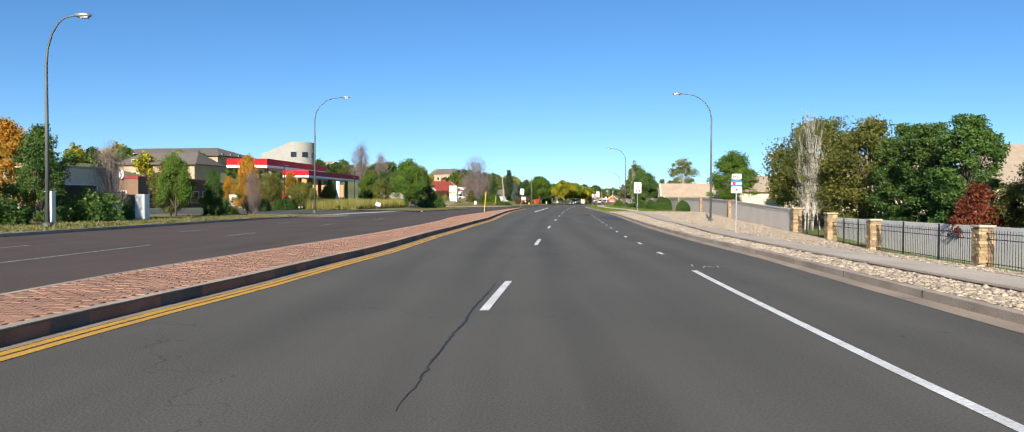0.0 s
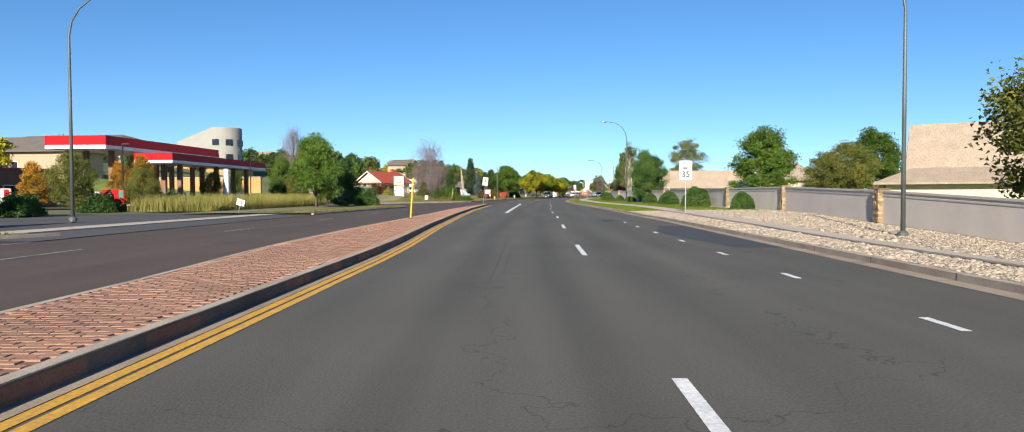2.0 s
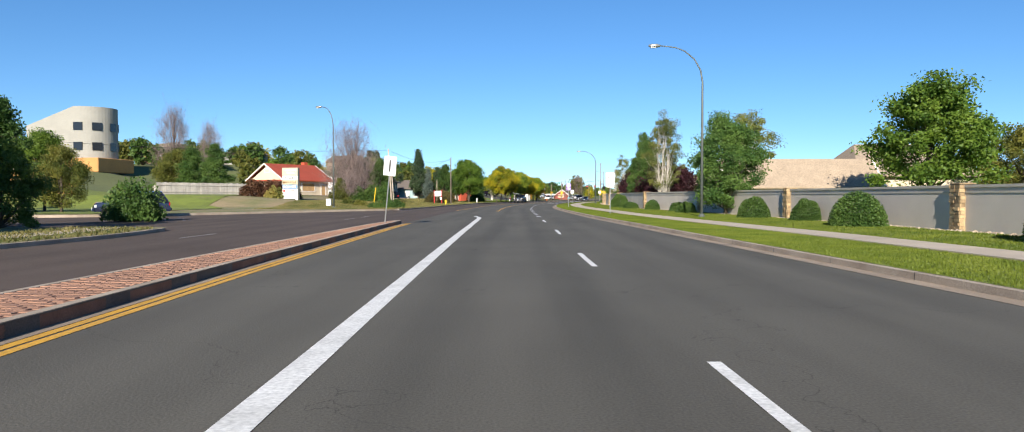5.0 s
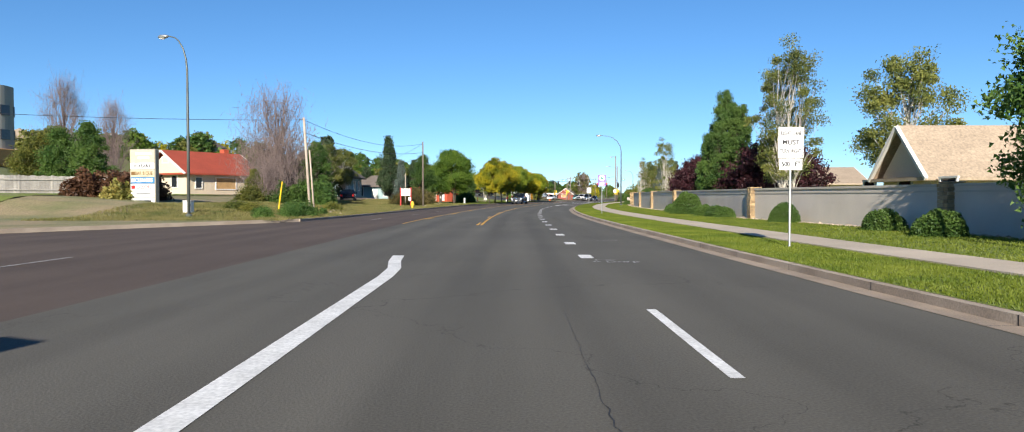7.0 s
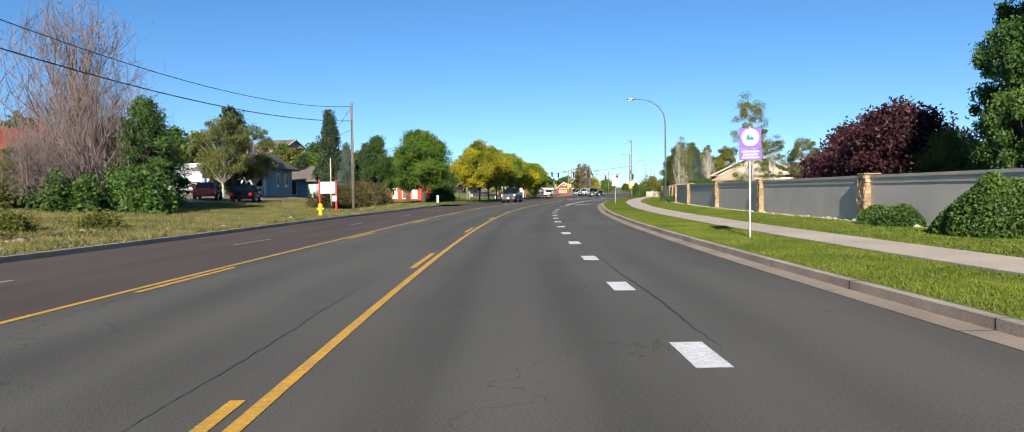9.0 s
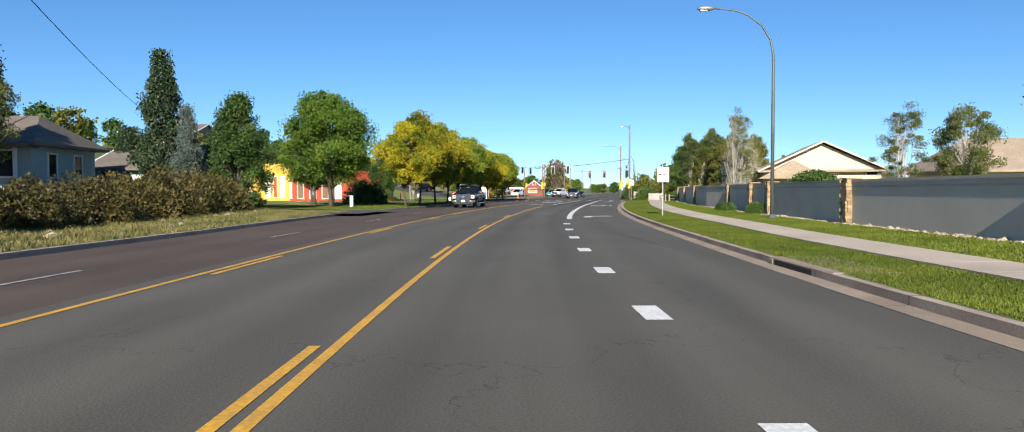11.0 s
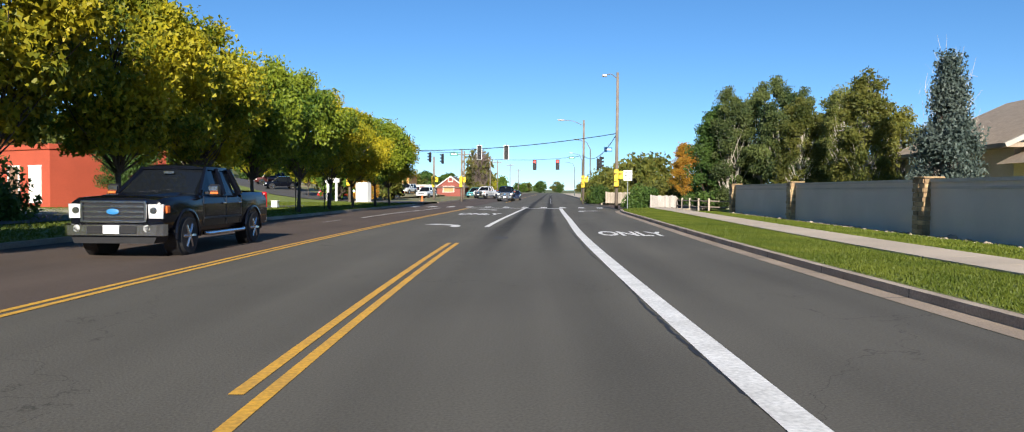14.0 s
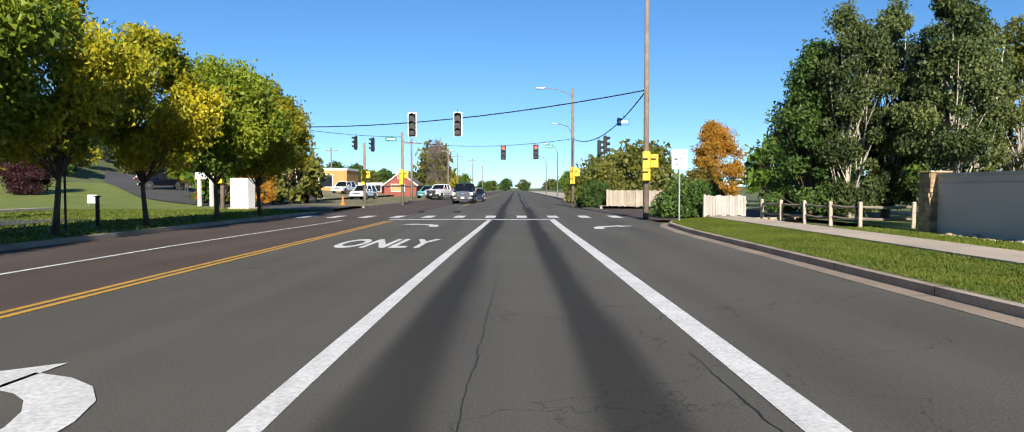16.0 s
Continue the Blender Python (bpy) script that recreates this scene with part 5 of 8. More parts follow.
tree("maple_b", 125, 28, 3.8, "small round green tree in front of a roof", 1.0)
tree("aspen", 212, 15.5, 8.4, "slender aspen behind the wall")
tree("aspen", 244, 23.8, 7.4, "slender aspen behind the wall", 1.3)
tree("poplar", 241, 26.5, 6.8, "grey-green tree behind the wall")
tree("aspen", 251.6, 14.6, 8.0, "open birch with white stems and thin leaves", 0.9)
tree("birch_bare", 250.9, 14.0, 7.4, "bare white birch above the wall", 0.6)
tree("spruce_blue", 270, 16.9, 6.8, "blue-grey spruce behind the wall", 0.85)
tree("birch_bare", 273.5, 18.6, 7.6, "pale birch with bare stems behind the wall", 0.9)
tree("gold", 281, 14.6, 6.5, "olive-gold tree above the wall", 0.9)
tree("gold", 276, 16.2, 7.2, "olive-gold tree behind the wall", 0.85)
tree("poplar", 282, 17.5, 7.4, "open grey-green tree beside the birch", 0.85)
for s, d, h in ((295.4, 14.3, 9.2), (293.2, 17.2, 9.6), (297.5, 16.9, 9.8), (296, 19.6, 9.2)):
    tree("cotton", s, d, h, "tall dark green cottonwood with pale stems", 0.82)
for s, d, h in ((296.8, 13.2, 7.6), (299.5, 14.6, 8.4)):
    tree("juniper", s, d, h, "dense dark tree beside the cottonwoods", 1.0)
tree("gold", 297.5, 22.8, 9.0, "olive-gold tree beside the cottonwoods")
tree("gold", 283, 21, 6.2, "olive-gold tree beside the cottonwoods")
tree("orange", 324, 16.2, 6.9, "bright orange autumn tree")
tree("poplar", 318, 21, 7.4, "grey-green tree beside the fence")
tree("olive", 312, 20, 4.5, "green shrub tree beside the fence")
bush("wild", 312, 11.5, 2.2, "green bush beside the board fence", 1.0)
for s, d, h, k in ((345, 9, 4.8, "olive"), (352, 14, 6.4, "far_olive"), (362, 18, 7.0, "far_olive"), (375, 14, 6.4, "far_olive"), (340, 26, 6.5, "far"), (390, 20, 6, "far"), (420, 18, 6, "far"), (460, 20, 6, "far_olive"), (520, 18, 7, "far"), (330, 34, 7, "far")):
    tree(k, s, d, h, "bushy green tree along the cross street")
bush("wild", 339, 8.2, 4.0, "large green bush beside the footway", 0.8)
# clipped shrubs along the wall
BOX = "clipped round green shrub in front of the wall"
for s, d, h, w in ((107, 15.4, 1.9, 1.0), (95, 16.6, 1.4, 0.9), (119, 14.7, 1.5, 1.05), (132, 14.4, 1.3, 1.0), (126.5, 15.4, 1.2, 0.9), (175, 12.0, 1.6, 0.95), (158, 13, 1.0, 1)):
    bush("boxwood", s, d, h, BOX, w)
for s, d, h in ((176, 11.7, 0.85), (167.5, 12.2, 0.75), (169.6, 12.0, 0.8), (166.3, 12.4, 0.7), (149.5, 13.6, 0.85), (145.5, 13.4, 0.9), (180.4, 12.2, 0.75), (182, 12.2, 0.7), (242.5, 11.7, 0.55), (240, 11.7, 0.6), (233.4, 12, 0.7)):
    bush("boxwood_low", s, d, h, "low rounded green shrub at the foot of the wall")
bush("boxwood", 233, 15, 2.4, "large domed green shrub above the wall", 1.2)

# far side, filling station to side street
tree("maple", 108, -21.3, 7.5, GREEN, 0.92)
tree("juniper", 117, -20.8, 5.4, "small dark round-headed tree beside the drive", 1.0)
tree("maple_b", 119, -23.5, 4.8, "small dark round-headed tree beside the drive", 0.9)
bush("wild_dark", 129, -21.5, 2.1, "dark bush at the street corner", 0.8)
tree("orange", 61.5, -24.5, 5.2, "small golden brown tree beside the drive", 0.6)
tree("brush", 60.5, -23.6, 3.8, "small bare-branched tree beside the drive", 0.5)
tree("juniper", 56.5, -25, 3.6, "dark bushy tree beside the drive", 0.9)
tree("orange", 112, -41, 5.6, "golden green young tree beside the pumps", 0.8)
tree("olive", 52, -26, 4.2, "small leafy tree on the verge", 0.8)
tree("juniper", 38, -25.5, 5.2, "dark bushy tree on the verge", 1.0)
tree("brush", 42, -24.2, 4.6, "small bare-branched tree on the verge", 0.6)
tree("maple", 50, -24.5, 4.6, "small leafy tree on the verge", 0.7)
tree("maple", 79, -33, 4.6, "small leafy green tree beside the station drive", 0.7)
tree("orange", 52, -38, 7.2, "golden autumn tree behind the verge bushes", 0.8)
tree("olive", 34, -28, 4.4, "bushy olive tree on the verge", 1.0)
tree("olive", 27, -30, 6.0, "bushy dark tree on the verge", 1.1)
tree("pine", 24, -33, 8.2, "dark pine on the verge", 0.9)
tree("olive", 22, -27, 4.0, "bushy dark tree on the verge", 1.2)
for s, d, h in ((40, -24, 1.6), (33.5, -24.6, 1.4), (45, -26, 1.5), (29, -24.5, 1.2), (82, -32.5, 1.3), (84, -33.6, 1.4), (93.5, -34.5, 1.4), (96.5, -35.5, 1.5), (62, -27, 1.3), (101, -33, 1.5), (106, -35, 1.6)):
    bush("wild_dark", s, d, h, "low dark green bush on the verge", 1.1)
for s, d, h in ((98, -33, 3.6), (103, -36, 3.8), (93, -36, 4.8), (108, -39, 3.4), (126, -40, 4.2)):
    tree("olive", s, d, h, "small yellow-green tree by the filling station", 0.9)
tree("orange", 104, -47, 4.6, "rusty autumn tree by the filling station", 0.9)
tree("orange", 113, -44, 5, "rusty autumn tree by the filling station", 0.8)
tree("maple_b", 150, -40, 6.8, "leafy green tree beside the parking", 0.9)
tree("olive", 146, -36, 5.4, "yellow-green tree beside the parking", 0.9)
tree("juniper", 156, -50, 6, "dark bushy tree beside the parking")
# corner with the plaza sign and the red-roofed house
tree("bare", 225, -72, 17, "tall leafless tree with a haze of fine twigs", 0.75, z=2.5)
tree("bare", 228, -66, 14, "tall leafless tree with a haze of fine twigs", 0.7, z=2.5)
tree("juniper", 205, -55, 8, "bushy dark green tree behind the house", 1.2)
tree("juniper", 203, -50, 8.4, "bushy dark green tree behind the house", 1.1)
tree("olive", 208, -60, 8, "bushy green tree behind the house", 1.1)
tree("brush", 199, -26.5, 12.0, "tall leafless brown tree with drooping twigs", 0.95)
tree("brush", 197, -24.5, 7.5, "brown twiggy shrub tree", 1.2)
tree("brush", 201, -28.5, 7.0, "brown twiggy shrub tree", 1.2)
tree("juniper", 198, -21.8, 6.6, "tall dark bushy juniper", 1.0)
tree("juniper", 203, -24, 5.4, "dark bushy juniper beside the yard", 1.2)
bush("wild_dark", 195.6, -21.0, 2.3, "dense dark green bush", 0.9)
bush("wild_dark", 193.4, -23.4, 1.9, "dense dark green bush", 1.2)
bush("wild", 192, -26, 1.5, "dry olive bush under the bare tree", 1.1)
tree("olive", 194, -26.5, 3.2, "brownish olive shrub tree under the bare tree", 0.9)
tree("brush", 192.8, -24.8, 4.2, "leafless brown shrub tree", 1.0)
for s, d in ((177, -30), (178.5, -28.6), (176.4, -32), (180, -31)):
    bush("brown", s, d, 1.9, "reddish brown shrub beside the sign", 1.2)
for s, d, h, w in ((166, -13.3, 0.75, 0.9), (167.6, -13.0, 0.95, 1.0), (168.8, -14.2, 0.9, 1.0), (164.6, -14.4, 0.7, 0.9), (170.6, -14.6, 0.7, 0.9), (172.4, -13.2, 0.5, 0.8), (166.6, -15.4, 0.6, 1.0)):
    bush("wild_dark", s, d, h, "low leafy green weeds beside the kerb", w)
bush("yellow_bush", 175.6, -29.2, 1.3, "pale yellow grassy shrub beside the sign")
for s, d in ((181, -17), (178, -16.2), (172, -18), (184, -15.8), (174.5, -20)):
    bush("wild", s, d, 0.7, "low grey-green sagebrush on the bank", 1.3)
# yards up to the big tree
tree("poplar", 222, -29.5, 7.6, "open grey-green tree in the yard", 1.1)
tree("far_pine", 226, -31, 8.6, "pointed dark green spruce in the yard", 0.8)
tree("poplar", 228, -29.5, 7.4, "bushy grey-green tree in the yard", 1.0)
tree("pine", 241, -27.1, 11.0, "tall open-crowned pine in the yard", 0.75)
tree("spruce_blue", 240, -24.6, 6.6, "blue-grey spruce under the pine", 0.75)
tree("juniper", 240, -21, 7.8, "dense dark pine on the bank", 1.0)
tree("pine", 243, -23.5, 7.4, "dense dark pine on the bank", 0.9)
tree("pine", 236, -36, 9.5, "dark pine behind the hedge", 0.9)
tree("pine", 246, -33, 6.5, "dark pine behind the hedge", 1.1)
for s, d, h in ((222, -17.5, 1.7), (225.5, -18.5, 1.9), (229, -19, 2.0), (232.5, -19.5, 2.0), (218.5, -17, 1.6), (214.5, -16.5, 1.5)):
    bush("hedge", s, d, h, "overgrown olive green hedge on the bank", 0.9)
tree("bigtree", 251.2, -18.8, 9.6, "large spreading green tree", 0.95)
tree("bigtree", 259, -23.5, 8.0, "large spreading green tree", 0.9)
ROW = "yellow-turning street tree in a row along the kerb"
for s, d, h, k, w in ((250.8, -12.2, 6.7, "yellow", 0.9), (255.9, -12.4, 7.9, "yellow", 0.9), (261.4, -12.3, 7.6, "yellow", 0.9), (266.6, -12.4, 7.4, "yellow", 0.9), (272.2, -12.6, 7.4, "yellow_green", 0.85), (279.6, -13.0, 7.7, "yellow_green", 0.88), (284.2, -12.7, 6.9, "yellow", 0.85), (288.8, -12.4, 6.5, "yellow", 0.9), (294.2, -12.2, 6.6, "yellow_green", 0.95), (299.6, -12.3, 6.3, "yellow", 0.95)):
    tree(k, s, d, h, ROW if k == "yellow" else "green street tree in a row along the kerb", w, group="street trees along the kerb")
bush("wild_dark", 266, -21, 2.4, "round dark shrub on the lawn", 1.0)
tree("plum", 330, -43.5, 4.3, "small purple-leaved tree on the lawn", 0.9, z=float(land(330, -43.5) + lawn_rise(330, -43.5)))
for s, d, h in ((284.5, -25.5, 6.0), (293, -31.5, 6.6)):
    tree("maple_low", s, d, h, "dense dark tree beside the red workshop", 0.8)
tree("aspen", 286.6, -22.2, 7.4, "slender tree with a pale trunk beside the drive")
for s, d, h in ((329.6, -29.0, 5.4), (338, -33, 5.0), (345, -40, 5.6), (353, -45, 5.8), (361, -49.5, 5.4), (350, -33, 4.6)):
    tree("yellow", s, d, h, "slim yellowing tree on the dry slope", 0.75, z=float(land(s, d) + lawn_rise(s, d)))
for s, d, h in ((303.5, -33.5, 1.1), (302, -32.4, 0.9)):
    bush("wild_dark", s, d, h, "small rounded shrub below the lawn", 1.0)
tree("far", 322, -23, 7.6, "bushy green tree by the crossing", 0.9)
tree("orange", 318, -19, 4.4, "golden bushy tree by the crossing")
tree("far_olive", 327, -19, 6.4, "bushy green tree by the crossing", 0.9)
tree("far_yellow", 331, -26, 5.0, "yellow bushy tree by the crossing")
tree("bare", 396, -14, 10, "large brown tree beside the road", 0.9)
tree("far_olive", 398, -14.6, 9, "large olive tree beside the road", 0.9)
for s, d, h, k in ((440, -20, 6, "far"), (470, -18, 6, "far_yellow"), (500, -22, 7, "far_olive"), (560, -20, 7, "far")):
    tree(k, s, d, h, "distant tree beside the road")
# distant woods, one mass of trees
def woods(spots, label):
    co, fa, mi, at = [], [], [], 0
    slots = {}
    for kind, s, d, h, wide in spots:
        wood, crown, h0 = CROWNS[kind]
        k = h / h0
        m = np.array(on(s, d, float(land(s, d)) - 0.05, (s * 37.7 + d * 11.3) % 360) @ Matrix.Diagonal((k * wide, k * wide, k, 1)))
        for me in (wood, crown):
            v = np.empty(len(me.vertices) * 3)
            me.vertices.foreach_get("co", v)
            v = v.reshape(-1, 3)
            lt = np.empty(len(me.polygons), dtype=np.int32)
            me.polygons.foreach_get("loop_total", lt)
            idx = np.empty(len(me.loops), dtype=np.int32)
            me.loops.foreach_get("vertex_index", idx)
            co.append(np.stack([v[:, 0] * m[i, 0] + v[:, 1] * m[i, 1] + v[:, 2] * m[i, 2] + m[i, 3] for i in range(3)], 1))
            fa.append((lt, idx + at))
            mi.append(np.full(len(lt), slots.setdefault(me.materials[0].name, len(slots)), dtype=np.int32))
            at += len(v)
    me = bpy.data.meshes.new("distant_trees")
    co = np.concatenate(co)
    lt, idx = np.concatenate([f[0] for f in fa]), np.concatenate([f[1] for f in fa])
    me.vertices.add(len(co))
    me.vertices.foreach_set("co", co.reshape(-1))
    me.loops.add(len(idx))
    me.loops.foreach_set("vertex_index", idx)
    me.polygons.add(len(lt))
    me.polygons.foreach_set("loop_start", (np.cumsum(lt) - lt).astype(np.int32))
    me.polygons.foreach_set("loop_total", lt)
    for nm in slots:
        me.materials.append(bpy.data.materials[nm])
    me.polygons.foreach_set("material_index", np.concatenate(mi))
    me.update(calc_edges=True)
    tagged(new("distant_trees", me), label, "trees", kind="stuff")


tree_proto("wood_green", 25, 8.0, 3.2, 0.6, "round", "leaf_green", "bark", 900, 0.6, 45, 0.2)
tree_proto("wood_olive", 26, 8.0, 3.4, 0.5, "round", "leaf_olive", "bark", 900, 0.6, 45, 0.2)
tree_proto("wood_gold", 27, 8.0, 3.0, 0.6, "round", "leaf_yellow", "bark", 900, 0.55, 45, 0.2)
tree_proto("wood_dark", 28, 8.0, 3.2, 0.5, "round", "leaf_dark", "bark", 900, 0.6, 45, 0.2)
tree_proto("wood_pine", 29, 9.0, 2.4, 0.4, "cone", "leaf_spruce", "bark", 900, 0.55, 45, 0.2)
rw = np.random.default_rng(77)
spots = []
for k in range(430):
    s, d = float(rw.uniform(120, 600)), float(-rw.uniform(52, 240))
    if s < 238 and d > -100:
        continue
    if s < 238 and rw.uniform() < 0.45:
        continue
    kind = ("wood_green", "wood_olive", "wood_olive", "wood_dark", "wood_pine", "wood_gold", "wood_dark")[int(rw.integers(0, 7))]
    spots.append((kind, s, d, float(rw.uniform(4, 6) if s < 238 else rw.uniform(4.5, 7.5)), 1.05))
for k in range(26):
    s, d = 330 + 11 * k, -60 - 22 * float(rw.uniform())
    spots.append((("wood_green", "wood_olive", "wood_gold", "wood_dark")[k % 4], s, d, float(rw.uniform(4, 6.5)), 1.1))
for k in range(90):
    s, d = float(rw.uniform(600, 900)), float(rw.uniform(-140, 140))
    if s > 705 or abs(d) > 16:
        spots.append((("wood_green", "wood_olive", "wood_dark")[k % 3], s, d, float(rw.uniform(5, 9)), 1.3))
for k in range(24):
    s, d = float(rw.uniform(318, 470)), float(-rw.uniform(66, 95))
    spots.append((("wood_green", "wood_olive", "wood_dark", "wood_olive")[k % 4], s, d, float(rw.uniform(5, 7)), 0.95))
woods(spots, "distant wooded slope of green and olive trees")
spots = []
for k in range(30):
    s, d = float(rw.uniform(90, 330)), float(rw.uniform(50, 110))
    spots.append((("wood_dark", "wood_olive")[k % 2], s, d, float(rw.uniform(5, 7)), 1.0))
for k in range(34):
    s, d = -20 + 7 * k, -88 - 50 * float(rw.uniform())
    spots.append((("wood_dark", "wood_olive", "wood_pine", "wood_gold")[k % 4], s, d, float(rw.uniform(3.5, 6)), 1.0))
woods(spots, "scattered distant trees between the houses")


# ---- buildings ----
def spot(x, y, z, turn=0.0):
    """A pose in plan: turn is the compass angle of local y."""
    return Matrix.Translation((x, y, z)) @ Matrix.Rotation(-radians(turn), 4, "Z")


def block(name, m, size, wall, label, category="building", roof=None, roof_h=0.0, over=0.5, hip=0.0, ridge="x", openings=(), trim="trim_white", group=""):
    """A building: walls with window and door pieces, and a gable, hip or flat roof. openings: side, along, sill, width, height, material."""
    w, l, h = size
    p = thing(name, m, label, category, group)
    part("wall", box(B(), (0, 0, h / 2 - 0.5), (w, l, h + 1.0)), M[wall], p)
    if roof_h:
        a, b = (w / 2 + over, l / 2 + over)
        bm = B()
        if ridge == "x":
            hp = hip * a
            top = [(-a + hp, 0), (a - hp, 0)]
        else:
            hp = hip * b
            top = [(0, -b + hp), (0, b - hp)]
        eave = h - 0.05
        cs = [bm.verts.new((x, y, eave)) for x, y in ((-a, -b), (a, -b), (a, b), (-a, b))]
        lo = [bm.verts.new((x, y, eave - 0.18)) for x, y in ((-a, -b), (a, -b), (a, b), (-a, b))]
        t = [bm.verts.new((x, y, h + roof_h)) for x, y in top]
        if ridge == "x":
            bm.faces.new((cs[0], cs[1], t[1], t[0]))
            bm.faces.new((cs[2], cs[3], t[0], t[1]))
            if hip:
                bm.faces.new((cs[1], cs[2], t[1]))
                bm.faces.new((cs[3], cs[0], t[0]))
        else:
            bm.faces.new((cs[1], cs[2], t[1], t[0]))
            bm.faces.new((cs[3], cs[0], t[0], t[1]))
            if hip:
                bm.faces.new((cs[0], cs[1], t[0]))
                bm.faces.new((cs[2], cs[3], t[1]))
        for k in range(4):
            bm.faces.new((cs[k], lo[k], lo[(k + 1) % 4], cs[(k + 1) % 4]))
        bm.faces.new(lo[::-1])
        bmesh.ops.recalc_face_normals(bm, faces=bm.faces)
        part("roof", bm, M[roof], p)
        if not hip:
            for k in (-1, 1):
                bm = B()
                if ridge == "x":
                    tri = [(k * (w / 2 + e), y, z) for e in (0.01, 0.07) for y, z in ((-l / 2, h), (l / 2, h), (0, h + roof_h * (l / 2) / b))]
                else:
                    tri = [(x, k * (l / 2 + e), z) for e in (0.01, 0.07) for x, z in ((-w / 2, h), (w / 2, h), (0, h + roof_h * (w / 2) / a))]
                vs = [bm.verts.new(v) for v in tri]
                for f in ((0, 1, 2), (5, 4, 3), (0, 3, 4, 1), (1, 4, 5, 2), (2, 5, 3, 0)):
                    bm.faces.new([vs[i] for i in f])
                bmesh.ops.recalc_face_normals(bm, faces=bm.faces)
                part("gable", bm, M[wall], p)
            for k in (-1, 1):
                for j in (-1, 1):
                    bm = B()
                    if ridge == "x":
                        tube(bm, [(k * (a - 0.02), j * b, eave - 0.1), (k * (a - 0.02), 0, h + roof_h - 0.1)], 0.13, 4)
                    else:
                        tube(bm, [(j * a, k * (b - 0.02), eave - 0.1), (0, k * (b - 0.02), h + roof_h - 0.1)], 0.13, 4)
                    part("bargeboard", bm, M[trim], p)
    else:
        part("parapet", box(B(), (0, 0, h + 0.1), (w + 0.2, l + 0.2, 0.35), 0.03), M[roof or trim], p)
    for side, along, sill, ww, hh, mm in openings:
        c = {"front": (along, -l / 2, 0), "back": (along, l / 2, 180), "left": (-w / 2, along, -90), "right": (w / 2, along, 90)}[side]
        o = part("door" if sill <= 0.05 and hh > 1.8 else "window", box(B(), (0, 0.02, sill + hh / 2), (ww, 0.08, hh)), M[mm], p, at=pose(c[0], c[1], 0, 0, 0, c[2]))
        bm = B()
        for dx, dz, sx, sz in ((0, hh / 2, ww + 0.2, 0.1), (0, -hh / 2, ww + 0.2, 0.1), (ww / 2, 0, 0.1, hh), (-ww / 2, 0, 0.1, hh)):
            box(bm, (dx, -0.03, sill + hh / 2 + dz), (sx, 0.1, sz))
        part("frame", bm, M[trim], o)
    return p


def canopy(x, y, z0, z1, w, l, turn, label):
    p = thing("station_canopy", spot(x, y, 0, turn), label, "canopy")
    part("roof_deck", box(B(), (0, 0, (z0 + z1) / 2), (w - 0.1, l - 0.1, z1 - z0 - 0.1)), M["panel_white"], p)
    for k, (cx, cy, sx, sy) in enumerate(((0, -l / 2, w, 0.08), (0, l / 2, w, 0.08), (w / 2, 0, 0.08, l + 0.08), (-w / 2, 0, 0.08, l + 0.08))):
        hh = (z1 - z0) * 0.72
        part("fascia", box(B(), (cx, cy, z1 - hh / 2), (sx, sy, hh)), M["red"], p)
        part("stripe", box(B(), (cx, cy, z0 + (z1 - z0 - hh) / 2), (sx, sy, z1 - z0 - hh)), M["panel_white"], p)
    for k in range(3):
        yy = -l / 2 + l * (0.15 + 0.35 * k)
        part("column", box(B(), (w * 0.22, yy, z0 / 2), (0.5, 0.5, z0), 0.03), M["wall_brown"], p)
        part("column", box(B(), (-w * 0.22, yy, z0 / 2), (0.5, 0.5, z0), 0.03), M["wall_brown"], p)
        pump = box(B(), (0, yy, 0.95), (0.6, 1.0, 1.7), 0.05)
        box(pump, (0, yy, 0.1), (1.1, 3.0, 0.24), 0.05)
        part("pump", pump, M["panel_white"], p, "white fuel pump on its island")
    return p


canopy(-39.5, 130, 6.3, 7.7, 6.5, 27, 5.5, "raised red and white filling station canopy on columns")
canopy(-32.6, 132.5, 4.9, 6.0, 4.2, 27, 5.5, "lower red and white filling station canopy on columns")
p = thing("price_pylon", spot(-29.6, 130, 0, 5), "slim white and blue pylon beside the canopy", "pylon")
part("column", box(B(), (0, 0, 2.3), (0.55, 0.55, 4.6), 0.03), M["panel_white"], p)
part("edge", box(B(), (-0.32, 0, 2.3), (0.1, 0.5, 4.6)), M["sign_blue"], p)
W1 = [("front", -4 + 4 * k, 0.0 if k == 1 else 0.8, 2.4, 2.4 if k == 1 else 1.7, "glass") for k in range(3)] + [("right", -8 + 4 * k, 0.7, 2.6, 1.9, "glass") for k in range(5)]
p = block("station_shop", spot(-60, 122, 0, 5.5), (14, 24, 4.4), "wall_brown", "brown filling station shop with a red band", roof="red_trim", openings=W1)
part("sign_box", box(B(), (3.0, -12.2, 4.9), (4.0, 0.4, 1.3), 0.3), M["panel_white"], p, "white rounded sign box")
part("sign_box", box(B(), (-0.6, -12.2, 4.9), (3.0, 0.38, 1.0), 0.05), M["red"], p, "red sign box")
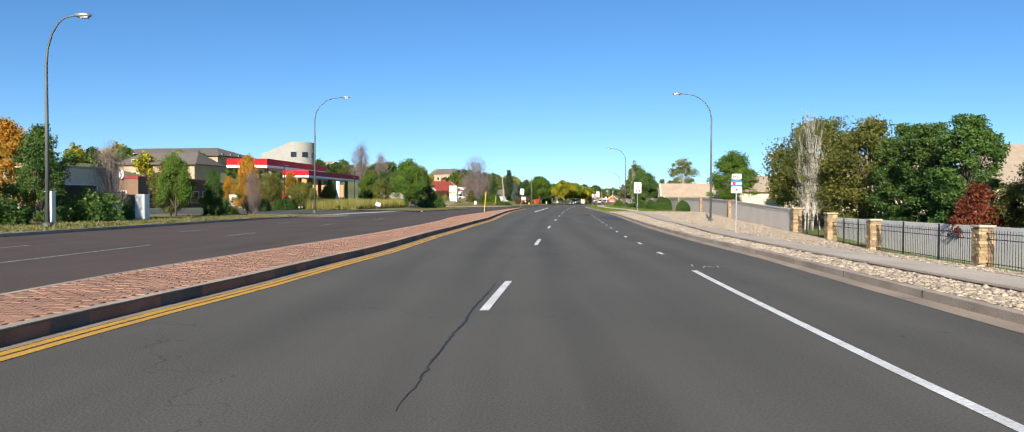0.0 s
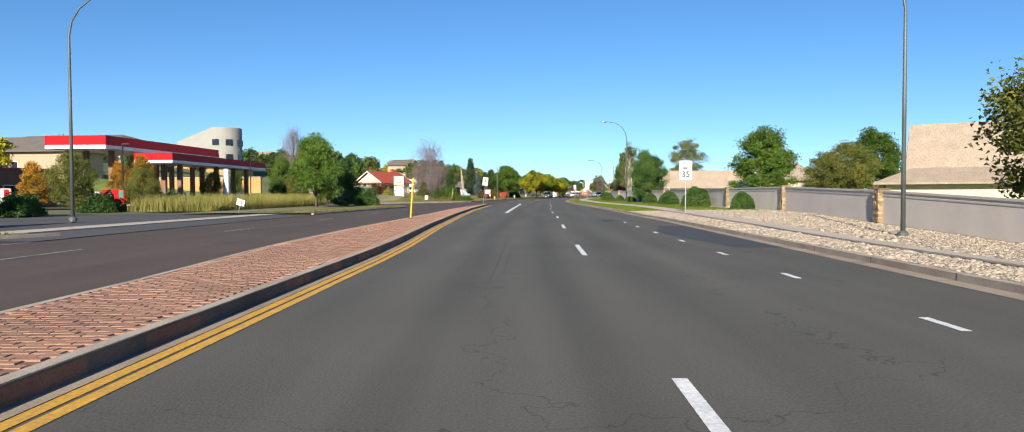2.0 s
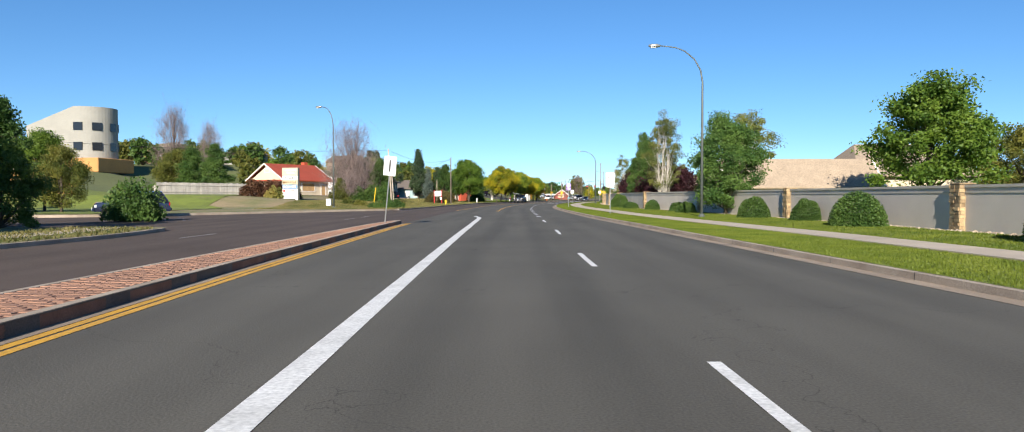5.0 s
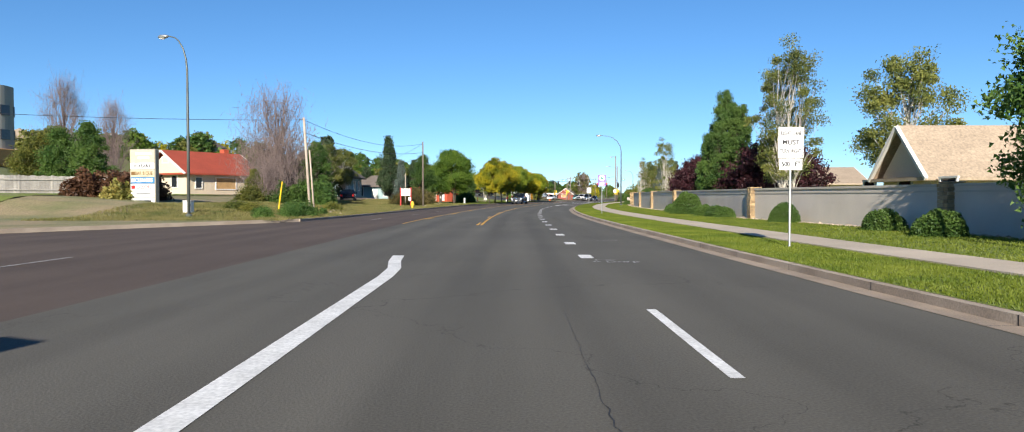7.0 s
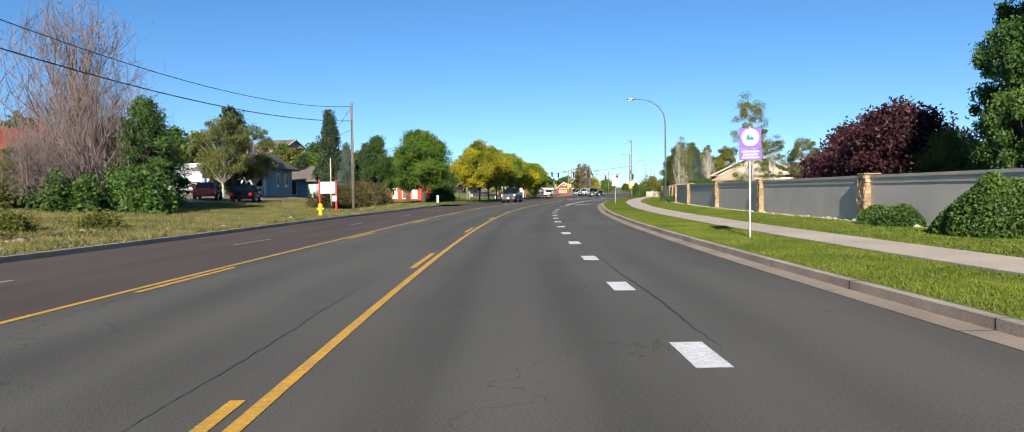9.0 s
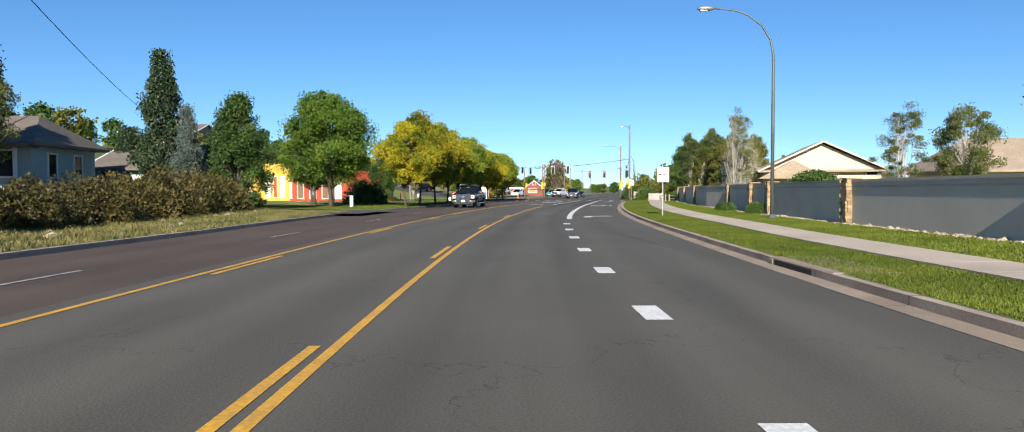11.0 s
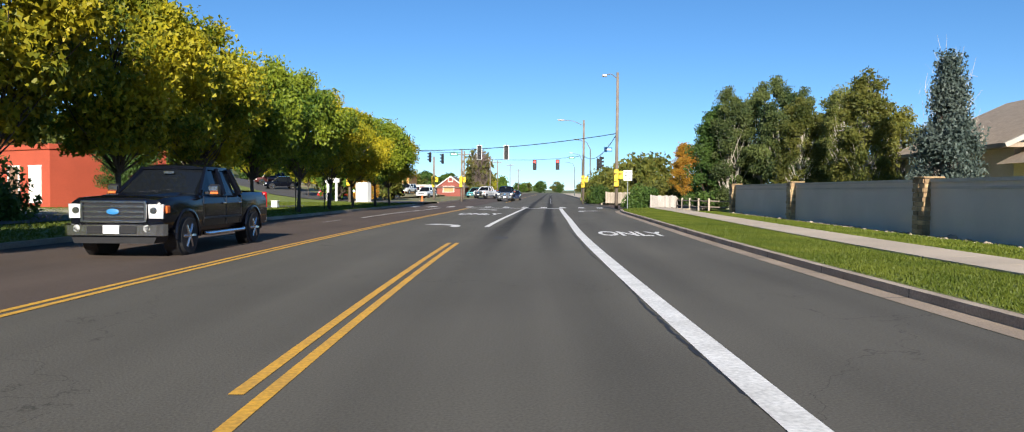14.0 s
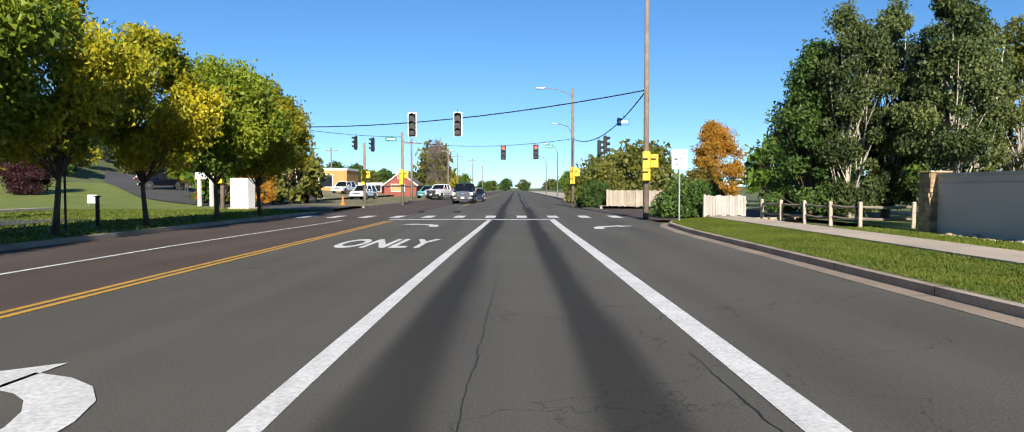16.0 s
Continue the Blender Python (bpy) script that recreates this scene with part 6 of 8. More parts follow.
for x, y, m1 in ((-32.7, 90.3, "panel_white"), (-31.4, 104.6, "red")):
    p = thing("banner_sign", spot(x, y, 0.0, 8), "bright advertising panel on short posts beside the drive", "sign")
    part("panel", box(B(), (0, 0, 1.15), (2.1, 0.08, 1.5)), M[m1], p)
    bm = B()
    tube(bm, [(-0.35, -0.05, 1.3), (-0.35, -0.09, 1.3)], 0.3, 16)
    part("emblem", bm, M["orange"] if m1 != "red" else M["panel_white"], p)
    part("stripe", box(B(), (0.75, -0.055, 1.5), (0.4, 0.03, 0.7)), M["red"] if m1 != "red" else M["sign_green"], p)
    for k in range(3):
        part("bar", box(B(), (0.1, -0.06, 0.55 + 0.12 * k), (1.4 - 0.2 * k, 0.03, 0.06)), M["sign_black"] if m1 != "red" else M["panel_white"], p)
    for k in (-0.9, 0.9):
        part("post", box(B(), (k, 0, 0.3), (0.1, 0.1, 1.0)), M["steel"], p)
for x, y in ((-33, 110), (-27, 131), (-52, 84)):
    p = thing("lot_lamp", spot(x, y, 0, 0), "dark square-headed parking lamp on a straight pole", "lamp")
    part("pole", tube(B(), [(0, 0, 0), (0, 0, 6.3)], 0.07, 8), M["black"], p)
    part("head", box(B(), (0.35, 0, 6.35), (0.7, 0.35, 0.14), 0.02), M["black"], p)

# offices with a round tower behind the station
WN = [("front", -18 + 5 * k, 4.2, 1.6, 1.5, "glass") for k in range(8)] + [("right", -8 + 5 * k, 4.2, 1.6, 1.5, "glass") for k in range(4)]
block("office_building", spot(-116, 262, land_at(-116, 262), 12), (46, 22, 5.0), "wall_tan", "tan office building under a long brown hip roof", roof="roof_grey", roof_h=3.2, hip=0.35, over=1.0, openings=WN)
p = thing("office_tower", spot(-74.5, 266, land_at(-74.5, 266) - 0.3, 14) @ Matrix.Diagonal((1.3, 1.3, 1.05, 1)), "pale round-cornered office tower with a sloping curved roof", "building")
bm = B()
ring = []
for k in range(25):
    a = radians(-90 + 7.5 * k)
    ring.append((4.2 * math.cos(a), 4.2 * math.sin(a)))
ring += [(-9, 4.2), (-9, -4.2)]
va = [bm.verts.new((x, y, -2)) for x, y in ring]
vb = [bm.verts.new((x, y, 13.4 if x > -1 else 13.4 + (x + 1) * 0.5)) for x, y in ring]
for k in range(len(ring)):
    j = (k + 1) % len(ring)
    bm.faces.new((va[k], va[j], vb[j], vb[k]))
bm.faces.new(vb)
part("wall", bm, M["wall_pale"], p)
for zz in (5.0, 9.2):
    for a in (-80, -40, 0, 40):
        part("window", box(B(), (4.22, 0, zz), (0.15, 1.5, 1.7)), M["glass"], p, at=pose(0, 0, 0, 0, 0, a))
part("plinth", box(B(), (-2.4, 0, 1.0), (14.5, 9.4, 3.0), 0.1), M["wall_orange"], p, "orange-brown lower storey")
p = thing("retaining_wall", spot(-62, 190, 0.0, 14), "long orange-brown block retaining wall", "wall")
part("face", box(B(), (0, 0, 2.4), (44, 0.5, 4.8), 0.05), M["wall_orange"], p)
part("coping", box(B(), (0, 0, 4.87), (44.2, 0.7, 0.16), 0.03), M["stone_cap"], p)
# low beige building and hill houses
block("store", spot(-62, 96, 0, 12), (16, 14, 5.2), "wall_cream", "low flat-roofed beige building behind bushes", openings=[("right", 0, 0.5, 6, 2.6, "glass")], roof="wall_tan")
HW = [("front", -6 + 3 * k, zz, 1.3, 1.4, "glass") for k in range(5) for zz in (1.2, 4.2)]
block("apartment_house", spot(-84, 186, land_at(-84, 186) - 1.6, 10), (20, 11, 4.6), "wall_tan", "tan apartment house with a long brown roof", roof="roof_grey", roof_h=3.0, hip=0.3, over=0.9, openings=HW[:5])
rh = np.random.default_rng(5)
HL = "distant hillside house with a brown roof"
for k, (x, y) in enumerate(((-150, 230), (-132, 246), (-120, 262), (-165, 205), (-150, 280), (-185, 240), (-128, 150), (-118, 128), (-140, 118), (-105, 290), (-80, 330), (-60, 345), (-30, 372), (-96, 320))):
    z = land_at(x, y) - 0.1
    block("hill_house", spot(x, y, z, float(rh.uniform(0, 60))), (11, 9, 4.4), ("wall_tan", "wall_cream", "wall_brown", "wall_pale")[k % 4], HL, "house", roof=("roof_grey", "roof_tan")[k % 3 == 1], roof_h=2.4, hip=0.5 * (k % 2), over=0.6, openings=[("front", -3 + 3 * j, 1.2, 1.3, 1.4, "glass") for j in range(3)], group="houses on the hill")
# red-roofed house at the corner
OP = [("front", 0.4, 1.0, 2.9, 1.4, "board"), ("front", -3.4, 1.1, 0.9, 1.3, "glass"), ("left", -1.6, 1.2, 1.1, 1.4, "glass"), ("left", 1.4, 1.2, 1.1, 1.4, "glass"), ("left", 0, 4.1, 1.1, 0.7, "board"), ("front", 3.8, 0.0, 1.0, 2.1, "board")]
p = block("bungalow", Matrix.Translation(W(210.0, -40.6, 1.25)) @ Matrix.Rotation(-heading(203) + radians(64), 4, "Z"), (10.0, 7.5, 2.9), "wall_cream", "cream bungalow with a red metal roof and boarded window", "house", roof="roof_red", roof_h=2.7, over=0.7, openings=OP)
part("chimney", box(B(), (3.6, 0.5, 5.3), (0.8, 0.8, 1.6), 0.03), M["wall_brickred"], p)
part("porch_roof", box(B(), (6.0, -1.0, 3.2), (3.2, 5.5, 0.2), 0.03, 0, 0, 12), M["roof_red"], p)
for k in (-1, 1):
    part("porch_post", box(B(), (7.2, -1.0 + 2.4 * k, 1.5), (0.18, 0.18, 3.3)), M["trim_white"], p)
part("porch_deck", box(B(), (6.4, -1.0, 0.2), (2.9, 5.4, 0.7)), M["wall_brown"], p)
# pale blue cottages
OP = [("front", -2.4, 1.0, 1.0, 1.6, "glass"), ("front", 0.2, 0.0, 1.0, 2.1, "trim_white"), ("front", 2.4, 1.0, 1.0, 1.6, "glass"), ("right", -1.5, 1.0, 1.0, 1.5, "glass"), ("right", 1.5, 1.0, 1.0, 1.5, "glass")]
p = block("cottage", on(236, -34.6, 1.3, -8), (7.6, 7.5, 3.1), "wall_blue", "pale blue-grey cottage with white porch columns", "house", roof="roof_grey", roof_h=1.9, hip=0.5, over=0.7, openings=OP)
for k in range(4):
    part("porch_column", tube(B(), [(-3.4 + 2.27 * k, -4.6, -0.5), (-3.4 + 2.27 * k, -4.6, 2.7)], 0.12, 8), M["trim_white"], p)
part("porch_roof", box(B(), (0, -4.3, 2.85), (8.2, 2.0, 0.2), 0.03), M["roof_grey"], p)
block("cottage", on(250, -50, 0.5, 12), (9, 7, 3.0), "wall_pale", "pale cottage with a light ribbed roof", "house", roof="panel_white", roof_h=2.4, over=0.5, openings=OP)
p = block("cottage", on(246, -30, 0.4, 6), (7, 7, 2.8), "wall_blue", "blue-grey cottage with a grey roof behind trees", "house", roof="roof_grey", roof_h=1.8, over=0.6, openings=OP)
# yellow and red workshop
OR = [("front", -5.2 + 2.6 * k, 0.0, 1.3, 2.3, "wall_brown" if k % 2 else "panel_white") for k in range(5)]
block("workshop", spot(8.6, 297.3, 0.45, 46), (13.7, 8, 3.4), "wall_brickred", "long red painted workshop beside the lawn", openings=OR, roof="wall_brickred")
block("workshop", spot(-0.3, 303.3, 0.35, 20), (8.6, 8, 4.7), "wall_yellow", "two-storey yellow painted workshop", openings=[("front", 0.9 + 1.1 * k, 0.2, 0.6, 3.0, "wall_brickred" if k % 2 else "panel_white") for k in range(3)] + [("front", -2.4, 0.3, 0.9, 1.1, "trim_white"), ("left", -2, 1.0, 1.6, 1.2, "wall_brown")], roof="wall_yellow")
# right-hand houses
OP = [("left", -4 + 4 * k, 0.9, 1.4, 1.4, "glass") for k in range(3)]
p = block("garden_house", on(103.5, 42.3, -0.6, 32), (18.2, 14.2, 2.9), "wall_cream", "house under a tall tan shingle roof behind the wall", "house", roof="roof_tan", roof_h=2.7, hip=0.55, over=0.9, openings=OP)
p2 = part("upper_roof", prism(B(), [(-4.8, 3.4), (4.8, 3.4), (1.2, 8.2), (-1.2, 8.2)], -9.0, 8.0), M["roof_tan"], p, at=pose(0, 0, 0, 0, 0, 90))
part("gable_wall", prism(B(), [(-3.9, 3.8), (3.9, 3.8), (1.0, 7.6), (-1.0, 7.6)], 8.0, 8.1), M["fence_dark"], p2, "dark recessed gable wall")
part("gable_window", prism(B(), [(-2.0, 4.3), (2.0, 4.3), (0.5, 6.8), (-0.5, 6.8)], 8.1, 8.15), M["glass"], p2)
for yy, zz in ((-5.0, 4.9), (-5.6, 6.9)):
    part("skylight", box(B(), (3.62 - (zz - 4.9) * 0.78, yy, zz), (0.12, 0.9, 1.0), 0, 0, 0, -38), M["glass"], p2)
part("ridge_cap", box(B(), (0, -0.5, 8.23), (0.5, 17.0, 0.1), 0.02), M["roof_tan"], p2)
block("garden_house", on(100, 60, -0.8, 0), (16, 15, 4.6), "wall_cream", "house under a broad tan shingle roof behind trees", "house", roof="roof_tan", roof_h=5.0, hip=0.5, over=0.8, openings=OP)
block("garden_house", on(161.8, 27.9, 0, 0), (14.2, 4.8, 2.4), "wall_cream", "house under a wide tan shingle roof behind the wall", "house", roof="roof_tan", roof_h=2.75, over=0.55, openings=OP)
block("garden_house", on(168, 40, 0, 0), (11, 12, 3.6), "wall_cream", "taller house under a tan roof behind the wall", "house", roof="roof_tan", roof_h=3.4, hip=0.4, over=0.7, openings=OP)
block("garden_house", on(226, 34, 0, 0), (13, 12, 3.0), "wall_cream", "house under a tan tiled roof behind the wall", "house", roof="roof_tan", roof_h=2.2, hip=0.0, over=0.8, openings=OP)
OC = [("front", -3.6, 3.0, 1.0, 0.55, "glass"), ("front", 4.6, 2.9, 1.1, 0.7, "glass"), ("left", 0, 1, 1.4, 1.4, "glass")]
p = block("garden_house", on(275.5, 25.6, 0, 4), (11.0, 11, 3.5), "wall_cream", "cream house with a wide gable and tan roof", "house", roof="roof_tan", roof_h=2.9, ridge="y", over=0.7, openings=OC, trim="stucco_cap")
part("porch_roof", prism(B(), [(-6.2, 2.6), (0.2, 2.6), (-3.0, 4.4)], -8.0, -5.5), M["roof_tan"], p)
block("garden_house", on(256, 36, 0, 0), (11, 10, 3.0), "wall_cream", "house under a tan tiled roof behind trees", "house", roof="roof_tan", roof_h=2.6, hip=0.5, over=0.8, openings=OP)
block("garden_house", on(299, 33, 0, -10), (12, 11, 3.0), "wall_cream", "house under a grey tiled roof behind trees", "house", roof="roof_grey", roof_h=3.0, hip=0.4, over=0.8, openings=OP)
# beyond the crossing
p = block("barn_house", on(393, -19.4, 0.1, 0), (5.4, 8, 2.0), "barn_red", "small red gabled house with white trim", "house", roof="roof_grey", roof_h=2.2, ridge="y", over=0.3, openings=[("front", -0.4, 0.9, 2.2, 1.2, "board"), ("front", 0, 3.0, 0.8, 0.8, "glass")])
block("shed_row", on(395, -27, 0.1, 0), (8, 7, 2.1), "barn_red", "low red shop with a flat roof", roof="trim_white", openings=[("front", -3 + 3 * k, 0.8, 1.8, 1.2, "glass") for k in range(3)])
block("shed_row", on(378, -33, 1.2, 0), (16, 8, 3.0), "wall_orange", "low yellow-brown shop with a flat roof", roof="trim_white", openings=[("front", -5 + 3.3 * k, 0.5, 2.0, 1.8, "glass") for k in range(4)])


# ---- vehicles ----
def wheel(parent, x, y, r, w=0.22):
    k = 1 if x > 0 else -1
    t = part("wheel", tube(B(), [(-w / 2 * k, 0, 0), (-w * 0.42 * k, 0, 0), (w * 0.42 * k, 0, 0), (w / 2 * k, 0, 0)], [r * 0.9, r, r, r * 0.9], 18), M["tyre"], parent, at=pose(x, y, r))
    bm = tube(B(), [(w * 0.46 * k, 0, 0), (w * 0.55 * k, 0, 0)], [r * 0.62, r * 0.55], 14)
    for a in range(5):
        box(bm, (w * 0.56 * k, 0, 0), (0.02, r * 0.16, r * 1.1), 0, 0, 36 * a)
    part("rim", bm, M["chrome"], t)


def loft(sections):
    """A closed body through sections across x: y, then half outline as (x, z) pairs."""
    bm = B()
    rings = []
    for y, half in sections:
        full = [(x, z) for x, z in half] + [(-x, z) for x, z in half[::-1]]
        rings.append([bm.verts.new((x, y, z)) for x, z in full])
    n = len(rings[0])
    for a, b in zip(rings, rings[1:]):
        for k in range(n):
            bm.faces.new((a[k], a[(k + 1) % n], b[(k + 1) % n], b[k]))
    bm.faces.new(rings[0][::-1])
    bm.faces.new(rings[-1])
    bmesh.ops.recalc_face_normals(bm, faces=bm.faces)
    return bm


def car(kind, m, paint, label, category="car"):
    """Front towards local -y."""
    p = thing(kind, m, label, category)
    if kind == "suv":
        L, hw, r, belt, roof, low = 4.7, 0.92, 0.37, 1.05, 1.75, 0.36
        prof = [(-2.35, 0.85), (-2.25, 0.98), (-1.15, 1.06), (2.2, 1.08), (2.35, 1.0)]
        cab = [(-1.2, 1.04), (-0.45, 1.68), (1.8, 1.72), (2.22, 1.06)]
        ax = (-1.45, 1.4)
    else:
        L, hw, r, belt, roof, low = 4.6, 0.88, 0.33, 0.9, 1.42, 0.28
        prof = [(-2.3, 0.68), (-2.2, 0.78), (-0.95, 0.9), (1.5, 0.94), (2.2, 0.92), (2.3, 0.8)]
        cab = [(-0.98, 0.88), (-0.15, 1.38), (0.95, 1.4), (1.75, 0.92)]
        ax = (-1.4, 1.35)
    secs = []
    for y, top in prof:
        edge = 1.0 if abs(y) < L / 2 - 0.15 else 0.9
        secs.append((y, [(hw * edge * 0.94, low), (hw * edge, low + 0.18), (hw * edge, top - 0.28), (hw * edge * 0.96, top - 0.06), (hw * edge * 0.86, top), (0.0, top + 0.025)]))
    part("body", loft(secs), M[paint], p, shade=False)
    (y0, z0), (y1, z1), (y2, z2), (y3, z3) = cab
    cs = [(y0, [(hw * 0.9, z0 - 0.1), (hw * 0.88, z0), (0, z0 + 0.01)]), (y1, [(hw * 0.92, z0 - 0.1), (hw * 0.74, z1), (0, z1 + 0.04)]), (y2, [(hw * 0.92, z0 - 0.1), (hw * 0.73, z2), (0, z2 + 0.04)]), (y3, [(hw * 0.9, z0 - 0.1), (hw * 0.86, z3), (0, z3 + 0.01)])]
    part("cabin_glass", loft(cs), M["car_glass"], p, "dark glazed cabin")
    part("roof", loft([(y1 - 0.02, [(hw * 0.75, z1 - 0.03), (hw * 0.74, z1 + 0.03), (0, z1 + 0.065)]), (y2 + 0.02, [(hw * 0.75, z2 - 0.03), (hw * 0.73, z2 + 0.03), (0, z2 + 0.065)])]), M[paint], p)
    for k in (-1, 1):
        ym = (y1 + y2) / 2
        bm = B()
        for a, b in (((y0, z0), (y1, z1)), ((ym, z0 - 0.05), (ym, z1)), ((y3, z3), (y2, z2))):
            tube(bm, [(k * hw * 0.90, a[0], a[1]), (k * hw * 0.75, b[0], b[1])], 0.045, 5)
        part("pillars", bm, M[paint], p)
        part("mirror", box(B(), (k * (hw + 0.1), y0 + 0.45, z0 + 0.12), (0.2, 0.12, 0.18), 0.03), M[paint], p)
        part("headlight", box(B(), (k * hw * 0.72, -L / 2 + 0.1, prof[0][1] - 0.12), (hw * 0.40, 0.16, 0.2), 0.03), M["lamp_clear"], p)
        part("tail_light", box(B(), (k * hw * 0.78, L / 2 - 0.03, prof[-1][1] - 0.12), (hw * 0.28, 0.08, 0.26), 0.03), M["lamp_red"], p)
        for y in ax:
            arch = tube(B(), [(k * (hw - 0.02), y, r), (k * (hw + 0.012), y, r)], r * 1.22, 18)
            part("wheel_arch", arch, M["black"], p)
            wheel(p, k * (hw - 0.06), y, r)
    tall = 0.26
    grille = part("grille", box(B(), (0, -L / 2 - 0.01, prof[0][1] - 0.08 - tall / 2), (hw * 1.0, 0.08, tall), 0.02), M["black"], p)
    for k in range(2):
        part("bar", box(B(), (0, -L / 2 - 0.06, prof[0][1] - 0.14 - 0.105 * k), (hw * 0.98, 0.03, 0.05), 0.008), M["chrome"], grille)
    part("bumper", box(B(), (0, -L / 2 - 0.04, low + 0.16), (hw * 1.9, 0.16, 0.26), 0.05), M[paint], p)
    part("bumper", box(B(), (0, L / 2 + 0.03, low + 0.16), (hw * 1.9, 0.14, 0.24), 0.05), M[paint], p)
    part("number_plate", box(B(), (0, -L / 2 - 0.13, low + 0.2), (0.32, 0.02, 0.16)), M["sign_white"], p)
    for k in (-1, 1):
        part("sill", box(B(), (k * (hw + 0.02), -0.05, low + 0.02), (0.1, 2.4, 0.07), 0.02), M["black"], p)
        for yy in (-0.3, 0.55):
            part("door_handle", box(B(), (k * (hw + 0.015), yy, belt - 0.22), (0.03, 0.16, 0.035), 0.008), M["chrome"], p)
    part("windscreen_wiper", tube(B(), [(-0.4, y0 - 0.03, z0 + 0.02), (0.3, y0 - 0.0, z0 + 0.04)], 0.012, 4), M["black"], p)
    return p


def sharp(ob, degrees=32):
    """Smooth shading that keeps the crisp edges."""
    me = ob.data
    me.polygons.foreach_set("use_smooth", [True] * len(me.polygons))
    me.set_sharp_from_angle(angle=radians(degrees))
    return ob


def pickup(m, paint, label, category="truck"):
    """A crew-cab pickup, its front towards local -y, its tyres on z 0."""
    p = thing("pickup_truck", m, label, category)
    half = ((0.90, 0.46), (0.965, 0.56), (0.985, 0.80), (0.985, 1.00), (0.955, 1.13), (0.87, 1.20), (0.45, 1.235), (0.0, 1.245))

    def section(y, wide, rise, low=0.0):
        return (y, [(x * wide, z + low * (z < 0.6) + rise * (z > 0.9)) for x, z in half])

    front = loft([section(-2.93, 0.88, -0.14, 0.16), section(-2.88, 0.95, -0.04, 0.12), section(-2.72, 0.985, 0.0, 0.08), section(-2.3, 1.01, 0.02), section(-1.6, 1.01, 0.04), section(-1.2, 1.0, 0.06)])
    sharp(part("front_body", front, M[paint], p, "hood and front wings"))
    part("cab_body", loft([section(-1.195, 0.99, 0.06), section(-0.2, 0.995, 0.06), section(1.05, 0.99, 0.06)]), M[paint], p, shade=False)
    bed = loft([section(1.10, 0.99, 0.11), section(1.3, 1.0, 0.11), section(1.75, 1.015, 0.11), section(2.4, 1.0, 0.11), section(2.86, 0.985, 0.11)])
    sharp(part("cargo_bed", bed, M[paint], p))
    part("bed_cover", box(B(), (0, 1.98, 1.362), (1.62, 1.66, 0.012)), M["black"], p, "black liner of the open bed")
    part("hood_scoop", loft([(-2.6, [(0.5, 1.21), (0.45, 1.255), (0, 1.262)]), (-1.35, [(0.62, 1.26), (0.56, 1.315), (0, 1.325)])]), M[paint], p, "raised centre of the hood")
    # cabin: glass set inside a painted frame
    glass = [(-1.22, [(0.86, 1.22), (0.80, 1.30), (0.0, 1.31)]), (-0.42, [(0.90, 1.22), (0.69, 1.86), (0.0, 1.90)]), (0.78, [(0.90, 1.22), (0.69, 1.87), (0.0, 1.91)]), (1.06, [(0.88, 1.22), (0.72, 1.40), (0.0, 1.42)])]
    part("cabin_glass", loft(glass), M["car_glass"], p, "dark tinted cabin glass")
    roof = loft([(-0.52, [(0.70, 1.84), (0.69, 1.88), (0.45, 1.915), (0, 1.925)]), (-0.30, [(0.735, 1.83), (0.72, 1.90), (0.5, 1.95), (0, 1.965)]), (0.70, [(0.735, 1.83), (0.72, 1.90), (0.5, 1.95), (0, 1.965)]), (0.86, [(0.71, 1.80), (0.70, 1.87), (0.45, 1.91), (0, 1.92)])])
    sharp(part("roof", roof, M[paint], p))
    for k in (-1, 1):
        for a, b, r, nm in (((-1.2, 1.27), (-0.45, 1.87), 0.05, "front_pillar"), ((0.10, 1.26), (0.12, 1.87), 0.055, "door_pillar"), ((1.03, 1.27), (0.80, 1.86), 0.085, "rear_pillar")):
            part(nm, tube(B(), [(k * 0.925, a[0], a[1]), (k * 0.725, b[0], b[1])], r, 6), M[paint], p)
        # door shut lines, handles, mirror, step
        for y in (-1.12, 0.10, 1.02):
            part("door_gap", box(B(), (k * 0.9825, y, 0.90), (0.008, 0.014, 0.66)), M["tar"], p)
        part("body_moulding", box(B(), (k * 0.988, -0.05, 0.74), (0.02, 2.1, 0.05), 0.008), M["black"], p)
        for y in (-0.05, 0.88):
            part("door_handle", box(B(), (k * 1.0, y, 1.06), (0.035, 0.17, 0.04), 0.01), M["chrome"], p)
        mirror = part("mirror", box(B(), (k * 1.14, -0.92, 1.36), (0.24, 0.15, 0.27), 0.04), M["black"], p)
        part("mirror_cap", box(B(), (k * 1.14, -1.0, 1.40), (0.22, 0.03, 0.12), 0.012), M["chrome"], mirror)
        part("turn_lamp", box(B(), (k * 1.16, -1.0, 1.30), (0.18, 0.03, 0.05), 0.01), M["orange"], mirror)
        part("mirror_arm", box(B(), (k * 1.0, -0.92, 1.30), (0.2, 0.06, 0.06), 0.01), M["black"], mirror)
        part("side_step", tube(B(), [(k * 1.02, -1.2, 0.42), (k * 1.05, -1.1, 0.40), (k * 1.05, 0.95, 0.40), (k * 1.02, 1.05, 0.42)], 0.045, 8), M["chrome"], p)
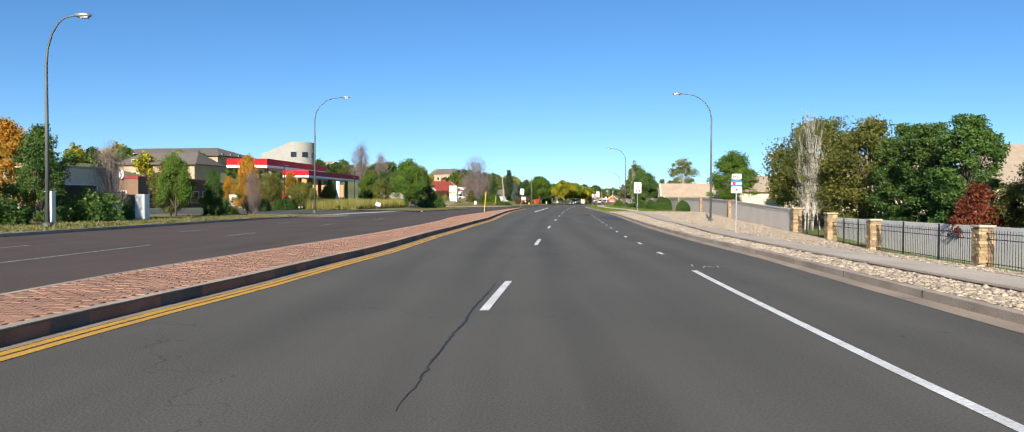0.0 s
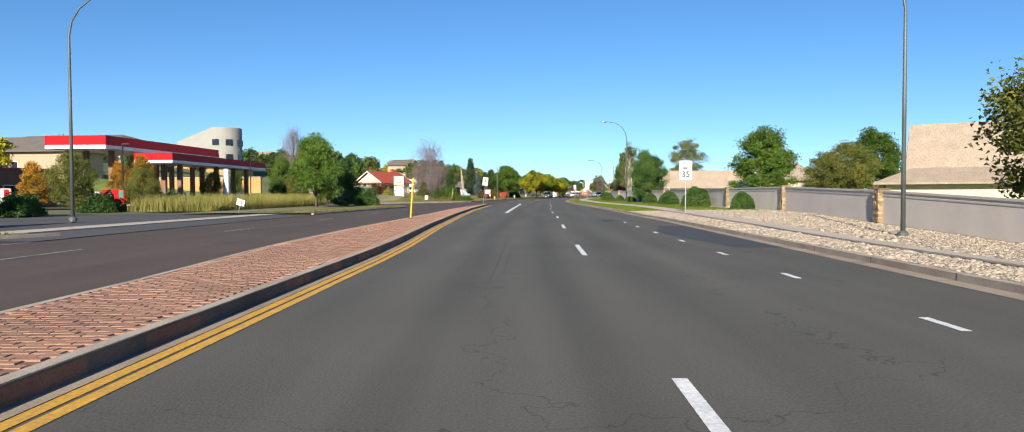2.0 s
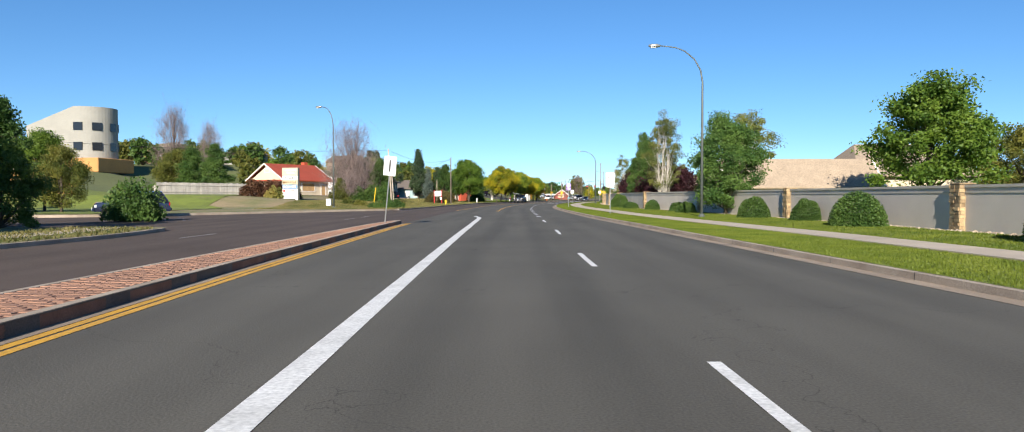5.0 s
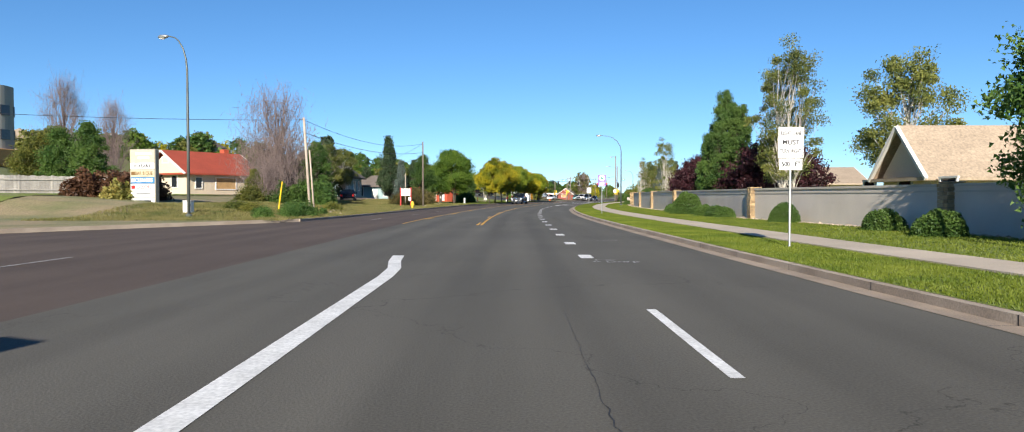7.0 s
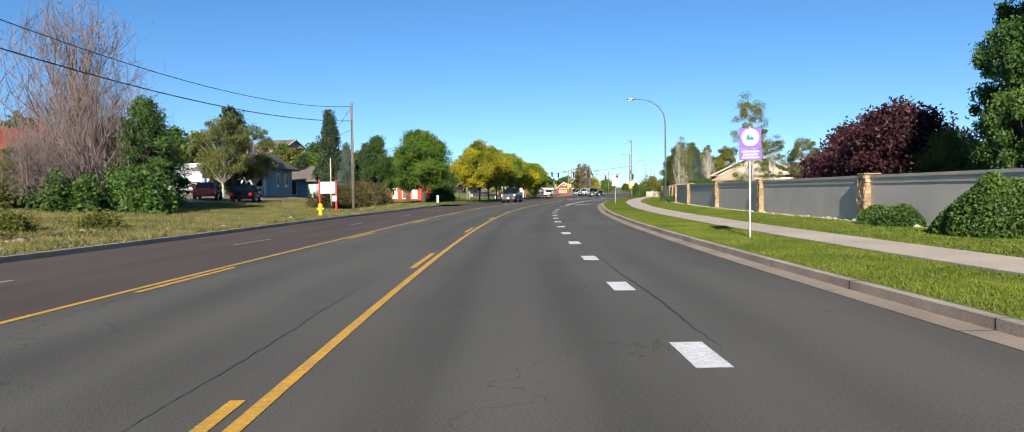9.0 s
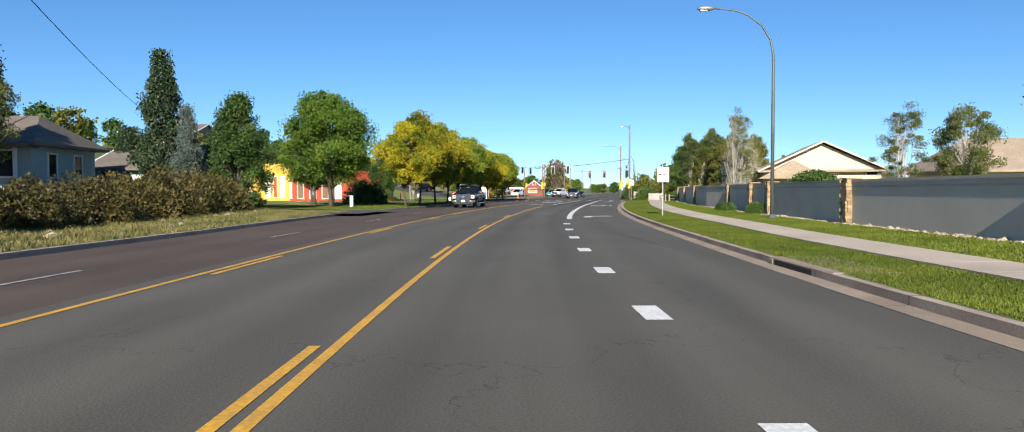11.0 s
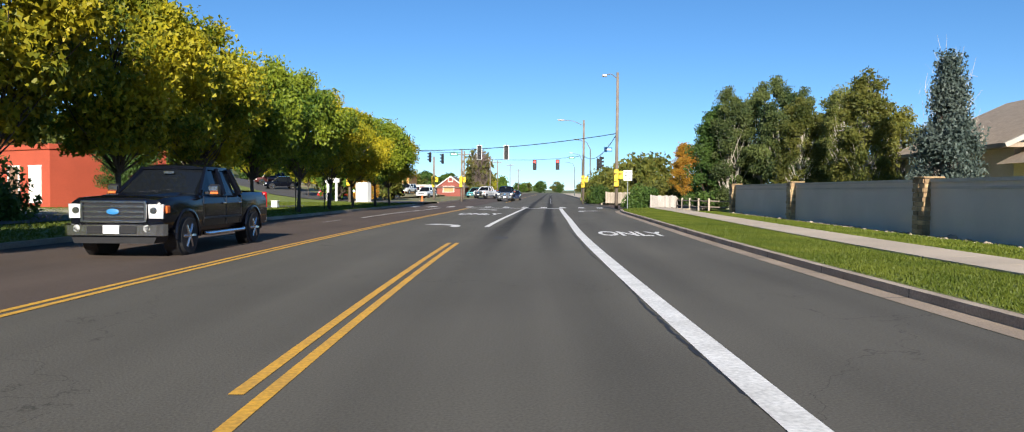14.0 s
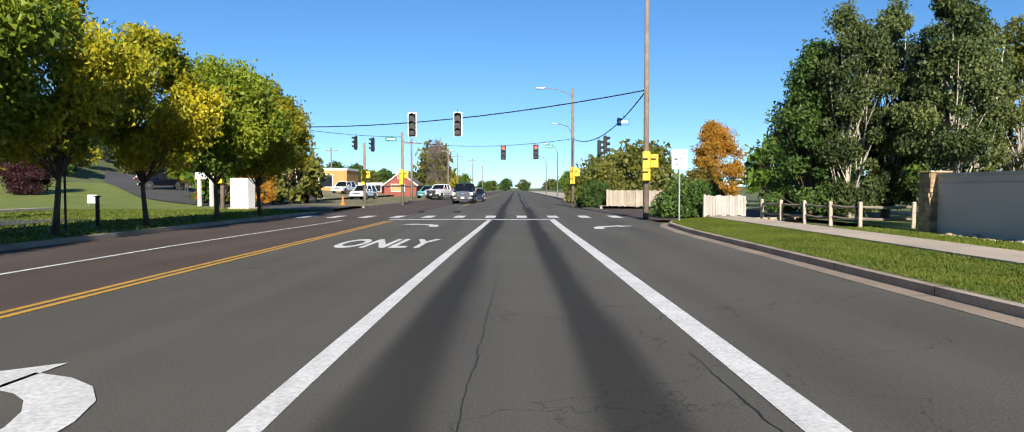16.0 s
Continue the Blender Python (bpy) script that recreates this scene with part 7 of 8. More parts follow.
        for y in (-1.93, 1.77):
            part("wheel_well", tube(B(), [(k * 0.70, y, 0.44), (k * 0.992, y, 0.44)], 0.50, 24), M["black"], p)
            lip = [(k * 1.0, y + 0.52 * math.cos(radians(a)), 0.43 + 0.52 * math.sin(radians(a))) for a in range(-8, 189, 14)]
            part("wheel_arch", tube(B(), lip, 0.035, 6), M[paint], p)
            t = part("wheel", tube(B(), [(-k * 0.13, 0, 0), (-k * 0.10, 0, 0), (k * 0.09, 0, 0), (k * 0.13, 0, 0), (k * 0.13, 0, 0)], [0.35, 0.405, 0.405, 0.36, 0.28], 28), M["tyre"], p, at=pose(k * 0.90, y, 0.405))
            rim = tube(B(), [(k * 0.085, 0, 0), (k * 0.10, 0, 0)], [0.275, 0.275], 24)
            part("rim_disc", rim, M["black"], t)
            spokes = tube(B(), [(k * 0.10, 0, 0), (k * 0.145, 0, 0)], [0.085, 0.06], 12)
            for a in range(6):
                c, n = math.cos(radians(60 * a)), math.sin(radians(60 * a))
                tube(spokes, [(k * 0.12, 0.05 * c, 0.05 * n), (k * 0.125, 0.265 * c, 0.265 * n)], [0.045, 0.032], 5)
            part("rim", spokes, M["chrome"], t, "six-spoke alloy rim")
        # tall wrap-round headlight with an amber corner, fog lamp
        lamp = part("headlight", loft([(-2.955, [(0.10, 0.80), (0.12, 1.07), (0, 1.075)]), (-2.90, [(0.15, 0.79), (0.16, 1.08), (0, 1.085)]), (-2.66, [(0.12, 0.84), (0.11, 1.08), (0, 1.085)])]), M["lamp_clear"], p, at=pose(k * 0.80, 0, 0))
        part("reflector", tube(B(), [(k * -0.02, -2.955, 0.95), (k * -0.02, -2.975, 0.95)], [0.075, 0.06], 12), M["chrome"], lamp)
        part("corner_lamp", box(B(), (k * 0.155, -2.72, 0.97), (0.05, 0.16, 0.16), 0.02), M["orange"], lamp)
        part("fog_lamp", tube(B(), [(k * 0.70, -3.02, 0.60), (k * 0.70, -3.06, 0.60)], [0.075, 0.07], 14), M["lamp_clear"], p)
        part("tail_light", box(B(), (k * 0.90, 2.84, 1.10), (0.16, 0.10, 0.44), 0.03), M["lamp_red"], p)
    grille = part("grille", box(B(), (0, -2.95, 0.93), (1.24, 0.06, 0.40), 0.03), M["black"], p, "wide grille with chrome bars")
    frame = B()
    for x, z, w, h in ((0, 1.125, 1.30, 0.05), (0, 0.735, 1.22, 0.05), (-0.635, 0.93, 0.05, 0.42), (0.635, 0.93, 0.05, 0.42)):
        box(frame, (x, -2.985, z), (w, 0.06, h), 0.012)
    part("grille_frame", frame, M["chrome"], grille)
    for z in (0.83, 0.93, 1.03):
        part("grille_bar", box(B(), (0, -2.99, z), (1.20, 0.04, 0.055), 0.012), M["chrome"], grille)
    badge = bmesh.new()
    bmesh.ops.create_uvsphere(badge, u_segments=14, v_segments=8, radius=1, matrix=Matrix.Translation((0, -3.015, 0.93)) @ Matrix.Diagonal((0.13, 0.02, 0.06, 1)))
    part("badge", badge, M["sign_blue"], grille)
    bumper = loft([(-3.06, [(0.88, 0.46), (0.90, 0.66), (0, 0.67)]), (-2.98, [(0.98, 0.45), (0.99, 0.69), (0, 0.70)]), (-2.80, [(1.0, 0.46), (1.0, 0.68), (0, 0.69)])])
    part("front_bumper", bumper, M["chrome"], p, "chrome front bumper")
    part("bumper_opening", box(B(), (0, -3.055, 0.57), (1.0, 0.03, 0.15), 0.01), M["black"], p)
    part("valance", loft([(-2.98, [(0.80, 0.30), (0.86, 0.44), (0, 0.44)]), (-2.6, [(0.86, 0.30), (0.92, 0.44), (0, 0.44)])]), M["black"], p)
    part("number_plate", box(B(), (0, -3.08, 0.58), (0.32, 0.015, 0.16)), M["sign_white"], p)
    part("rear_bumper", box(B(), (0, 2.93, 0.58), (1.86, 0.16, 0.24), 0.05), M["chrome"], p)
    part("chassis", box(B(), (0, -0.1, 0.40), (1.3, 5.2, 0.16), 0.03), M["black"], p)
    part("windscreen_wiper", tube(B(), [(-0.45, -1.20, 1.31), (0.25, -1.12, 1.37)], 0.012, 4), M["black"], p)
    part("dash_mirror", box(B(), (0, -0.72, 1.76), (0.24, 0.04, 0.07), 0.01), M["chrome"], p, "inside mirror behind the windscreen")
    return p


pickup(on(256.5, -7.95, 0.0, 0), "car_black", "black crew-cab pickup with chrome grille driving on the far lanes")
car("suv", on(139, -26.8, 0.0, 60), "car_navy", "dark blue car turning into the side street")
car("sedan", on(215.6, -27.4, None, 160), "car_maroon", "dark maroon sedan parked in the yard")
car("sedan", on(216.2, -24.4, None, 165), "car_black", "black sedan parked in the yard")
car("suv", on(232, -41, None, 120), "car_white", "white off-road car parked in the yard")
pickup(on(336, -4.9, 0.0, 0), "car_black", "black pickup waiting at the crossing")
car("sedan", on(346, -4.3, 0.01, 0), "car_navy", "dark car waiting at the crossing")
car("suv", on(328.6, -19.4, 0.2 + float(lawn_rise(328.6, -19.4)), 60), "car_black", "dark car parked beyond the lawn")
car("suv", on(324, -23.4, 0.18 + float(lawn_rise(324, -23.4)), 80), "car_red", "bright red car parked beyond the lawn")
car("suv", on(368.8, -24.2, 0.16 + float(lawn_rise(368.8, -24.2)), 12), "car_white", "white car parked at the shops")
car("suv", on(354, -18.4, None, 10), "car_white", "white car parked at the shops")
pickup(on(362, -9.8, 0.1, 20), "car_white", "white pickup parked at the roadside")
car("suv", on(366, -11.8, 0.1, 20), "car_teal", "teal car parked at the roadside")
car("suv", on(350, -41.5, 0.18 + float(land(350, -41.5)) - 0.13 + float(lawn_rise(350, -41.5)), 60), "car_maroon", "dark red car parked on the slope")
car("suv", on(341, -36.5, 0.18 + float(lawn_rise(341, -36.5)), 60), "car_black", "dark car parked on the slope")

# ---- utility poles, wires, signals ----
def wood_pole(s, d, h, label, m="wood_pole", lean=0.0, arms=1, z=None, r=0.15):
    p = thing("utility_pole", on(s, d, z) @ Matrix.Rotation(radians(lean), 4, "Y"), label, "pole")
    part("pole", tube(B(), [(0, 0, -0.3), (0, 0, h * 0.5), (0, 0, h)], [r, r * 0.85, r * 0.7], 9), M[m], p, shade=True)
    for k in range(arms):
        part("crossarm", box(B(), (0, 0.1, h - 0.5 - 0.8 * k), (2.2, 0.1, 0.12)), M[m], p)
        for x in (-0.95, -0.4, 0.4, 0.95):
            part("insulator", tube(B(), [(x, 0.1, h - 0.45 - 0.8 * k), (x, 0.1, h - 0.28 - 0.8 * k)], 0.04, 6), M["panel_white"], p)
    return p


def wire(a, b, sag, r=0.016, label="thin black overhead cable", name="cable"):
    a, b = Vector(a), Vector(b)
    pts = []
    for k in range(17):
        f = k / 16
        q = a.lerp(b, f)
        q.z -= sag * 4 * f * (1 - f)
        pts.append(q - a)
    p = thing(name, Matrix.Translation(a), label, "cable")
    part("strand", tube(B(), pts, r, 5), M["black"], p)


wood_pole(175.3, -14.95, 6.9, "pale weathered utility pole with a brace pole", "wood_pale", lean=-3.5, arms=0, r=0.11)
wood_pole(175.6, -14.75, 4.6, "short pale brace pole beside the utility pole", "wood_pale", lean=-4, arms=0, r=0.075)
wood_pole(207.7, -12.6, 7.6, "brown wooden utility pole on the verge", arms=0, r=0.11)
wood_pole(233, -33, 6.5, "pale thin pole in the yard", "wood_pale", arms=0, r=0.08)
wood_pole(213, -16, 4.0, "pale thin pole beside the hedge", "wood_pale", arms=0, r=0.06)
p = thing("guy_marker", on(174.5, -17, None, 0) @ Matrix.Rotation(radians(8), 4, "Y"), "bright yellow guy wire marker", "marker")
part("sleeve", tube(B(), [(0, 0, 0), (0, 0, 2.2)], 0.05, 6), M["yellow_gloss"], p)
top1, top2 = W(175.3, -15.35, 6.9), W(207.7, -12.6, 7.5)
wire(top1, top2, 0.9)
wire(top1 - Vector((0, 0, 0.9)), top2 - Vector((0, 0, 1.0)), 0.7, 0.022)
wire(top1, W(150, -60, 8), 1.0)
wire(top2 - Vector((0, 0, 1.6)), W(233, -33, 6.3), 0.8, 0.014)
wire(top2, W(262, -40, 8.0), 0.8)
for s, d, h in ((392, -11.6, 8.2), (418, -12, 8.5), (455, -11, 9), (510, -11, 9), (385, -30, 8), (352, -12.3, 7.2)):
    wood_pole(s, d, h, "distant wooden utility pole with a crossarm")


def luminaire(s, d, h, reach, label):
    p = thing("street_lamp", on(s, d), label, "street lamp")
    part("pole", tube(B(), [(0, 0, -0.2), (0, 0, h - 1.5), (-reach * 0.25, 0, h - 0.4), (-reach * 0.9, 0, h)], [0.12, 0.08, 0.05, 0.04], 7), M["pole_green"], p)
    part("lamp_head", box(B(), (-reach, 0, h), (0.7, 0.25, 0.16), 0.04), M["steel"], p)


luminaire(352, 6.8, 9.0, 2.2, "grey street lamp beyond the crossing")
luminaire(392, 7.2, 9.0, 2.2, "grey street lamp beyond the crossing")
luminaire(440, 7.2, 9.0, 2.2, "grey street lamp beyond the crossing")

A_, B_, C_, D_, E_ = (298.3, 6.1), (322, 4.5), (329.8, -10.0), (331, -13.6), (312, -19)
for (s, d), h, lab in ((A_, 10.6, "tall wooden signal pole with a lamp and yellow signal boxes"), (B_, 9.1, "wooden signal pole with a long lamp arm across the street"), (C_, 6.3, "steel signal pole at the far corner"), (D_, 5.4, "short signal pole at the far corner"), (E_, 7.0, "wooden pole holding the signal cable")):
    p = thing("signal_pole", on(s, d), lab, "pole")
    part("pole", tube(B(), [(0, 0, -0.3), (0, 0, h / 2), (0, 0, h)], [0.145, 0.125, 0.10], 10), M["wood_pole"], p, shade=True)
    for k, (x, y, z) in enumerate(((-0.05, -0.3, 2.55), (0.35, -0.1, 2.55), (-0.05, -0.3, 1.95))):
        bx = part("pedestrian_signal", box(B(), (x, y, z), (0.36, 0.3, 0.62 if k else 0.85), 0.03), M["yellow_gloss"], p)
        part("visor", box(B(), (x - 0.05, y - 0.2, z + 0.1), (0.24, 0.16, 0.03)), M["black"], bx)
    if h == 9.1:
        part("lamp_arm", tube(B(), [(0, 0, h - 0.6), (-1.2, 0, h - 0.1), (-2.2, 0, h)], 0.035, 6), M["steel"], p)
        part("lamp_head", box(B(), (-2.5, 0, h), (0.8, 0.28, 0.16), 0.05), M["steel"], p)
    if h > 10:
        part("lamp_arm", tube(B(), [(0, 0, h - 0.5), (-0.5, -0.2, h - 0.15), (-0.9, -0.35, h - 0.2)], 0.04, 6), M["steel"], p)
        part("lamp_head", box(B(), (-1.05, -0.4, h - 0.3), (0.4, 0.28, 0.22), 0.05), M["steel"], p)


def signal(s, d, ztop, turn, lit, label):
    """A three-light head; local -y is its face."""
    p = thing("traffic_light", on(s, d, ztop - 1.15, turn), label, "traffic light", "traffic lights over the crossing")
    part("housing", box(B(), (0, 0, 0.53), (0.34, 0.22, 1.06), 0.03), M["black"] if lit != "yellow" else M["yellow_gloss"], p)
    part("backplate", box(B(), (0, 0.02, 0.53), (0.42, 0.02, 1.16), 0.005), M["sign_back"] if lit == "off" else M["black"], p)
    for k in range(3):
        z = 0.88 - 0.35 * k
        part("lens", tube(B(), [(0, -0.10, z), (0, -0.125, z)], 0.13, 14), M["light_red"] if (lit == "red" and k == 0) else M["black"], p)
        bm = B()
        for a in range(9):
            t0, t1 = radians(-10 + 20 * a), radians(10 + 20 * a)
            q = [bm.verts.new((0.145 * math.cos(t), y, z + 0.145 * math.sin(t))) for t, y in ((t0, -0.11), (t1, -0.11), (t1, -0.3), (t0, -0.3))]
            bm.faces.new(q)
        part("visor", bm, M["black"], p)
    part("hanger", tube(B(), [(0, 0, 1.05), (0, 0, 1.25)], 0.025, 5), M["steel"], p)


for a, b, za, zb, sag, r in ((A_, E_, 5.95, 5.6, 0.75, 0.03), (A_, B_, 5.95, 5.3, 1.0, 0.03), (B_, C_, 5.3, 5.6, 0.5, 0.02), (C_, E_, 6.0, 6.2, 0.35, 0.02)):
    wire(W(*a, za), W(*b, zb), sag, r, "heavy span cable carrying traffic lights", "span_cable")
OFF, RED = "dark traffic light head hanging from a cable", "traffic light head showing red on a cable"
signal(299.3, -2.7, 5.1, 0, "off", OFF)
signal(299.5, -4.9, 5.1, 0, "off", OFF)
signal(324, -0.95, 4.95, 0, "red", RED)
signal(323, 1.65, 4.95, 0, "red", RED)
signal(310, 5.6, 4.75, -80, "dark", OFF)
signal(312.5, 5.5, 4.65, -80, "dark", OFF)
signal(325, -13.1, 5.8, 60, "dark", OFF)
signal(324, -11.5, 5.6, 60, "dark", OFF)
for s, d, z, m1, w in ((304, 5.85, 5.0, "sign_blue", 0.7), (328.6, -10.8, 5.75, "sign_green", 1.0), (352, 4.0, 6.4, "sign_green", 0.9)):
    p = thing("street_name_sign", on(s, d, z), "small street name plate hung above the crossing", "road sign")
    part("plate", box(B(), (0, 0, 0), (w, 0.03, 0.42), 0.005), M[m1], p)
    part("bar", box(B(), (0, -0.02, 0), (w * 0.7, 0.01, 0.12)), M["panel_white"] if m1 != "panel_white" else M["sign_blue"], p)
    part("hanger", tube(B(), [(0, 0, 0.2), (0, 0, 0.5)], 0.02, 5), M["steel"], p)

# ---- fences ----
def board_fence(a, b, h, mat_name, label, board=0.14, rails=True, z=None):
    (s0, d0), (s1, d1) = a, b
    p0, p1 = W(s0, d0, float(land(s0, d0)) if z is None else z), W(s1, d1, float(land(s1, d1)) if z is None else z)
    v = p1 - p0
    L = math.hypot(v.x, v.y)
    m = Matrix.Translation(p0) @ Matrix.Rotation(math.atan2(v.y, v.x), 4, "Z")
    f = thing("board_fence", m, label, "fence")
    me = mesh("board", *solid((board - 0.012, 0.025, h)), M[mat_name])
    for k in range(int(L / board)):
        part("board", me, None, f, at=pose(board * (k + 0.5), 0, 0.03 * math.sin(k * 1.7) + v.z * board * k / max(L, 0.1)))
    if rails:
        for zz in (0.35, h - 0.3):
            part("rail", box(B(), (L / 2, 0.05, zz), (L, 0.06, 0.1)), M[mat_name], f)
    k = 0
    while k * 2.4 < L:
        part("post", box(B(), (min(k * 2.4, L), -0.02, h / 2), (0.11, 0.11, h + 0.12), 0.01), M[mat_name], f)
        k += 1
    return f


def solid(size):
    x, y, z = size[0] / 2, size[1] / 2, size[2]
    v = [(-x, -y, 0), (x, -y, 0), (x, y, 0), (-x, y, 0), (-x, -y, z), (x, -y, z), (x, y, z), (-x, y, z)]
    return v, [(0, 3, 2, 1), (4, 5, 6, 7), (0, 1, 5, 4), (1, 2, 6, 5), (2, 3, 7, 6), (3, 0, 4, 7)]


board_fence((298.3, 8.8), (298.7, 10.9), 0.95, "fence_grey", "grey weathered board fence")
board_fence((318.5, 6.8), (315, 11.4), 1.15, "fence", "tan board fence at the corner")
board_fence((322, 7.2), (345, 8.0), 1.2, "fence_dark", "dark board fence beside the footway", 0.3)
board_fence((345, 8.4), (400, 9.5), 1.5, "fence_dark", "dark board fence beside the footway", 0.5)
board_fence((186, -36), (176, -44), 1.5, "fence_grey", "pale grey board fence behind the shrubs", 0.2)
board_fence((186, -36), (196, -56), 1.5, "fence_grey", "pale grey board fence behind the shrubs", 0.3)
RAILS = ((287.4, 12.7), (287.6, 11.1), (288.9, 10.7), (290.4, 10.4), (292.2, 10.2), (294.4, 10.2))
p = thing("rail_fence", on(287.4, 12.7), "rustic split-rail fence of grey wood", "fence")
inv = p.matrix_basis.inverted()
ends = [inv @ W(s, d, float(land(s, d))) for s, d in RAILS]
for k, q in enumerate(ends):
    part("post", box(B(), (q.x, q.y, q.z + 0.42), (0.12, 0.11, 0.85), 0.02, 3 * math.sin(k * 2.1), 2 * math.cos(k)), M["wood_pale"], p)
for k in range(5):
    for z in (0.3, 0.68):
        part("rail", tube(B(), [ends[k] + Vector((0.03, 0.02, z)), ends[k].lerp(ends[k + 1], 0.5) + Vector((0, 0, z - 0.03)), ends[k + 1] + Vector((0.03, 0.02, z + 0.03 * math.sin(k)))], 0.045, 6), M["wood_pole"], p)
bush("wild_dark", 300.3, 8.4, 1.7, "bushy bright green shrub at the corner", 1.0)
bush("wild_dark", 321.0, 6.2, 1.8, "bushy bright green shrub beside the signal pole", 0.9)
# iron fence between the first pillars
for (s0, d0), (s1, d1) in (((18, 20), PILLARS[0]), (PILLARS[0], PILLARS[1]), (PILLARS[1], PILLARS[2]), (PILLARS[2], PILLARS[3])):
    p0, p1 = W(s0, d0, float(land(s0, d0)) - 0.05), W(s1, d1, float(land(s1, d1)) - 0.05)
    v = p1 - p0
    L = math.hypot(v.x, v.y)
    f = thing("iron_fence", Matrix.Translation(p0) @ Matrix.Rotation(math.atan2(v.y, v.x), 4, "Z"), "black iron picket fence between stone pillars", "fence", "iron fence panels")
    for z in (0.2, 1.25, 1.5):
        part("rail", box(B(), (L / 2, 0, z), (L - 0.6, 0.035, 0.035)), M["black"], f)
    me = mesh("picket", *solid((0.016, 0.016, 1.6)), M["black"])
    for k in range(int((L - 0.6) / 0.19)):
        part("picket", me, None, f, at=pose(0.3 + 0.19 * k, 0, 0.05))
    for k in (1, 2):
        part("post", box(B(), (L * k / 3, 0, 0.9), (0.07, 0.07, 1.85), 0.01), M["black"], f)
w = thing("back_wall", on(33, 22.3), "pale cream garden wall behind the iron fence", "wall")
part("panel", box(B(), (0, 0, 0.6), (0.2, 46, 2.7)), M["trim_white"], w)

# ---- small things ----
p = thing("plaza_sign", on(175.6, -27.2, 0.1, 8), "tall pale tenant sign board with coloured panels at the corner", "sign")
part("board", box(B(), (0, 0, 2.7), (2.05, 0.45, 4.1), 0.03), M["sign_frame"], p)
part("base", box(B(), (0, 0, 0.35), (2.1, 0.5, 0.9), 0.02), M["stone_cap"], p)
part("heading_panel", box(B(), (0, -0.235, 4.22), (1.9, 0.03, 0.9), 0.01), M["sign_tan"], p, "faded tan heading panel")
for k, (z, w) in enumerate(((4.42, 1.3), (4.12, 0.9))):
    part("bar", box(B(), (0.1, -0.255, z), (w, 0.012, 0.16)), M["sign_white"], p)
for z, txt, back, ink, size in ((3.52, "AVAILABLE", "sign_white", "sign_black", 0.36), (2.98, "BAR B QUE", "sign_tan", "sign_brown", 0.36), (2.48, "CLEANERS", "sign_blue", "sign_white", 0.38), (1.98, "LIQUORS", "sign_white", "sign_red", 0.36)):
    row = part("tenant_panel", box(B(), (0, -0.235, z), (1.9, 0.03, 0.46), 0.008), M[back], p)
    part("letters", text_mesh(txt, size, M[ink]), None, row, at=pose(0.12 if txt != "AVAILABLE" else 0, -0.252, z) @ Matrix.Diagonal((0.78, 1, 1, 1)))
    if txt != "AVAILABLE":
        part("emblem", box(B(), (-0.74, -0.252, z), (0.3, 0.006, 0.26), 0.02), M[ink], row)
for z, w in ((1.50, 1.2), (0.98, 1.3)):
    row = part("tenant_panel", box(B(), (0, -0.235, z), (1.9, 0.03, 0.46), 0.008), M["sign_white"], p)
    part("bar", box(B(), (0.05, -0.252, z), (w, 0.006, 0.12)), M["steel"] if z > 1.2 else M["sign_black"], row)
p = thing("notice_board", on(210, -15.2, None, 0), "white notice board on two red posts", "sign")
part("board", box(B(), (0, 0, 1.7), (1.1, 0.08, 0.85), 0.01), M["sign_white"], p)
for k in (-0.62, 0.62):
    part("post", box(B(), (k, 0, 1.1), (0.13, 0.13, 2.3), 0.01), M["sign_red"], p)
part("lower_plate", box(B(), (0.5, -0.09, 0.9), (0.3, 0.02, 0.4)), M["sign_white"], p)
p = thing("fire_hydrant", on(198.3, -11.8), "yellow fire hydrant on the verge", "hydrant")
part("barrel", tube(B(), [(0, 0, 0), (0, 0, 0.08), (0, 0, 0.1), (0, 0, 0.55), (0, 0, 0.6), (0, 0, 0.72), (0, 0, 0.78)], [0.17, 0.17, 0.11, 0.11, 0.15, 0.1, 0.04], 10), M["yellow_gloss"], p)
part("outlet", tube(B(), [(-0.2, 0, 0.45), (0.2, 0, 0.45)], 0.065, 8), M["yellow_gloss"], p)
for s, d, w_, h_, mm, lab in ((20.5, -25.5, 1.5, 1.3, "sign_green", "green metal utility cabinet"), (37, -24.2, 0.35, 1.6, "panel_white", "white painted utility post"), (41, -23.6, 0.9, 1.0, "steel", "grey metal utility cabinet"), (44, -23.4, 0.6, 1.5, "panel_white", "white metal utility cabinet"), (250, -16.5, 0.25, 0.9, "panel_white", "short white bollard on the lawn"), (168.5, -20.6, 0.5, 0.75, "panel_white", "small beige utility box"), (141, -28.5, 0.15, 1.2, "panel_white", "white marker post at the corner"), (288, -17.5, 0.4, 0.45, "panel_white", "small white box on the lawn"), (289, -14.2, 0.12, 1.0, "black", "short black steel bollard on the lawn")):
    p = thing("utility_box", on(s, d), lab, "utility box")
    part("body", box(B(), (0, 0, h_ / 2), (w_, min(w_, 0.8), h_), 0.03), M[mm], p)
    part("lid", box(B(), (0, 0, h_ + 0.02), (w_ + 0.05, min(w_, 0.8) + 0.05, 0.05), 0.01), M[mm], p)
p = thing("yard_sign", on(88, -20.6, None, 10) @ Matrix.Rotation(radians(15), 4, "Y"), "small white yard sign leaning in the tall grass", "sign")
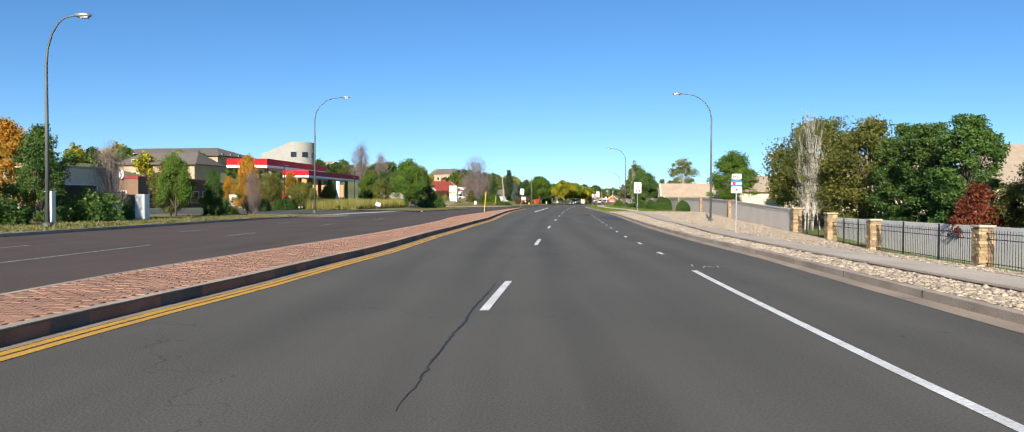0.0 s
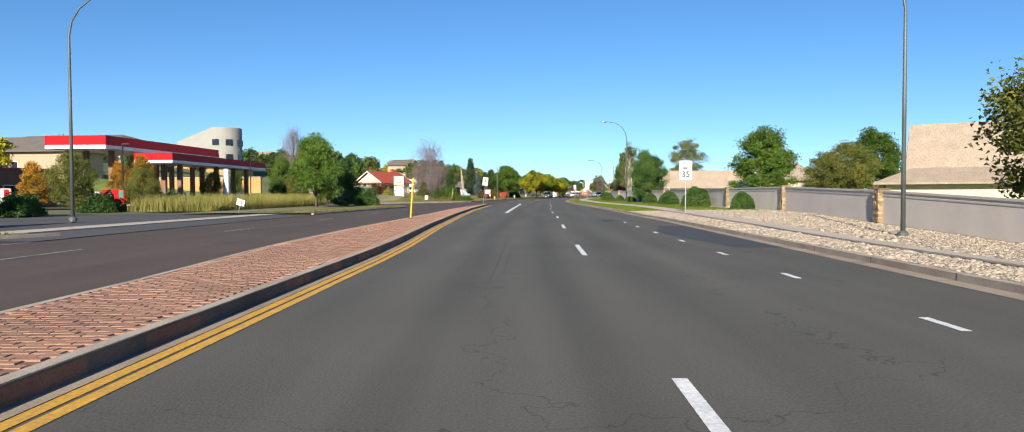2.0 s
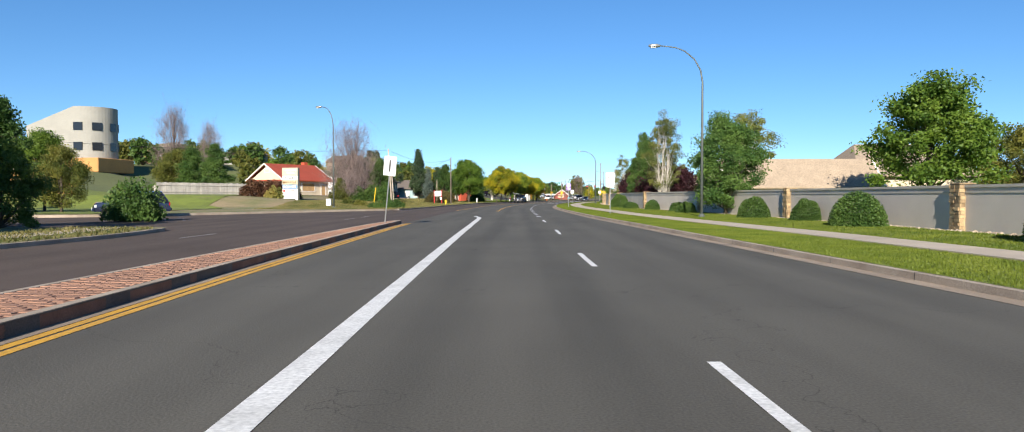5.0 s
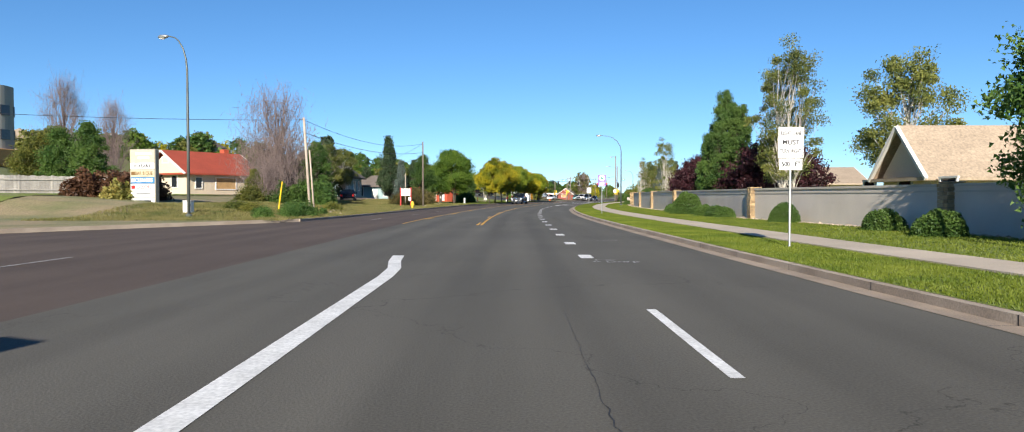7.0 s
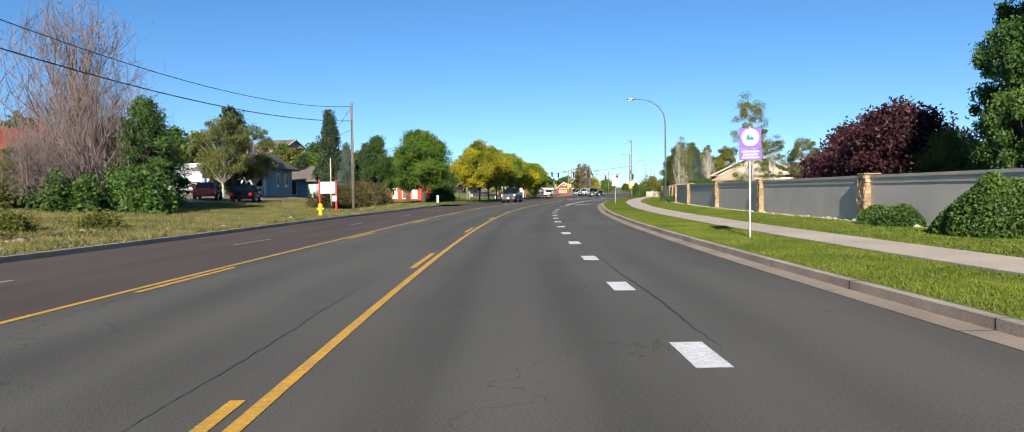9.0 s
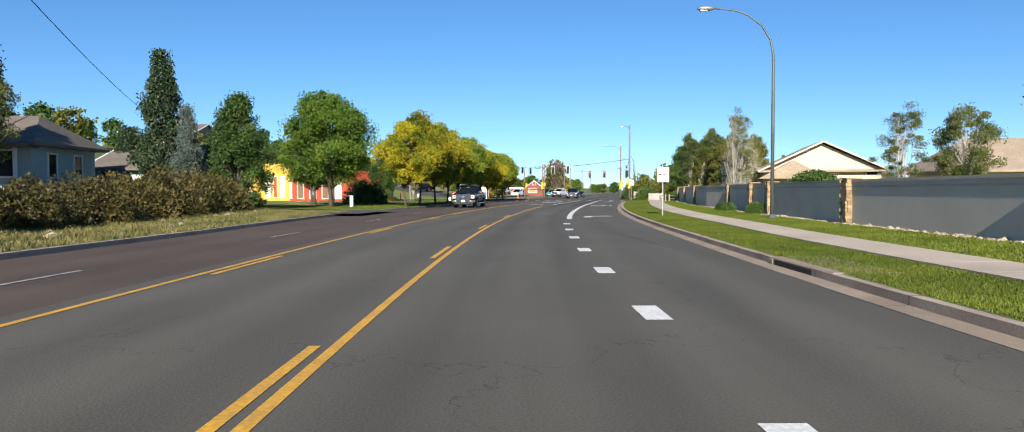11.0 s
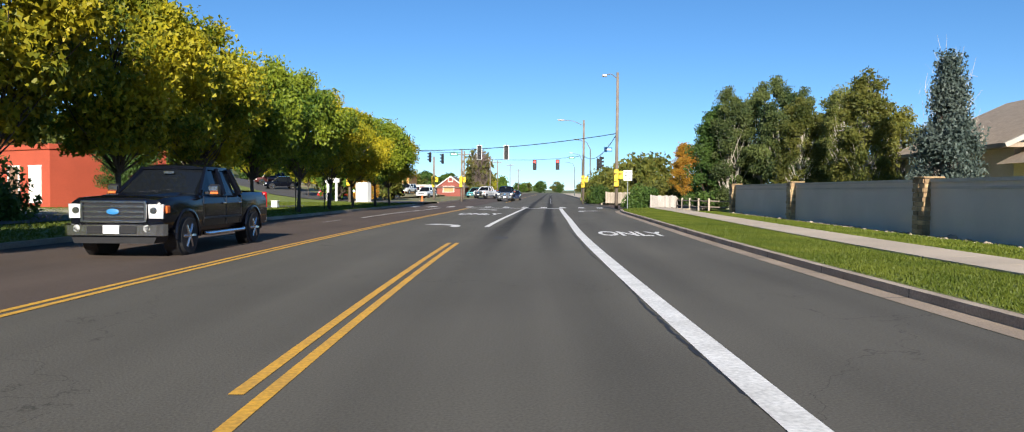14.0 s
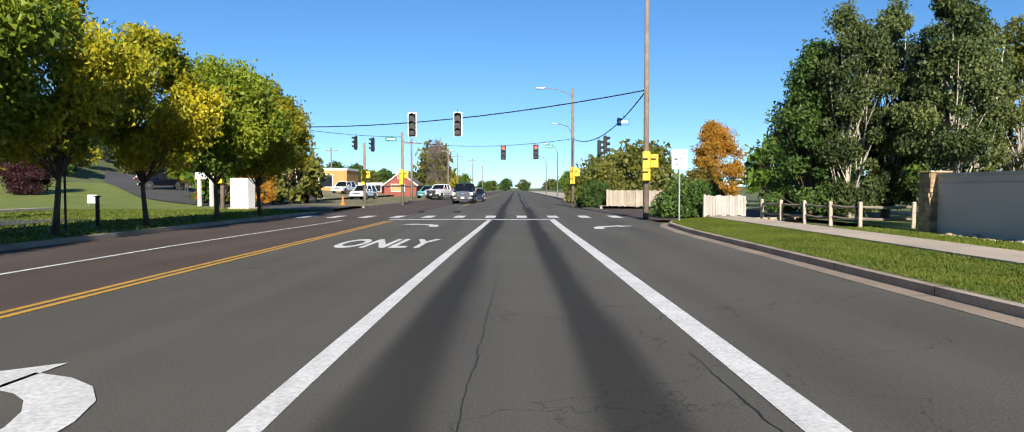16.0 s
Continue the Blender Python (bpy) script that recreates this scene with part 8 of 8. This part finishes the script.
part("panel", box(B(), (0, 0, 0.75), (0.62, 0.03, 0.45)), M["sign_white"], p)
part("stake", tube(B(), [(0, 0.02, -0.1), (0, 0.02, 0.7)], 0.02, 4), M["steel"], p)
p = thing("manhole_cover", on(74.4, 4.5, 0.004), "dark cast iron manhole cover in the asphalt", "manhole cover")
part("lid", tube(B(), [(0, 0, 0), (0, 0, 0.012)], 0.42, 22), M["black"], p)
bm = B()
for k in range(5):
    box(bm, (0, -0.26 + 0.13 * k, 0.014), (0.62 - 0.2 * abs(k - 2) * 0.7, 0.04, 0.008))
part("ribs", bm, M["tar"], p)
part("collar", tube(B(), [(0, 0, -0.01), (0, 0, 0.003)], 0.56, 22), M["patch"], p)
p = thing("drain_inlet", on(204.0, float(CURB_R(204.0)), 0.0), "concrete storm drain inlet let into the kerb", "drain inlet")
part("opening", box(B(), (0.02, 0, 0.055), (0.06, 2.5, 0.10)), M["tar"], p, "dark open slot")
part("hood", box(B(), (0.55, 0, 0.105), (1.12, 2.9, 0.075), 0.02), M["gutter"], p, "tan concrete hood slab")
for k in (-1, 1):
    part("cheek", box(B(), (0.06, 1.36 * k, 0.06), (0.16, 0.2, 0.12), 0.015), M["kerb"], p)
p = thing("entrance_sign", on(317.5, -22.4, 0.14 + float(lawn_rise(317.5, -22.4)), 20), "white sign panel on two white posts beside the lawn", "sign")
for x in (-0.55, 0.55):
    part("post", box(B(), (x, 0, 1.0), (0.2, 0.2, 2.2), 0.01), M["panel_white"], p)
part("panel", box(B(), (0, 0, 2.2), (1.8, 0.14, 0.5), 0.02), M["panel_white"], p)
p = thing("utility_cabinet", on(311.5, -17.5, 0.14 + float(lawn_rise(311.5, -17.5)), 15), "tall white utility cabinet beside the drive", "cabinet")
part("body", box(B(), (0, 0, 0.95), (1.3, 0.8, 2.0), 0.03), M["panel_white"], p)
part("door", box(B(), (-0.3, -0.41, 0.95), (0.55, 0.02, 1.6), 0.01), M["sign_back"], p, "grey cabinet door")
part("plinth", box(B(), (0, 0, 0.0), (1.5, 1.0, 0.16), 0.02), M["walk"], p)
for s, d in ((281.7, -13.9), (286.2, -13.6)):
    p = thing("sign_post", on(s, d), "slim dark steel post among the street trees", "post")
    part("pole", tube(B(), [(0, 0, -0.2), (0, 0, 2.7)], 0.035, 6), M["black"], p)
    part("plate", box(B(), (0, 0.04, 2.45), (0.3, 0.01, 0.42)), M["sign_back"], p)
p = thing("lawn_sign", on(316, -29.8, 0.14 + float(lawn_rise(316, -29.8)), 10), "small white sign on the lawn", "sign")
part("panel", box(B(), (0, 0, 0.5), (0.75, 0.03, 0.6), 0.01), M["panel_white"], p)
for x in (-0.3, 0.3):
    part("stake", box(B(), (x, 0.03, 0.2), (0.03, 0.03, 0.6)), M["steel"], p)
p = thing("pump_island", on(289.2, -27.0, None, 0), "yellow painted kerb island with two white and blue machines", "island")
part("kerb", box(B(), (0, 0, 0.25), (3.4, 1.2, 0.6), 0.05), M["yellow_gloss"], p)
for x in (-0.4, 1.0):
    m_ = part("machine", box(B(), (x, 0, 1.15), (0.5, 0.55, 1.3), 0.03), M["panel_white"], p, "white machine with a blue front")
    part("front", box(B(), (x - 0.1, -0.285, 1.2), (0.26, 0.02, 0.95)), M["sign_blue"], m_)
p = thing("guard_post", on(289, -24.6), "short red guard post beside the island", "post")
part("post", tube(B(), [(0, 0, -0.1), (0, 0, 1.05)], 0.06, 8), M["red"], p)
p = thing("traffic_cone", on(322, -13.5), "orange traffic cone at the corner", "cone")
part("cone", tube(B(), [(0, 0, 0.03), (0, 0, 0.75)], [0.17, 0.03], 10), M["orange"], p)
part("foot", box(B(), (0, 0, 0.02), (0.4, 0.4, 0.04)), M["orange"], p)


# ---- pieces of paving, stone and planting ----
walk_slabs("footway", -20, 297, WALK_R, 1.55, "pale concrete footway in slabs")

STONES = [mesh("stone", *solid((0.30, 0.06, 0.125)), M["stone"]), mesh("stone", *solid((0.24, 0.07, 0.125)), M["stone"]), mesh("stone", *solid((0.34, 0.05, 0.125)), M["stone"])]
rs = np.random.default_rng(3)
for p in pillar_obs:
    for face in range(4):
        for c in range(13):
            x0 = -0.31
            lens = (0.30, 0.32) if (c + face) % 2 else (0.24, 0.38)
            for k, L in enumerate(lens):
                me = STONES[int(rs.integers(0, 3))]
                x = x0 + L / 2
                x0 += L
                a = face * math.pi / 2
                y = 0.29 + float(rs.uniform(-0.012, 0.02))
                m = Matrix.Rotation(a, 4, "Z") @ Matrix.Translation((x, y, 0.008 + 0.139 * c)) @ Matrix.Diagonal(((L - 0.02) / {0.30: 0.30, 0.24: 0.24}.get(L, 0.32), 1, 1, 1))
                part("stone", me, None, p, at=m)

# brick median: the nearest stretch brick by brick, the rest joined
bl, bw = 0.24, 0.12
near = tile_mesh("brick", bl - 0.007, bw - 0.007, 0.04, 0.006, M["paver"])
rb = np.random.default_rng(9)
co, fa, count = [], [], 0
x, y, z0, z1, b = (bl - 0.007) / 2, (bw - 0.007) / 2, 0.142, 0.158, 0.006
for row in range(int((124.8 + 8) / bw)):
    s = -8 + row * bw
    dl, dr = float(MED_L(s)) + 0.13, float(MED_R(s)) - 0.17
    n = int((dr - dl) / bl) + 1
    h = heading(s)
    ch, sh = math.cos(h), math.sin(h)
    for k in range(n):
        d = dl + (k + 0.5 * (row % 2)) * bl + bl / 2
        if d + bl / 2 > dr + 0.06:
            continue
        if 6.5 < s < 9.0 and d > -6.9:
            part("brick", near, None, median, at=Matrix.Translation(W(s, d, 0.118 + float(rb.uniform(-0.003, 0.003)))) @ Matrix.Rotation(-h, 4, "Z"))
            continue
        c = W(s, d)
        dz = float(rb.uniform(-0.004, 0.004))
        i = len(co)
        for px, py, pz in ((-x, -y, z0), (x, -y, z0), (x, y, z0), (-x, y, z0), (-x + b, -y + b, z1 + dz), (x - b, -y + b, z1 + dz), (x - b, y - b, z1 + dz), (-x + b, y - b, z1 + dz)):
            co.append((c.x + px * ch + py * sh, c.y - px * sh + py * ch, pz))
        fa.extend([(i + 4, i + 5, i + 6, i + 7)] + [(i + q, i + (q + 1) % 4, i + 4 + (q + 1) % 4, i + 4 + q) for q in range(4)])
ob = new("brick_field", mesh("brick_field", co, fa, M["paver"]))
ob.parent = median
ob["kind"] = "stuff"
ob["label"] = "red clay pavers of the median"


def stones(name, s0, s1, dl, dr, per, size, label, seed, zadd=0.0, plain=False):
    """River stones strewn over a bed."""
    rg = np.random.default_rng(seed)
    bm = bmesh.new()
    if plain:
        bmesh.ops.create_cube(bm, size=1.35)
        bmesh.ops.triangulate(bm, faces=bm.faces[:])
    else:
        bmesh.ops.create_icosphere(bm, subdivisions=1, radius=1)
    bv = np.array([v.co[:] for v in bm.verts])
    bf = np.array([[v.index for v in f.verts] for f in bm.faces])
    bm.free()
    area = 0
    n = int(per * (s1 - s0) * abs(float(np.mean(dr(np.linspace(s0, s1, 20)) - dl(np.linspace(s0, s1, 20))))))
    s = rg.uniform(s0, s1, n)
    d = dl(s) + (dr(s) - dl(s)) * rg.uniform(0, 1, n)
    c = WA(s, d, land(s, d) + zadd)
    sc = size * rg.lognormal(0, 0.35, n)
    v = bv[None] * (1 + 0.18 * rg.normal(size=(n, len(bv), 1))) * sc[:, None, None] * np.stack([rg.uniform(0.7, 1.3, n), rg.uniform(0.7, 1.3, n), rg.uniform(0.5, 0.8, n)], 1)[:, None, :]
    a = rg.uniform(0, 6.28, n)
    x = v[..., 0] * np.cos(a)[:, None] - v[..., 1] * np.sin(a)[:, None]
    y = v[..., 0] * np.sin(a)[:, None] + v[..., 1] * np.cos(a)[:, None]
    v = np.stack([x, y, v[..., 2]], -1) + c[:, None, :]
    f = (bf[None] + (np.arange(n) * len(bv))[:, None, None]).reshape(-1, 3)
    me = bpy.data.meshes.new(name)
    me.vertices.add(n * len(bv))
    me.vertices.foreach_set("co", v.reshape(-1))
    me.loops.add(f.size)
    me.loops.foreach_set("vertex_index", f.reshape(-1).astype(np.int32))
    me.polygons.add(len(f))
    me.polygons.foreach_set("loop_start", np.arange(0, f.size, 3, dtype=np.int32))
    me.polygons.foreach_set("loop_total", np.full(len(f), 3, dtype=np.int32))
    me.materials.append(M["rock"])
    me.update(calc_edges=True)
    tagged(new(name, me), label, "stones", kind="stuff")


stones("river_stones", 2, 90, lambda s: CURB_R(s) + 0.22, lambda s: WALK_R(s) - 0.06, 190, 0.031, "bed of pale rounded river stones by the kerb", 41, -0.015)
stones("river_stones_back", 20, 96, lambda s: WALK_R(s) + 1.75, lambda s: WALL_R(s) - 0.1, 95, 0.036, "bed of pale rounded river stones at the wall", 42, -0.015, True)
stones("wall_gravel", 96, 284, lambda s: WALL_R(s) - 0.75, lambda s: WALL_R(s) - 0.12, 26, 0.055, "narrow pale gravel strip at the wall foot", 43)
stones("bank_stones", 163, 232, lambda s: EDGE_L(s) - 4.5, lambda s: EDGE_L(s) - 0.6, 0.35, 0.12, "scattered stones on the dry bank", 44)


def blades(name, s0, s1, dl, dr, per, h, material, label, seed, w=0.018, zadd=0.0, tuft=1, lean=0.35, extra=None):
    """Grass: thin pointed blades."""
    rg = np.random.default_rng(seed)
    ss = np.linspace(s0, s1, 30)
    n = int(per * (s1 - s0) * float(np.mean(dr(ss) - dl(ss))))
    s = rg.uniform(s0, s1, n)
    d = dl(s) + (dr(s) - dl(s)) * rg.uniform(0, 1, n)
    z = land(s, d) + zadd + (extra(s, d) if extra else 0)
    c = WA(s, d, z)
    a = rg.uniform(0, 6.28, n)
    hh = h * rg.uniform(0.5, 1.25, n)
    ww = w * rg.uniform(0.7, 1.5, n)
    u = np.stack([np.cos(a), np.sin(a), 0 * a], 1) * ww[:, None]
    t = np.stack([rg.normal(0, lean, n) * hh, rg.normal(0, lean, n) * hh, hh], 1)
    v = np.stack([c - u, c + u, c + t], 1)
    me = bpy.data.meshes.new(name)
    me.vertices.add(3 * n)
    me.vertices.foreach_set("co", v.reshape(-1))
    me.loops.add(3 * n)
    me.loops.foreach_set("vertex_index", np.arange(3 * n, dtype=np.int32))
    me.polygons.add(n)
    me.polygons.foreach_set("loop_start", np.arange(0, 3 * n, 3, dtype=np.int32))
    me.polygons.foreach_set("loop_total", np.full(n, 3, dtype=np.int32))
    me.materials.append(M[material])
    me.update(calc_edges=True)
    tagged(new(name, me), label, "grass", kind="stuff")


blades("lawn_grass", 90, 200, lambda s: CURB_R(s) + 0.19, lambda s: WALK_R(s) + 0.02, 1100, 0.045, "grass", "short green lawn grass by the kerb", 51, 0.009)
blades("lawn_grass_east", 200, 297, lambda s: CURB_R(s) + 0.19, lambda s: WALK_R(s) + 0.02, 1100, 0.045, "grass", "short green lawn grass by the kerb", 52, 0.009)
blades("lawn_grass_back", 92, 288, lambda s: WALK_R(s) + 1.53, lambda s: WALL_R(s) - 0.6, 300, 0.05, "grass", "short green lawn grass by the wall", 53, 0.016)
blades("bank_grass", 161, 236, lambda s: EDGE_L(s) - 14, lambda s: EDGE_L(s) - 0.2, 170, 0.14, "grass_dry", "rough dry grass on the bank", 54, 0.016, lean=0.6)
blades("verge_grass", -10, 60, lambda s: EDGE_L(s) - 8, lambda s: EDGE_L(s) - 0.2, 60, 0.1, "grass_dry", "short dry grass on the verge", 55, 0.03, lean=0.6)
blades("verge_grass_east", 86, 117, lambda s: EDGE_L(s) - 4, lambda s: EDGE_L(s) - 0.2, 70, 0.1, "grass_dry", "short dry grass on the verge", 56, 0.03, lean=0.6)
blades("tall_grass", 92, 124, lambda s: 0 * s - 31, lambda s: 0 * s - 24.5, 90, 1.25, "grass_tall", "tall yellow-green ornamental grass bed", 57, 0.02, lean=0.14)
blades("lawn_grass_far", 242, 310, lambda s: 0 * s - 34, lambda s: EDGE_L(s) - 0.2, 45, 0.07, "grass", "green lawn grass under the street trees", 58, 0.035, extra=lawn_rise)
